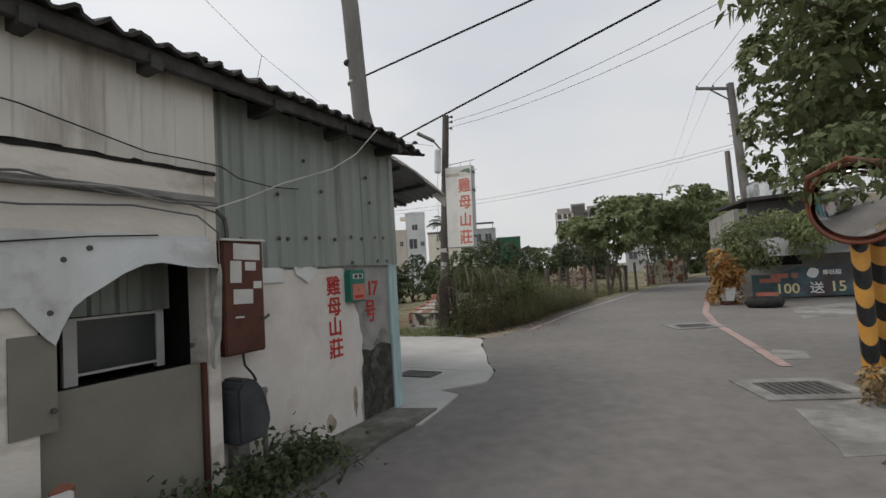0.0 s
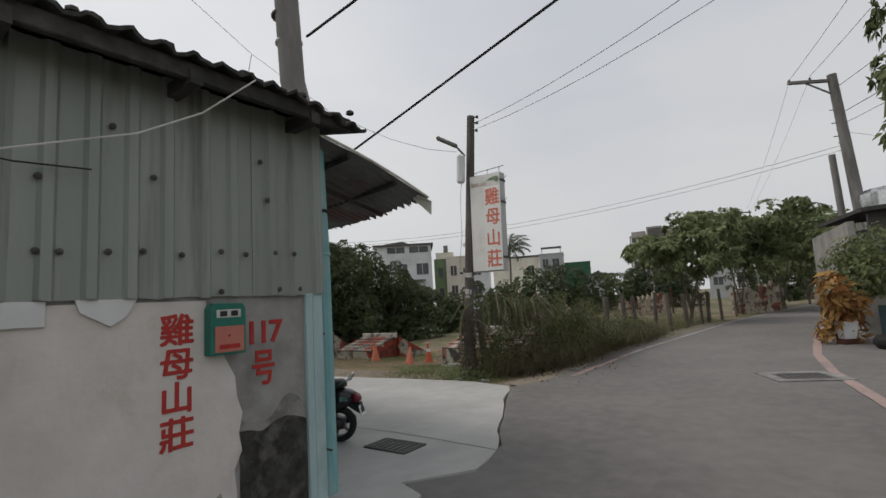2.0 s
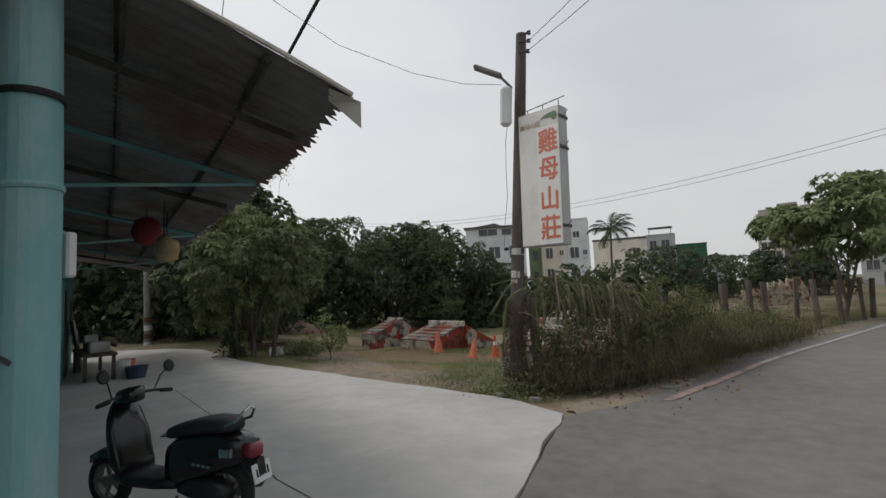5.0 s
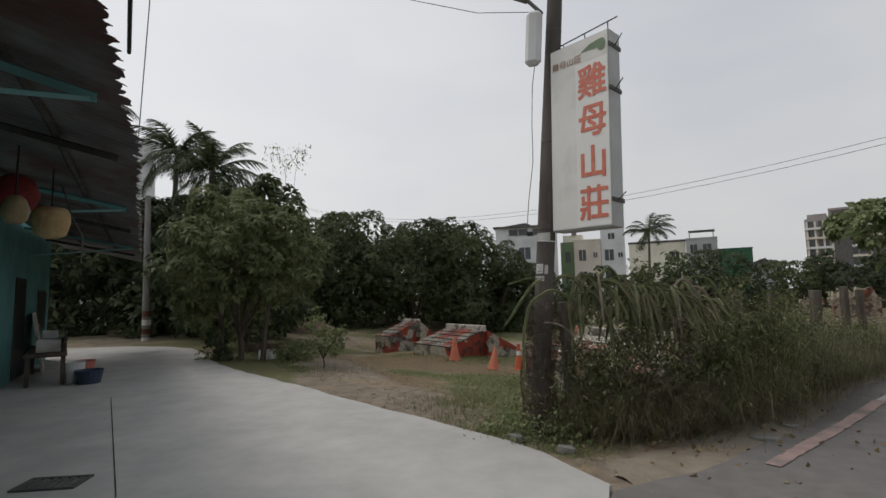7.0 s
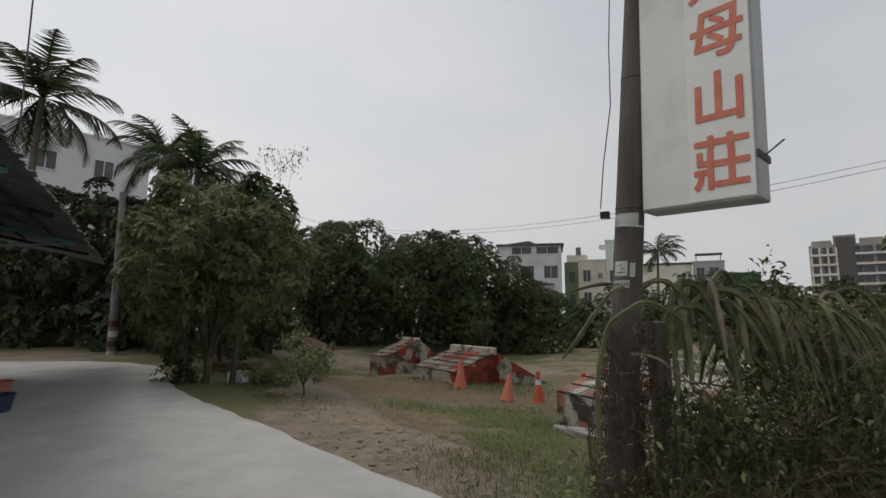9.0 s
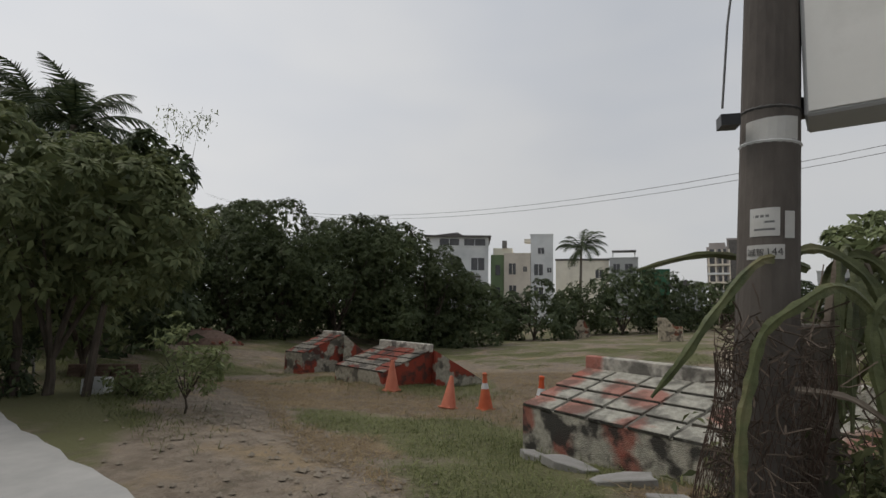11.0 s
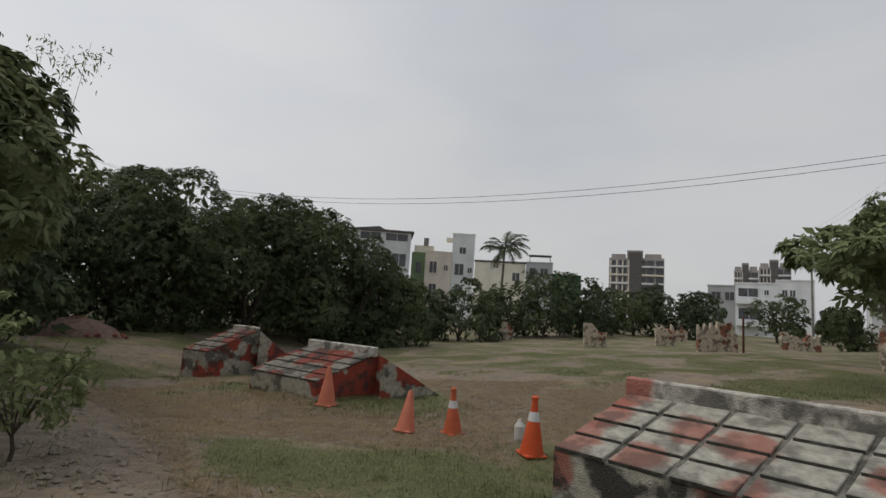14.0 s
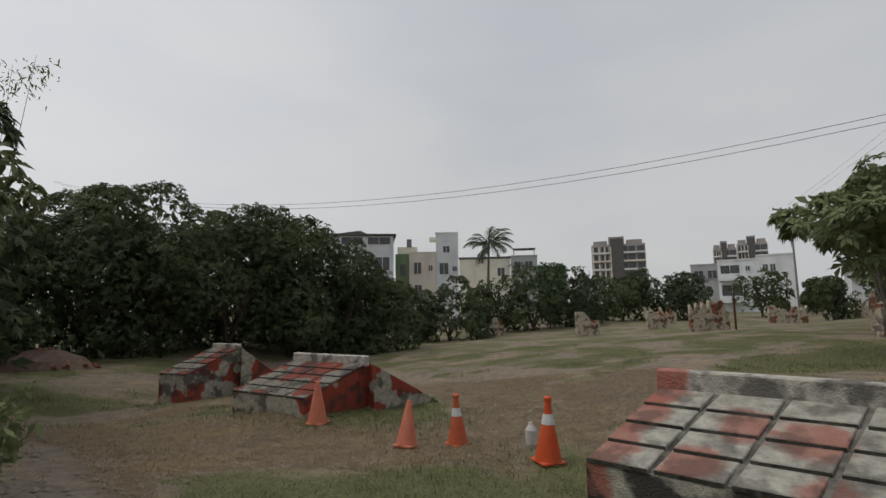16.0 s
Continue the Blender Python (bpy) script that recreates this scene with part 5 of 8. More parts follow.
# ---- scooter ----
def scooter():
    m = Matrix(((-0.999, 0.035, 0, -1.06), (-0.035, -0.999, 0, 7.0), (0, 0, 1, SLAB_Z), (0, 0, 0, 1))) @ Matrix.Scale(0.81, 4)
    t = thing("scooter", m, "black motor scooter parked on the slab", "scooter")
    for x, nm in ((0.0, "rear"), (1.25, "front")):
        bm = bm_new()
        lathe(bm, [(0.15, -0.045), (0.195, -0.055), (0.222, -0.03), (0.228, 0.0), (0.222, 0.03), (0.195, 0.055), (0.15, 0.045)], 24, pose(x, 0, 0.228, 90), False)
        w = part("wheel", bm, RUBBER, t, smooth=True)
        bm = bm_new()
        lathe(bm, [(0.155, -0.04), (0.14, -0.02), (0.14, 0.02), (0.155, 0.04)], 20, pose(x, 0, 0.228, 90), False)
        for k in range(5):
            a = k * math.tau / 5
            tube(bm, [(x, 0, 0.228), (x + 0.145 * math.cos(a), 0, 0.228 + 0.145 * math.sin(a))], 0.018, 6)
        lathe(bm, [(0.045, -0.05), (0.05, 0), (0.045, 0.05)], 12, pose(x, 0, 0.228, 90))
        part("rim", bm, GREYPOLE, w)

    def hull(name, sections, material, label="", bev=True):
        """Body shell lofted through sections (x, half width, z low, z high)."""
        bm = bm_new()
        rings = []
        for x, hw, z0, z1 in sections:
            zc, hh = (z0 + z1) / 2, (z1 - z0) / 2
            rings.append([bm.verts.new((x, hw * math.copysign(abs(math.cos(a)) ** 0.55, math.cos(a)), zc + hh * math.copysign(abs(math.sin(a)) ** 0.55, math.sin(a)))) for a in [k * math.tau / 20 for k in range(20)]])
        for r0, r1 in zip(rings, rings[1:]):
            for k in range(20):
                bm.faces.new((r0[k], r0[(k + 1) % 20], r1[(k + 1) % 20], r1[k]))
        bm.faces.new(rings[0])
        bm.faces.new(list(reversed(rings[-1])))
        bmesh.ops.recalc_face_normals(bm, faces=bm.faces[:])
        return part(name, bm, material, t, label, smooth=True)
    hull("body", [(-0.24, 0.05, 0.52, 0.62), (-0.16, 0.12, 0.46, 0.66), (0.0, 0.16, 0.40, 0.70), (0.2, 0.18, 0.34, 0.69), (0.4, 0.17, 0.28, 0.66), (0.5, 0.14, 0.26, 0.60)], GLOSSBLACK)
    hull("seat", [(-0.1, 0.07, 0.70, 0.77), (-0.04, 0.12, 0.69, 0.80), (0.15, 0.145, 0.68, 0.80), (0.3, 0.15, 0.66, 0.775), (0.45, 0.14, 0.63, 0.74), (0.53, 0.10, 0.62, 0.71)], SEATMAT, "black vinyl seat")
    hull("footboard", [(0.42, 0.15, 0.25, 0.34), (0.6, 0.17, 0.24, 0.33), (0.9, 0.17, 0.24, 0.33), (1.02, 0.15, 0.25, 0.38)], BLACK)
    hull("leg_shield", [(0.95, 0.17, 0.28, 0.42), (1.03, 0.19, 0.34, 0.70), (1.1, 0.17, 0.5, 0.86), (1.16, 0.10, 0.62, 0.9)], GLOSSBLACK)
    hull("handlebar_cowl", [(0.93, 0.05, 0.90, 0.98), (1.0, 0.11, 0.88, 1.02), (1.08, 0.11, 0.86, 1.0), (1.13, 0.05, 0.86, 0.94)], GLOSSBLACK)
    hull("front_fender", [(1.03, 0.05, 0.38, 0.46), (1.15, 0.075, 0.40, 0.50), (1.3, 0.075, 0.42, 0.50), (1.44, 0.05, 0.36, 0.44)], GLOSSBLACK)
    hull("engine", [(-0.06, 0.1, 0.17, 0.3), (0.1, 0.13, 0.16, 0.36), (0.3, 0.13, 0.18, 0.36), (0.42, 0.1, 0.2, 0.34)], BLACK)
    hull("tail_light", [(-0.30, 0.03, 0.52, 0.57), (-0.27, 0.07, 0.5, 0.60), (-0.2, 0.09, 0.50, 0.63)], mat("tail_lens", (0.16, 0.02, 0.03), (0.22, 0.035, 0.05), 8, 0.2, 0), "dark red tail light")
    bm = bm_new()
    box(bm, (-0.006, -0.1, -0.07), (0.006, 0.1, 0.07), pose(-0.31, 0, 0.40, 0, 14), bevel=0.003)
    part("number_plate", bm, WHITE, t)
    bm = bm_new()
    for k in range(5):
        box(bm, (-0.0085, -0.07 + k * 0.03, -0.03), (-0.0065, -0.052 + k * 0.03, 0.03), pose(-0.31, 0, 0.40, 0, 14))
    part("plate_text", bm, BLACK, t)
    bm = bm_new()
    prism(bm, [(-0.33, 0.33), (-0.12, 0.46), (-0.1, 0.5), (-0.3, 0.5)], -0.04, 0.04, pose(0, 0, 0, 90))
    part("rear_fender", bm, BLACK, t)
    bm = bm_new()
    for s in (-1, 1):
        tube(bm, [(-0.02, 0.1 * s, 0.74), (-0.14, 0.1 * s, 0.78), (-0.2, 0.06 * s, 0.86), (-0.2, 0, 0.88)], 0.012, 8)
    part("grab_rail", bm, CHROME, t, "chrome grab rail")
    bm = bm_new()
    tube(bm, [(0.97, -0.34, 0.93), (1.0, -0.2, 0.95), (1.02, 0, 0.96), (1.0, 0.2, 0.95), (0.97, 0.34, 0.93)], 0.013, 8)
    part("handlebar", bm, BLACK, t)
    for s in (-1, 1):
        bm = bm_new()
        tube(bm, [(1.0, 0.2 * s, 0.96), (0.98, 0.25 * s, 1.08), (0.96, 0.3 * s, 1.13)], 0.006, 6)
        lathe(bm, [(0.02, -0.012), (0.055, -0.008), (0.058, 0.0), (0.045, 0.012)], 14, pose(0.95, 0.31 * s, 1.15, 0, -80))
        part("mirror", bm, BLACK, t)
        bm = bm_new()
        tube(bm, [(0.975, 0.24 * s, 0.94), (0.96, 0.35 * s, 0.925)], 0.018, 8)
        part("grip", bm, RUBBER, t)
    bm = bm_new()
    box(bm, (-0.17, 0.15, 0.54), (-0.06, 0.176, 0.6), bevel=0.002)
    part("indicator", bm, CHROME, t, "pale turn signal")
    bm = bm_new()
    box(bm, (-0.17, -0.176, 0.54), (-0.06, -0.15, 0.6), bevel=0.002)
    part("indicator", bm, CHROME, t, "pale turn signal")
    bm = bm_new()
    for k in range(4):
        box(bm, (0.02 + 0.045 * k, 0.172, 0.455 + 0.004 * k), (0.055 + 0.045 * k, 0.18, 0.475 + 0.004 * k))
    part("side_mark", bm, CHROME, t)
    bm = bm_new()
    tube(bm, [(0.3, -0.12, 0.2), (0.1, -0.17, 0.22), (-0.16, -0.17, 0.26)], [0.03, 0.05, 0.05], 10)
    part("exhaust", bm, BLACK, t)
    bm = bm_new()
    tube(bm, [(0.42, -0.1, 0.2), (0.36, -0.14, 0.02), (0.30, -0.14, 0.02)], 0.012, 6)
    part("stand", bm, IRON, t)
    bm = bm_new()
    tube(bm, [(0.42, 0.1, 0.2), (0.36, 0.14, 0.02), (0.30, 0.14, 0.02)], 0.012, 6)
    part("stand", bm, IRON, t)


scooter()

# ---- tiled concrete ramps ----
def ramp(m, length, run, top, low, foot, label, tilemat, wing=0.0, cols=None, skew=0.2, rows=4, ridge=0.13, inset=0.0, bedmat=None, turn=0.0):
    """A low roof-like concrete ruin: parapet ridge along x, tiled slope falling to -y and a little to -x."""
    t = thing("ruined_roof", m, label, "ruin")
    bm = bm_new()
    sec = [(-run - 0.03, foot), (-run - 0.03, low - 0.02), (0.0, top - 0.02), (0.12, top - 0.02), (0.9, foot)]
    lo = [bm.verts.new((-skew if y < -0.01 else 0.0, y, z)) for y, z in sec]
    hi = [bm.verts.new((length - (skew if y < -0.01 else 0.0), y, z)) for y, z in sec]
    n = len(sec)
    bm.faces.new(lo)
    bm.faces.new(list(reversed(hi)))
    for i in range(n):
        bm.faces.new((lo[i], hi[i], hi[(i + 1) % n], lo[(i + 1) % n]))
    bmesh.ops.recalc_face_normals(bm, faces=bm.faces[:])
    part("bed", bm, bedmat or CAMO, t, "mould-stained camouflage painted concrete")
    bm = bm_new()
    bm.faces.new([bm.verts.new(p_) for p_ in ((-skew + 0.01, -run - 0.025, low - 0.01), (length - skew - 0.01, -run - 0.025, low - 0.01), (length - 0.01, 0, top - 0.012), (0.01, 0, top - 0.012))])
    part("mortar", bm, MOSSBED, t, "dark mossy mortar between tiles")
    bm = bm_new()
    box(bm, (-0.02 + inset, -0.03, top - 0.06), (length - inset, 0.10, top + ridge), bevel=0.012)
    part("parapet", bm, CAMOP, t, "pale stained concrete parapet ridge")
    rnd = random.Random(7)
    slope = math.atan2(top - low, run)
    seg = math.hypot(run, top - low) / rows
    n = cols
    w = length / n
    for c in range(n):
        for r in range(rows):
            f0, f1 = r / rows, (r + 1) / rows
            bm = bm_new()
            x0, x1 = c * w + 0.012, (c + 1) * w - (0.026 if c < n - 1 else 0.0)
            s0, s1 = -skew * (1 - f0), -skew * (1 - f1)
            y0, y1 = -run + run * f0 - 0.035, -run + run * f1 + 0.01
            z0, z1 = low + (top - low) * f0, low + (top - low) * f1
            j = [rnd.uniform(-0.006, 0.006) for _ in range(4)]
            up, lift = 0.03, 0.003
            q = [(x0 + s0 + j[0], y0 + j[1], z0 - 0.02), (x1 + s0 + j[2], y0 + j[3], z0 - 0.02), (x1 + s1, y1, z1 - 0.023), (x0 + s1, y1, z1 - 0.023)]
            lo_ = [bm.verts.new(p_) for p_ in q]
            hi_ = [bm.verts.new((p_[0], p_[1], p_[2] + (up + lift if k < 2 else up * 0.75))) for k, p_ in enumerate(q)]
            bm.faces.new(hi_)
            bm.faces.new(list(reversed(lo_)))
            for k in range(4):
                # front lip coloured near-black to draw the shade line under each tile
                bm.faces.new((lo_[k], lo_[(k + 1) % 4], hi_[(k + 1) % 4], hi_[k])).material_index = 0 if k else 1
            bmesh.ops.recalc_face_normals(bm, faces=bm.faces[:])
            bmesh.ops.bevel(bm, geom=[e for e in bm.edges if e.verts[0] in hi_ and e.verts[1] in hi_], offset=0.006, segments=1, affect="EDGES")
            part("tile", bm, [tilemat, MOULDSHADE], t)
    if wing:
        bm = bm_new()
        prism(bm, [(length - 0.02, foot), (length + wing, foot), (length + wing * 0.97, foot + 0.3), (length + wing * 0.5, (foot + 0.3 + top) * 0.5 - 0.02), (length, top - 0.03)], -0.12, 0.2, pose(length, 0.1, 0, 0, 0, turn) @ pose(-length, 0, 0, 90))
        part("wing_wall", bm, CAMO, t, "tapered camouflage painted wing wall")
    return t


ramp(Matrix(((0.8, 0.6, 0, -0.41), (-0.6, 0.8, 0, 15.55), (0, 0, 1, 0), (0, 0, 0, 1))), 2.95, 0.84, 0.80, 0.42, -0.4, "low concrete roof ruin with tile slabs in worn red and cream camouflage", CAMOT, cols=7, skew=0.26, bedmat=CAMOB)
ramp(Matrix(((0.88, 0.47, 0, -5.2), (-0.47, 0.88, 0, 20.92), (0, 0, 1, 0), (0, 0, 0, 1))), 1.75, 1.05, 0.48, 0.04, -0.75, "low tiled concrete ruin with red camouflage paint and a wing wall", CAMOS, wing=1.6, turn=66, cols=4, skew=0.35, rows=5, ridge=0.12)
ramp(Matrix(((0.93, 0.37, 0, -8.25), (-0.37, 0.93, 0, 23.7), (0, 0, 1, 0), (0, 0, 0, 1))), 0.85, 1.1, 0.52, 0.0, -1.0, "broken tiled concrete ruin at the edge of trees", CAMOS, wing=1.5, turn=50, cols=3, skew=0.4, rows=5, ridge=0.08)


def traffic_cone(x, y, h, body, band, label, lean=(0, 0), cap=None):
    z = ground_z(x, y)
    t = thing("traffic_cone", pose(x, y, z, lean[0], lean[1], random.uniform(0, 90)), label, "traffic cone", "traffic cones in the field")
    bm = bm_new()
    lathe(bm, [(0.17 * h / 0.7, 0.03), (0.16 * h / 0.7, 0.06), (0.033, h - 0.02), (0.026, h), (0.02, h)], 20)
    part("body", bm, body, t, smooth=False)
    bm = bm_new()
    s = 0.165 * h / 0.7
    box(bm, (-s, -s, 0), (s, s, 0.035), bevel=0.012)
    part("base", bm, body, t)
    if band:
        bm = bm_new()
        f = lambda z_: 0.16 * h / 0.7 + (0.033 - 0.16 * h / 0.7) * (z_ - 0.06) / (h - 0.08) + 0.003
        lathe(bm, [(f(h * 0.66), h * 0.66), (f(h * 0.84), h * 0.84)], 20, None, False)
        part("reflective_band", bm, band, t)
    if cap:
        bm = bm_new()
        lathe(bm, [(0.05, h - 0.12), (0.036, h + 0.02), (0.045, h + 0.07), (0.02, h + 0.09)], 12)
        part("cap", bm, cap, t)
    return t


traffic_cone(-4.2, 19.1, 0.63, CONEPINK, None, "faded orange traffic cone beside a tiled ruin")
traffic_cone(-2.71, 17.95, 0.57, CONEPINK, None, "faded orange traffic cone tilted on rough ground", (0, 10))
traffic_cone(-2.05, 18.0, 0.55, ORANGE, REFLECT, "orange traffic cone with a dirty white band", (0, -2), ORANGE)
traffic_cone(-1.06, 17.1, 0.61, CONERED, REFLECT, "bright orange traffic cone with a white band", (0, 2), CONERED)
bm = bm_new()
lathe(bm, [(0.055, 0), (0.07, 0.04), (0.07, 0.2), (0.03, 0.26), (0.024, 0.29)], 14)
tagged(part("plastic_jug", bm, PAPER, None), "white plastic jug behind a cone", "jug").matrix_basis = pose(-1.15, 17.75, ground_z(-1.15, 17.75))

# ---- trees and plants ----
def unit(a):
    return a / (np.linalg.norm(a, axis=1, keepdims=True) + 1e-9)


def crown(c, lc, lr, n, leaf, rng, aspect, flat, droop, upright, each=9):
    """Puffs on every lobe, a rosette of drooping leaves at each twig end, and larger leaves within."""
    lobes = len(lr)
    squash = np.array([1, 1, flat])
    up = np.array([0, 0, 1.0])
    nsub = max(lobes * 3, n // each // 13)
    own = rng.choice(lobes, nsub, p=lr ** 2 / (lr ** 2).sum())
    d = unit(rng.normal(size=(nsub, 3)) + 0.3 * up)
    sc = lc[own] + d * (lr[own] * rng.uniform(0.62, 0.8, nsub))[:, None] * squash
    sr = lr[own] * rng.uniform(0.32, 0.46, nsub)
    q = n // each
    pick = rng.choice(nsub, q, p=sr ** 2 / (sr ** 2).sum())
    e = unit(unit(rng.normal(size=(q, 3))) + 0.6 * d[pick] + 0.25 * up)
    ends = sc[pick] + e * (sr[pick] * rng.uniform(0.85, 1.08, q))[:, None] * squash
    deep = (np.linalg.norm((ends[:, None] - lc[None]) / squash, axis=2) < 0.74 * lr[None]).any(1)
    ends, e = ends[~deep], e[~deep]
    m = len(ends) * each
    axis = unit(np.repeat(e, each, 0) * (1 - upright) + up * upright)
    out = rng.normal(size=(m, 3))
    out = unit(out - axis * np.sum(out * axis, axis=1, keepdims=True))
    el = rng.uniform(-0.25, 0.6, m)[:, None]
    ld = unit(out * np.cos(el) + axis * np.sin(el) - up * droop)
    base = np.repeat(ends, each, 0) + ld * leaf * 0.06
    size = (leaf * rng.uniform(0.7, 1.25, m))[:, None]
    # larger leaves close the inside of each lobe
    k = lobes * 34
    own = rng.integers(0, lobes, k)
    base = np.concatenate([base, lc[own] + unit(rng.normal(size=(k, 3))) * (lr[own] * rng.uniform(0.25, 0.66, k))[:, None] * squash])
    ld = np.concatenate([ld, unit(rng.normal(size=(k, 3)))])
    axis = np.concatenate([axis, unit(rng.normal(size=(k, 3)))])
    size = np.concatenate([size, (lr[own] * 0.42)[:, None]])
    base = base + c
    base[:, 2] = np.maximum(base[:, 2], 0.1)
    sd = unit(np.cross(ld, axis))
    nn = np.cross(sd, ld)
    mid = base + ld * size * 0.5
    tip = base + ld * size - up * 0.16 * size
    w = size * aspect * 0.5
    v = np.stack([base, mid + sd * w + nn * w * 0.3, tip, mid - sd * w + nn * w * 0.3], 1).reshape(-1, 3)
    return v, np.arange(len(v)).reshape(-1, 4)


def tree(x, y, h, r, low, material, label, seed, n=9000, leaf=0.2, lobes=26, trunk=BARK, forks=5, trunk_r=0.13, aspect=0.4, flat=1.0, category="tree", group="", lean=0.0, droop=0.35, skirt=False, forkz=None, upright=0.3):
    """Tapered trunk, limbs and a crown of leaf clumps with an uneven outline."""
    rng = np.random.default_rng(seed)
    rnd = random.Random(seed)
    z = ground_z(x, y)
    t = thing("tree", pose(x, y, z - 0.05), label, category, group)
    rz = (h - low) / 2
    c = np.array([lean, 0, low + rz])
    bm = bm_new()
    fork = forkz or max(0.25, low * 0.75)
    tube(bm, [(0, 0, 0), (0.02, 0.01, fork * 0.5), (lean * 0.3, 0.0, fork)], [trunk_r * 1.25, trunk_r, trunk_r * 0.85], 9)
    for k in range(forks):
        a = k * math.tau / forks + rnd.uniform(-0.4, 0.4)
        e = r * rnd.uniform(0.35, 0.7)
        tube(bm, [(lean * 0.3, 0, fork * 0.9), (lean * 0.5 + e * 0.4 * math.cos(a), e * 0.4 * math.sin(a), fork + (c[2] - fork) * 0.55), (lean + e * math.cos(a), e * math.sin(a), c[2] + rz * rnd.uniform(0.0, 0.5))], [trunk_r * 0.6, trunk_r * 0.4, trunk_r * 0.12], 7)
    part("trunk", bm, trunk, t)
    if skirt:
        # foliage down to the ground: lobes fill a dome
        lr = rng.uniform(0.34, 0.54, lobes) * r
        zz = low + 0.2 + (h - low - 0.2 - lr * 0.85) * rng.random(lobes) ** 1.05
        prof = np.sqrt(np.clip(1 - ((zz - low) / (h - low)) ** 2.6, 0.04, 1)) * r
        aa = rng.uniform(0, math.tau, lobes)
        rad = np.sqrt(rng.uniform(0.2, 1.0, lobes)) * prof
        lc = np.stack([rad * np.cos(aa), rad * np.sin(aa), zz - c[2]], 1)
    else:
        d = rng.normal(size=(lobes, 3))
        d /= np.linalg.norm(d, axis=1, keepdims=True)
        rad = rng.uniform(0.35, 0.92, lobes)[:, None] ** 0.7
        lc = d * rad * np.array([r, r, rz]) * 0.8
        lr = rng.uniform(0.3, 0.48, lobes) * min(r, rz * 1.3)
    v, f = crown(c, lc, lr, n, leaf, rng, aspect, flat, droop, upright)
    soup("crown", v, f, material, t)
    return t


G_MASS = "mango trees along the field edge"
for k, (x, y, h, r, low, mt) in enumerate([(-17.0, 25.0, 4.9, 2.5, 0.1, MANGO), (-15.2, 28.0, 5.6, 2.6, 0.1, MANGO2), (-13.6, 29.8, 6.5, 2.6, 0.15, MANGO), (-12.0, 32.0, 6.5, 2.5, 0.15, MANGO2), (-10.2, 34.2, 6.6, 2.5, 0.15, MANGO), (-8.4, 36.4, 6.4, 2.2, 0.15, MANGO2), (-6.7, 38.6, 4.6, 1.8, 0.1, MANGO),
                                           (-20.5, 27.5, 6.2, 3.0, 0.1, MANGO2), (-18.0, 32.5, 6.9, 3.0, 0.1, MANGO), (-14.5, 36.0, 7.1, 3.0, 0.1, MANGO), (-11.5, 39.0, 7.6, 2.8, 0.1, MANGO2), (-23.5, 24.5, 6.5, 2.8, 0.1, MANGO)]):
    tree(x, y, h, r, low, MANGO, "dense dark green mango tree at the edge of the field", 20 + k, 64000 if k < 7 else 18000, 0.12 if k < 7 else 0.24, 24, trunk_r=0.16, group=G_MASS, skirt=True)
for k, (x, y, h, r, low, mt) in enumerate([(-5.0, 44.5, 3.0, 1.4, 0.3, MANGO), (-3.0, 45.0, 4.3, 2.3, 0.3, MANGO), (0.4, 51.5, 4.6, 2.2, 0.3, MANGO2), (3.6, 51.0, 5.4, 3.0, 0.3, MANGO), (7.0, 53.0, 5.4, 2.6, 0.3, MANGO), (12.6, 57.0, 4.9, 2.5, 0.4, MANGO2), (16.4, 58.0, 4.9, 2.9, 0.4, MANGO), (19.5, 59.0, 4.4, 2.2, 0.4, MANGO),
                                           (28.0, 62.0, 5.0, 2.3, 0.5, MANGO2), (33.0, 60.0, 3.4, 1.6, 0.3, MANGO), (24.0, 47.0, 3.0, 1.4, 0.4, MANGO2), (38, 58, 4.5, 2.4, 0.4, MANGO)]):
    tree(x, y, h, r, low, SHADELEAF if mt is MANGO else MANGO, "round green tree beyond the field", 50 + k, 15000, 0.2, 22, skirt=True, trunk_r=0.12, group="trees beyond the field")
tree(-7.6, 14.65, 3.75, 1.7, 0.75, MANGO2, "bushy mango tree with a low crown beside the slab", 81, 30000, 0.14, 30, trunk_r=0.06, forks=6)
tree(-9.4, 16.6, 4.3, 1.9, 0.3, MANGO2, "bushy mango tree behind another beside the slab", 82, 22000, 0.15, 26, trunk_r=0.06)
tree(-12.4, 19.6, 5.9, 2.3, 0.3, SHADELEAF, "tall mango tree behind the yard", 83, 16000, 0.26, 36, skirt=True, trunk_r=0.12)
tree(-5.2, 14.5, 1.35, 0.6, 0.15, MANGO2, "thin shrub at the grass edge", 84, 800, 0.07, 14, trunk_r=0.014, forks=8, category="shrub")
# shade at the end of the lane comes from the darker leaf colour
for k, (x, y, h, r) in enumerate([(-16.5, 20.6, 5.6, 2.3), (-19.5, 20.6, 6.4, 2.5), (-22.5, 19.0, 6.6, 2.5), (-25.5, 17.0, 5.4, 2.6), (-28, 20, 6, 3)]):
    tree(x, y, h, r, 0.1, SHADELEAF, "dark bushy tree closing the lane", 90 + k, 12000, 0.28, 36, skirt=True, trunk_r=0.1, group="trees closing the lane")
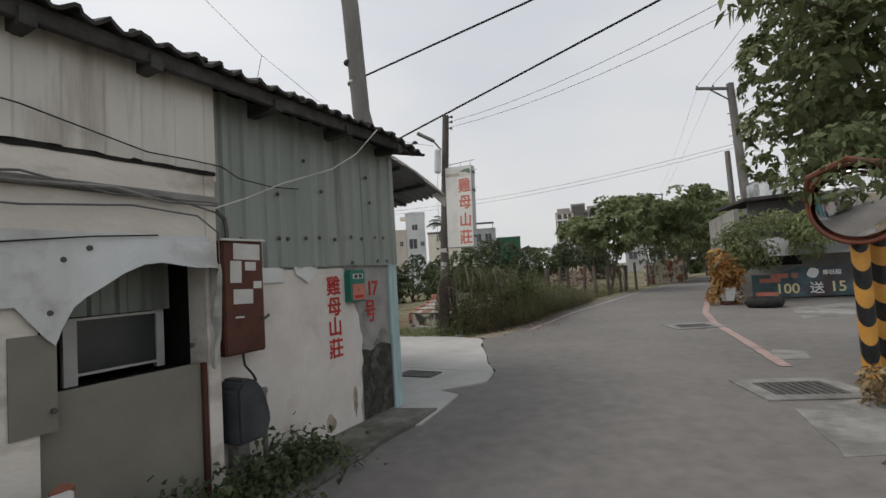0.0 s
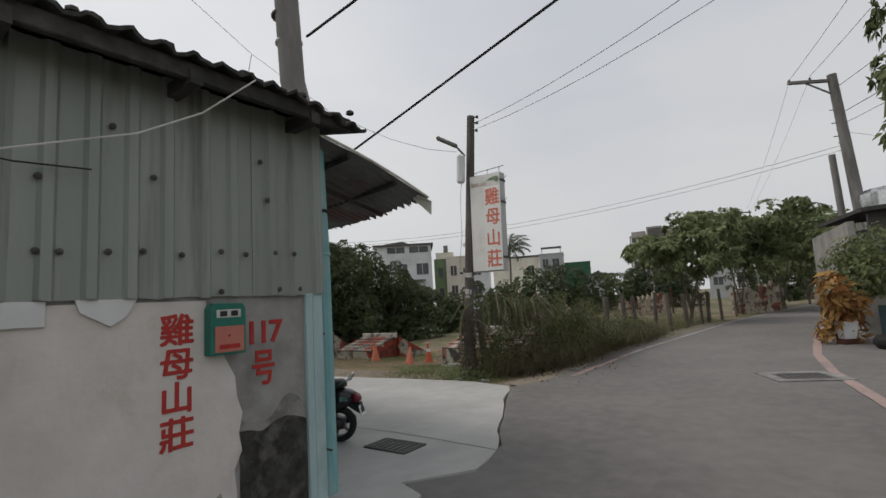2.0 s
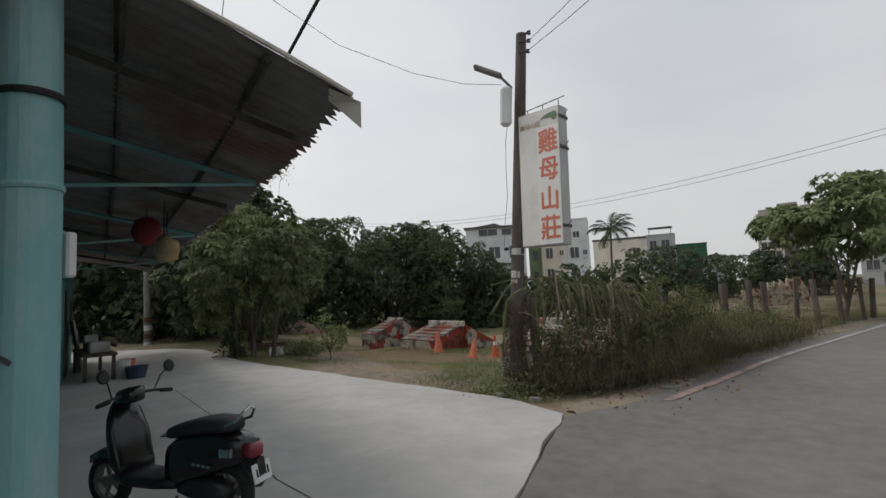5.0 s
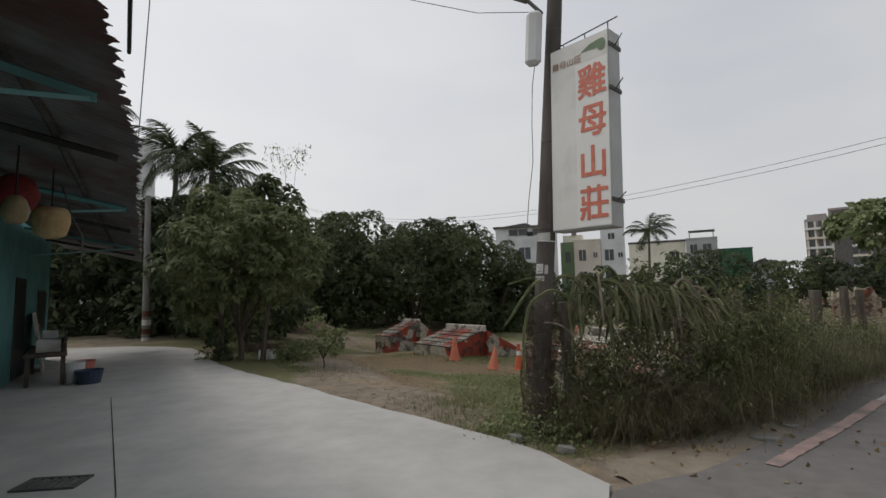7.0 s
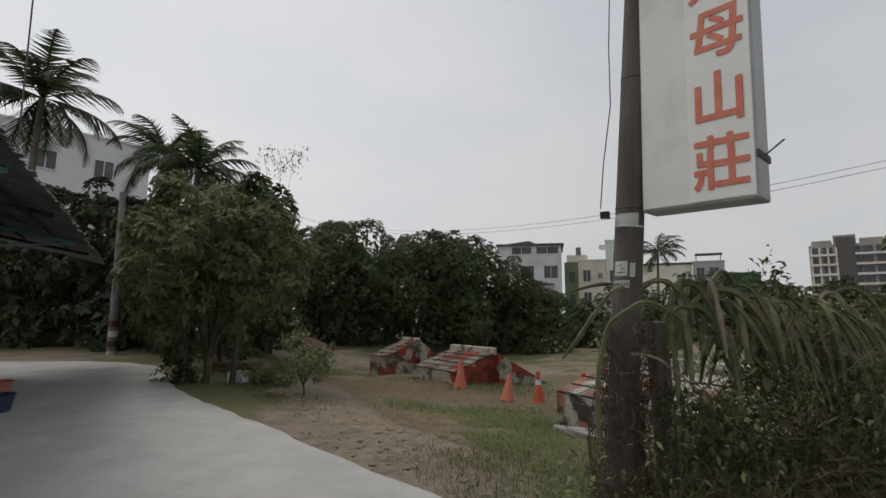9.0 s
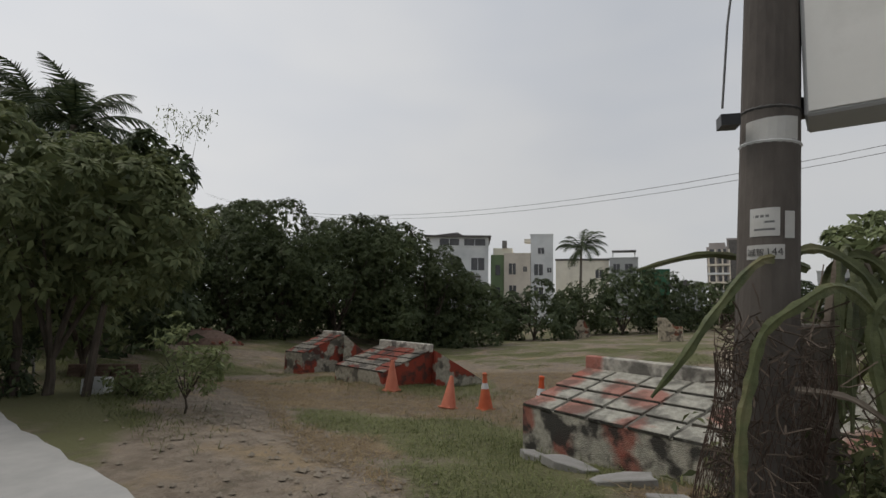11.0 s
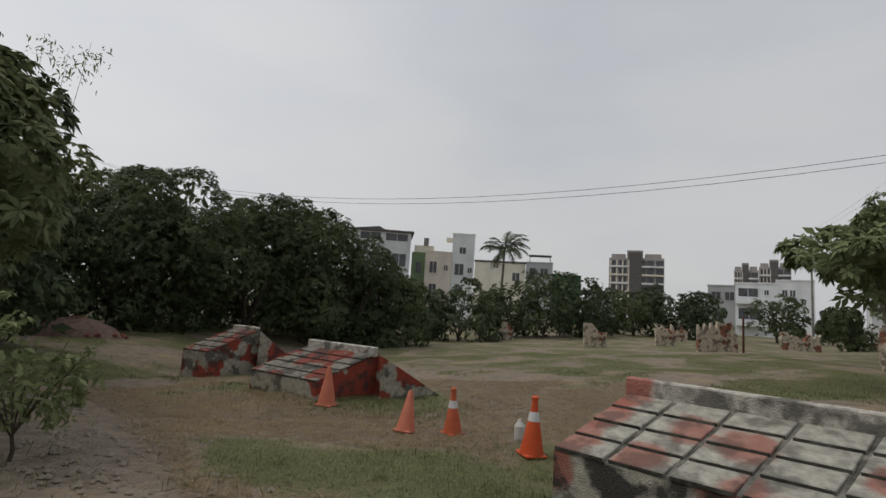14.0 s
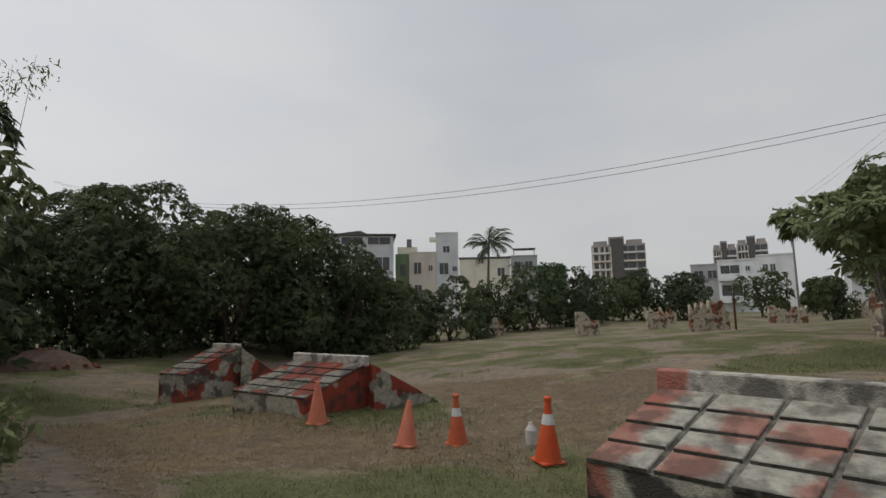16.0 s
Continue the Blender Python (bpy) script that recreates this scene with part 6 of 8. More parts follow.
# umbrella-leaved trees along the road
for k, (x, y, h, r, low, lean) in enumerate([(7.9, 23.0, 5.0, 2.2, 1.35, 0.3), (12.2, 28.6, 5.7, 2.2, 2.0, 0.3), (15.4, 30.8, 6.5, 2.9, 1.8, 0), (19.5, 36.0, 6.8, 3.2, 1.5, 0)]):
    tree(x, y, h, r, low, BROAD, "umbrella-leaved tree with slender forked trunks behind the fence", 110 + k, 16000, 0.2, 30, trunk=PALEBARK, forks=5, trunk_r=0.07, aspect=0.42, flat=0.42, forkz=0.5, group="trees along the road fence", lean=lean, droop=0.25, upright=0.4)
tree(17.5, 26.0, 5.2, 2.6, 0.5, MANGO2, "leafy tree behind the roadside stall", 116, 7000, 0.26, 26)
tree(22.0, 33.0, 6.0, 3.0, 0.5, MANGO2, "leafy tree behind the roadside stall", 117, 6000, 0.3, 26)
# the broad tree hanging over the mirror
tree(5.65, 6.0, 5.4, 1.5, 1.75, MANGO2, "leafy tree overhanging a traffic mirror", 120, 30000, 0.1, 40, trunk_r=0.10, aspect=0.5)
rng = np.random.default_rng(7)
bough = thing("hanging_bough", pose(4.95, 5.2, 3.95), "drooping leafy bough over the road", "branch")
bm = bm_new()
tube(bm, [(1.1, 1.2, 0.1), (0.2, 0.5, 0.45), (-0.9, -0.1, 0.35), (-1.8, -0.5, 0.12)], [0.04, 0.03, 0.018, 0.006], 6)
part("twig", bm, BARK, bough)
tt = rng.uniform(0, 1, 520)
base = np.stack([1.1 - 2.9 * tt, 1.2 - 1.7 * tt, 0.3 + 0.25 * np.sin(tt * 3)], 1) + rng.normal(size=(520, 3)) * np.array([0.16, 0.16, 0.1])
v, f = leaves(base, 0.19, 0.3, 1.0, rng)
soup("leaves", v, f, MANGO2, bough)


def palm(x, y, h, r, label, seed, fronds=18, trunk_r=0.14):
    rnd = random.Random(seed)
    t = thing("palm_tree", pose(x, y, ground_z(x, y)), label, "palm tree")
    bm = bm_new()
    tube(bm, [(0, 0, -0.1), (0.1, 0, h * 0.5), (0.25, 0.05, h)], [trunk_r * 1.3, trunk_r, trunk_r * 0.75], 9)
    part("trunk", bm, PALEBARK, t)
    for k in range(fronds):
        a = k * 2.4 + rnd.uniform(-0.2, 0.2)
        e = rnd.uniform(-0.25, 1.1)
        vs, fs = [], []
        n = 30
        L = r * rnd.uniform(0.9, 1.15)
        e = -0.55 + 1.95 * rnd.random()
        p = Vector((0.25, 0.05, h))
        fw = Vector((math.cos(a), math.sin(a), 0))
        bend = 1.25 + 0.5 * rnd.random()
        for i in range(1, n + 1):
            s = i / n
            el = e - bend * s * s
            step = (fw * math.cos(el) + Vector((0, 0, math.sin(el)))) * (L / n)
            q = p + step
            b = len(vs)
            ww = Vector((-math.sin(a), math.cos(a), 0)) * 0.02 * r * (1.1 - s)
            vs += [p - ww, p + ww, q + ww * 0.9, q - ww * 0.9]
            fs += [(b, b + 1, b + 2), (b, b + 2, b + 3)]
            if s > 0.12:
                for sd in (-1, 1):
                    ll = r * 0.36 * math.sin(math.pi * min(1, s * 0.85 + 0.15)) + 0.08
                    out = Vector((-math.sin(a) * sd, math.cos(a) * sd, 0))
                    tip = q + out * ll * 0.62 + step.normalized() * ll * 0.6 - Vector((0, 0, ll * rnd.uniform(0.25, 0.6)))
                    w = step * 0.5
                    b = len(vs)
                    vs += [q - w, q + w, tip]
                    fs.append((b, b + 1, b + 2))
            p = q
        soup("frond", vs, fs, PALMLEAF, t)
    return t


palm(-20.9, 22.9, 8.6, 2.7, "tall coconut palm behind the yard", 1, 26)
palm(-21.8, 18.2, 9.6, 3.2, "tall coconut palm beside a white building", 2, 24)
palm(-15.8, 20.6, 6.7, 2.4, "coconut palm rising out of mango trees", 4, 26)
palm(0.6, 63.5, 8.6, 3.1, "coconut palm before the houses", 3, 22)
bm = bm_new()
bamboo = thing("bamboo", pose(-15.7, 24.3, 0), "thin bamboo stems with sparse leaves above the trees", "bamboo")
rng = np.random.default_rng(3)
cs = []
for dx, dy, hh in ((0, 0, 9.1), (0.7, 0.2, 8.7), (1.5, 0.1, 8.9)):
    tube(bm, [(dx * 0.4, dy, 0), (dx * 0.6, dy, 4.5), (dx, dy, hh)], [0.016, 0.012, 0.004], 5)
    for k in range(60):
        cs.append((dx + rng.normal() * 0.28, dy + rng.normal() * 0.2, hh - 0.15 - abs(rng.normal()) * 0.6))
part("stem", bm, PALEBARK, bamboo)
v, f = leaves(np.array(cs), 0.2, 0.26, 0.5, rng)
soup("leaves", v, f, MANGO2, bamboo)

# ---- fence with weeds ----
FENCE = [(0.1, 11.32), (1.2, 11.95), (1.95, 13.0), (2.79, 14.63), (3.98, 16.47), (4.88, 18.1), (5.8, 19.4), (8.02, 22.4), (11.0, 26.5), (14.3, 31.0), (19.5, 38.0)]


def along(path, d):
    for a, b in zip(path, path[1:]):
        s = math.hypot(b[0] - a[0], b[1] - a[1])
        if d <= s:
            return a[0] + (b[0] - a[0]) * d / s, a[1] + (b[1] - a[1]) * d / s
        d -= s
    return path[-1]


fence = thing("fence", pose(0, 0, 0), "old post fence with rusty chain link", "fence")
rnd = random.Random(9)
dists = [0.15, 1.4, 2.6, 3.9, 5.2, 6.5, 7.6, 9.4, 10.8, 12.4, 14.2, 15.0, 16.9, 19.3, 21.8, 24.2, 27, 30]
for k, d in enumerate(dists):
    x, y = along(FENCE, d)
    z = ground_z(x, y)
    h = rnd.uniform(1.25, 1.45) if d > 2 else 1.3
    bm = bm_new()
    w = rnd.uniform(0.045, 0.062)
    tl = 0.14 if 13 < d < 16 else 0.05
    prism(bm, [(-w, -w), (w, -w), (w, w), (-w, w)], -0.2, h, Matrix.Translation((x, y, z)) @ pose(0, 0, 0, rnd.uniform(-tl, tl) * 57, rnd.uniform(-tl, tl) * 57, rnd.uniform(0, 40)))
    bmesh.ops.bevel(bm, geom=bm.edges[:], offset=0.008, segments=1, affect="EDGES")
    part("post", bm, WOODPOST, fence)
vs, fs = [], []


def thin(a, b, r):
    a, b = Vector(a), Vector(b)
    d = (b - a).normalized()
    p = d.cross(Vector((0.3, 0.5, 0.81))).normalized() * r
    q = d.cross(p)
    k = len(vs)
    for o in (a, b):
        for s in (p, (-p + q * 1.7) * 0.5, (-p - q * 1.7) * 0.5):
            vs.append(tuple(o + s))
    for i in range(3):
        fs.append((k + i, k + (i + 1) % 3, k + 3 + (i + 1) % 3, k + 3 + i))


H, PIT = 1.15, 0.07
for s in range(0, int(15 / PIT)):
    d = s * PIT
    for sg in (1, -1):
        d0, d1 = (d, d + H * 0.6) if sg > 0 else (d + H * 0.6, d)
        prev = None
        for kk in range(5):
            f_ = kk / 4
            x, y = along(FENCE, d0 + (d1 - d0) * f_)
            p = (x, y, ground_z(x, y) + 0.06 + H * f_)
            if prev:
                thin(prev, p, 0.0022)
            prev = p
soup("chain_link", vs, fs, RUSTWIRE, fence, "stuff")
# chain link wrapped round the sign pole
vs, fs = [], []
wob = random.Random(4)
for k in range(48):
    for sg in (1, -1):
        prev = None
        for j in range(13):
            a = k * math.tau / 48 + sg * j * 0.1 + wob.uniform(-0.03, 0.03)
            zz = 0.3 + j * 0.08 + wob.uniform(-0.01, 0.01)
            p = (-0.1 + 0.071 * zz + (0.165 + 0.03 * math.sin(zz * 7 + a)) * math.cos(a), 11.22 + (0.165 + 0.03 * math.sin(zz * 7 + a)) * math.sin(a), 0.1 + zz)
            if prev:
                thin(prev, p, 0.0012)
            prev = p
soup("chain_link", vs, fs, RUSTWIRE, fence, "stuff")


def blades(points, heights, width, rng, lean=0.5, rise=1.0):
    """Curved grass blades of two quads' length, three joints each."""
    n = len(points)
    p = np.asarray(points, float)
    h = np.asarray(heights, float)[:, None]
    a = rng.uniform(0, math.tau, n)
    out = np.stack([np.cos(a), np.sin(a), np.zeros(n)], 1)
    sidev = np.stack([-np.sin(a), np.cos(a), np.zeros(n)], 1)
    ln = rng.uniform(0.1, lean, n)[:, None]
    up = np.array([0, 0, 1.0])
    w = np.asarray(width)
    w = (w if w.ndim else np.full(n, float(w)))[:, None]
    mid = p + up * h * 0.62 * rise + out * h * ln * 0.35
    tip = p + up * h * rise * (1 - 0.35 * np.minimum(ln, 2.4)) + out * h * ln
    v = np.stack([p - sidev * w, p + sidev * w, mid + sidev * w * 0.75, mid - sidev * w * 0.75, tip], 1).reshape(-1, 3)
    k = np.arange(n)[:, None] * 5
    quads = np.concatenate([k + np.array([[0, 1, 2, 3]]), k + np.array([[3, 2, 4, 4]])], 0)
    return v, quads


def blade_soup(name, pts, hs, width, rng, material, lean=0.5, rise=1.0):
    v, q = blades(pts, hs, width, rng, lean, rise)
    n = len(pts)
    me = bpy.data.meshes.new(name)
    faces = [tuple(r) for r in q[:n].tolist()] + [tuple(r[:3]) for r in q[n:].tolist()]
    me.from_pydata(v.tolist(), [], faces)
    me.materials.append(material)
    return new(name, me)


rng = np.random.default_rng(21)
pts, hs = [], []
for k in range(38000):
    d = abs(rng.normal()) * 4.2 if k % 3 else rng.uniform(0.2, 9)
    d = min(d, 13)
    x, y = along(FENCE, d)
    off = rng.normal() * 0.26
    x, y = x - 0.2 * off + rng.normal() * 0.16 + 0.1, y + off * 0.8
    if d < 1.9 and rng.random() < 0.42:
        continue
    env = 0.62 if d < 1.7 else (1.05 if d < 3 else max(0.4, 1.05 - (d - 3) * 0.1))
    env *= 0.8 * (1 + 0.75 * noise.noise((x * 1.9, y * 1.9, 2)))
    low = rng.random() * 0.75 * env
    pts.append((x, y, ground_z(x, y) - 0.02 + low))
    hs.append(max(0.15, env * (0.3 + 0.85 * rng.random()) - low * 0.7))
tagged(blade_soup("weed_hedge", pts, hs, rng.uniform(0.0013, 0.003, len(pts)), rng, WEEDS, 1.9), "tall tangled weeds smothering the fence", "weeds", kind="stuff")
sel = rng.choice(len(pts), 20000)
dry = [(pts[i][0] + rng.normal() * 0.12, pts[i][1] + rng.normal() * 0.12, pts[i][2] * 0.9) for i in sel]
tagged(blade_soup("dry_stalks", dry, rng.uniform(0.12, 0.5, len(dry)), 0.0015, rng, DRYWEED, 2.2), "dry brown stalks among the weeds", "weeds", kind="stuff")
lp = []
for k in range(38000):
    d = min(abs(rng.normal()) * 4.0, 11)
    x, y = along(FENCE, d)
    x, y = x + rng.normal() * 0.2 + 0.06, y + rng.normal() * 0.22
    top = (1.25 if d < 2 else max(0.4, 1.25 - (d - 2) * 0.13)) * (1 + 0.7 * noise.noise((x * 1.7, y * 1.7, 8)))
    if d < 0.9:
        top *= 0.75
    z = top * (0.12 + 0.88 * rng.random() ** 0.7)
    if noise.noise((x * 3.1, y * 3.1, z * 3.1)) < -0.12:
        continue
    lp.append((x, y, ground_z(x, y) + z))
v, f = leaves(np.array(lp), 0.055, 0.38, 0.3, rng)
tagged(soup("creeper", v, f, WEEDS), "small-leaved creeper over the fence and pole foot", "creeper", kind="stuff")
lp = [(-0.1 + rng.normal() * 0.28, 11.15 + rng.normal() * 0.22, 0.1 + abs(rng.normal()) * 0.16) for _ in range(1800)]
v, f = leaves(np.array(lp), 0.05, 0.55, 0.1, rng)
tagged(soup("creeper", v, f, BROAD), "green creeper at the foot of the sign pole", "creeper", kind="stuff")

cactus = thing("climbing_cactus", pose(0.35, 11.45, 1.35), "night-blooming cactus with long drooping flat stems over the fence", "cactus")


def stem(pts, w, k, material=None):
    bm = bm_new()
    pts = [Vector(p) for p in pts]
    dense = []
    for i in range(len(pts) - 1):
        p0, p1, p2, p3 = pts[max(0, i - 1)], pts[i], pts[i + 1], pts[min(len(pts) - 1, i + 2)]
        for s in range(5):
            u = s / 5
            dense.append(0.5 * ((2 * p1) + (p2 - p0) * u + (2 * p0 - 5 * p1 + 4 * p2 - p3) * u * u + (3 * p1 - p0 - 3 * p2 + p3) * u ** 3))
    dense.append(pts[-1])
    rr = [w * (0.84 + 0.16 * math.sin(i * 1.9 + k)) * min(1, 0.35 + (len(dense) - 1 - i) * 0.16) for i in range(len(dense))]
    # three wavy ribs, flatter across than deep
    rings = []
    for i, p in enumerate(dense):
        d = (dense[min(i + 1, len(dense) - 1)] - dense[max(i - 1, 0)]).normalized()
        a = d.cross(Vector((0.2, 1, 0.1))).normalized()
        b = d.cross(a)
        tw = 0.3 * math.sin(i * 0.25 + k)
        rings.append([bm.verts.new(p + (a * math.cos(g + tw) + b * math.sin(g + tw)) * rr[i] * 0.64 * f) for g, f in ((0, 1), (1.0, 0.22), (2.1, 0.6), (3.14, 1), (4.2, 0.22), (5.2, 0.3))])
    for r0, r1 in zip(rings, rings[1:]):
        for q in range(6):
            bm.faces.new((r0[q], r0[(q + 1) % 6], r1[(q + 1) % 6], r1[q]))
    bm.faces.new(list(reversed(rings[0])))
    bm.faces.new(rings[-1])
    return part("stem", bm, material or CACTUS, cactus)


rnd = random.Random(31)
DRYSTEM = mat("dry_cactus_stem", (0.17, 0.135, 0.105), (0.28, 0.235, 0.19), 9, 0.9, 0.3)
stem([(-0.2, -0.2, 0.3), (-0.38, -0.33, 0.32), (-0.53, -0.35, 0.15), (-0.63, -0.35, 0.0), (-0.73, -0.35, -0.13)], 0.027, 0)
stem([(-0.02, -0.25, 0.12), (-0.2, -0.4, 0.23), (-0.34, -0.45, 0.17), (-0.43, -0.45, 0.09), (-0.47, -0.45, -0.05), (-0.5, -0.45, -0.19), (-0.51, -0.45, -0.41), (-0.5, -0.44, -0.62)], 0.031, 1)
stem([(-0.24, 0.02, 0.32), (-0.36, -0.02, 0.36), (-0.52, -0.1, 0.36), (-0.74, -0.15, 0.3)], 0.024, 2)
stem([(-0.25, -0.1, 0.33), (-0.16, -0.1, 0.38), (-0.07, -0.1, 0.36), (0.02, -0.12, 0.26), (0.06, -0.12, 0.1)], 0.034, 3)
stem([(0.05, -0.2, 0.2), (-0.04, -0.3, 0.2), (-0.08, -0.3, 0.12), (-0.08, -0.3, -0.02), (-0.06, -0.3, -0.2), (-0.07, -0.3, -0.4)], 0.03, 4)
stem([(-0.32, -0.35, -0.08), (-0.2, -0.36, -0.09), (-0.11, -0.35, -0.14), (0.05, -0.35, -0.28)], 0.018, 5, DRYSTEM)
for k in range(95):
    d = rnd.uniform(0.25, 1.9)
    x, y = along(FENCE, d)
    x, y = x - 0.35, y - 11.45
    a = rnd.uniform(-2.6, 0.5) if k % 3 else rnd.uniform(0, math.tau)
    L = rnd.uniform(0.3, 0.6)
    dx, dy = math.cos(a), math.sin(a) * 0.75
    z0 = rnd.uniform(-0.12, 0.2) - 0.06 * d
    rise = rnd.uniform(0.1, 0.28)
    x -= dx * L * 0.3
    y -= dy * L * 0.3
    stem([(x, y, z0), (x + dx * L * 0.3, y + dy * L * 0.3, z0 + rise), (x + dx * L * 0.62, y + dy * L * 0.62, z0 + rise * 0.9), (x + dx * L * 0.88, y + dy * L * 0.88, z0 + rise * 0.2 - 0.08), (x + dx * L, y + dy * L, z0 - rnd.uniform(0.05, 0.4))], rnd.uniform(0.026, 0.046), k, DRYSTEM if k % 9 == 0 else None)


def tangle(count, place, reach, r0, r1, seed):
    """Short curved dry roots and twigs, crossing each other."""
    g = random.Random(seed)
    out = bm_new()
    for _ in range(count):
        p = Vector(place(g))
        d = Vector((g.gauss(0, 1), g.gauss(0, 0.7), g.gauss(0, 1))).normalized() * g.uniform(0.4, 1) * reach
        bend = Vector((g.gauss(0, 1), g.gauss(0, 1), g.gauss(0, 1))) * reach * 0.22
        tube(out, [p, p + d * 0.35 + bend, p + d * 0.7 + bend * 0.6, p + d], g.uniform(r0, r1), 3, False)
    return out


def round_pole(g):
    z = g.uniform(-1.15, 0.14)
    a, r = g.uniform(0, math.tau), 0.1 + 0.05 * g.random() ** 2 + 0.05 * max(0, -z - 0.5)
    return (-0.44 + 0.071 * (z + 1.25) + r * math.cos(a), -0.25 + r * math.sin(a), z)


TWIG = mat("dry_twigs", (0.095, 0.07, 0.053), (0.2, 0.155, 0.12), 12, 0.95, 0, vary=0.5)
part("root_tangle", tangle(1100, round_pole, 0.11, 0.0012, 0.0035, 5), TWIG, cactus, "dry brown roots round the pole")["kind"] = "stuff"
part("root_tangle", tangle(520, lambda g: (-0.3 + g.uniform(0.0, 1.0) ** 1.2 * 1.5, -0.12 + g.gauss(0, 0.14) + 0.1 * g.random(), g.uniform(-1.2, 0.1)), 0.26, 0.001, 0.0026, 6), TWIG, cactus, "tangle of dead brown stems under the cactus")["kind"] = "stuff"

# bare tracks across the field, and the bare verge
def track_strip(name, path, half, material, label, lift=0.012, seed=3, step=0.22):
    r = random.Random(seed)
    total = sum(math.hypot(b[0] - a[0], b[1] - a[1]) for a, b in zip(path, path[1:]))
    n = int(total / step)
    bm = bm_new()
    prev = None
    for i in range(n + 1):
        x, y = along(path, total * i / n)
        x2, y2 = along(path, min(total - 1e-4, total * i / n + 0.1))
        x1, y1 = along(path, max(0, total * i / n - 0.1))
        d = Vector((x2 - x1, y2 - y1)).normalized()
        nv = Vector((-d.y, d.x))
        hw = half * (1 + 0.45 * noise.noise((i * 0.23, seed, 0)) + r.uniform(-0.12, 0.12)) * (0.25 if i in (0, n) else 1)
        row = []
        for k in range(7):
            s = (k / 6 - 0.5) * 2
            px, py = x + nv.x * hw * s, y + nv.y * hw * s
            row.append(bm.verts.new((px, py, ground_z(px, py) + lift * (1 - s * s) - 0.004)))
        if prev:
            for k in range(6):
                bm.faces.new((prev[k], row[k], row[k + 1], prev[k + 1]))
        prev = row
    bmesh.ops.recalc_face_normals(bm, faces=bm.faces[:])
    if bm.faces[0].normal.z < 0:
        bmesh.ops.reverse_faces(bm, faces=bm.faces[:])
    return tagged(part(name, bm, material, smooth=True), label, "ground", kind="structure")


track_strip("verge", [(0.75, 10.25), (1.35, 10.95), (2.1, 12.2), (3.0, 14.2), (4.4, 16.6), (6.5, 19.8), (9.2, 23.6)], 0.42, DIRT, "dusty bare verge between fence and road", 0.03, 8)


# grass, straw and litter in the field
rng = np.random.default_rng(44)
gp, gh, sp_, sh = [], [], [], []
while len(gp) < 120000:
    x, y = rng.uniform(-14, 12), 10.2 + 24 * rng.random() ** 1.7
    d = (x - 0.7) * 0.5 + (y - 10.0) * 0.86
    e = (x - 2.4) * -0.816 + (y - 12.3) * 0.578
    if d < 0.3 or e < 0.4 or (y < 10.6 - 0.52 * x and x < 0) or (x < -9 and y < 17):
        continue
    nz = turf(x, y)
    if rng.random() < smooth01(-0.15, 0.5, nz):
        gp.append((x, y, ground_z(x, y) - 0.01))
        gh.append(rng.uniform(0.03, 0.1) * (1 + 0.7 * min(1, max(0, nz))))
    elif nz < 0.05 and rng.random() < (0.5 if off_track(x, y) > 0.7 else 0.06) and d > 1:
        sp_.append((x, y, ground_z(x, y) - 0.005))
        sh.append(rng.uniform(0.03, 0.1))
tagged(blade_soup("field_grass", gp, gh, 0.004, rng, GRASSM, 2.2, 0.48), "patchy rough grass", "grass", kind="stuff")
tagged(blade_soup("field_straw", sp_, sh, 0.0035, rng, STRAW, 3.0, 0.22), "dry straw lying on soil", "straw", kind="stuff")
gp, gh = [], []
for cx, cy, rr in ((-5.6, 20.0, 0.9), (-4.4, 19.6, 0.9), (-3.4, 19.3, 0.8), (-8.8, 23.2, 1.2), (-1.9, 16.9, 0.9), (-1.2, 15.0, 0.6), (-2.6, 19.2, 0.6), (-7.0, 14.3, 0.9), (-8.4, 15.2, 0.9), (-5.3, 13.7, 0.8), (-9.9, 16.3, 0.8), (-0.9, 11.3, 0.5), (-0.5, 12.3, 0.7), (-1.4, 12.2, 0.5), (6.8, 22.0, 1.6), (8.8, 24.0, 1.6)):
    for k in range(900):
        x, y = cx + rng.normal() * rr * 0.75, cy + rng.normal() * rr * 0.6
        if (x - 0.7) * 0.5 + (y - 10.0) * 0.86 < 0.15:
            continue
        gp.append((x, y, ground_z(x, y) - 0.01))
        gh.append(0.03 + 0.15 * rng.random() ** 2)
for k in range(420):
    cx, cy = rng.uniform(-11, 6), 12 + 14 * rng.random() ** 1.3
    if turf(cx, cy) < -0.05 or (cx - 0.7) * 0.5 + (cy - 10.0) * 0.86 < 0.8 or (cx - 2.4) * -0.816 + (cy - 12.3) * 0.578 < 0.8 or off_track(cx, cy) < 0.6:
        continue
    size = rng.uniform(0.07, 0.22)
    for q in range(int(500 * size)):
        x, y = cx + rng.normal() * size, cy + rng.normal() * size
        gp.append((x, y, ground_z(x, y) - 0.01))
        gh.append(0.03 + 0.13 * rng.random())
tagged(blade_soup("grass_tufts", gp, gh, 0.0035, rng, GRASSM, 2.0, 0.8), "longer grass tufts round the ruins", "grass", kind="stuff")
mp_, mh = [], []
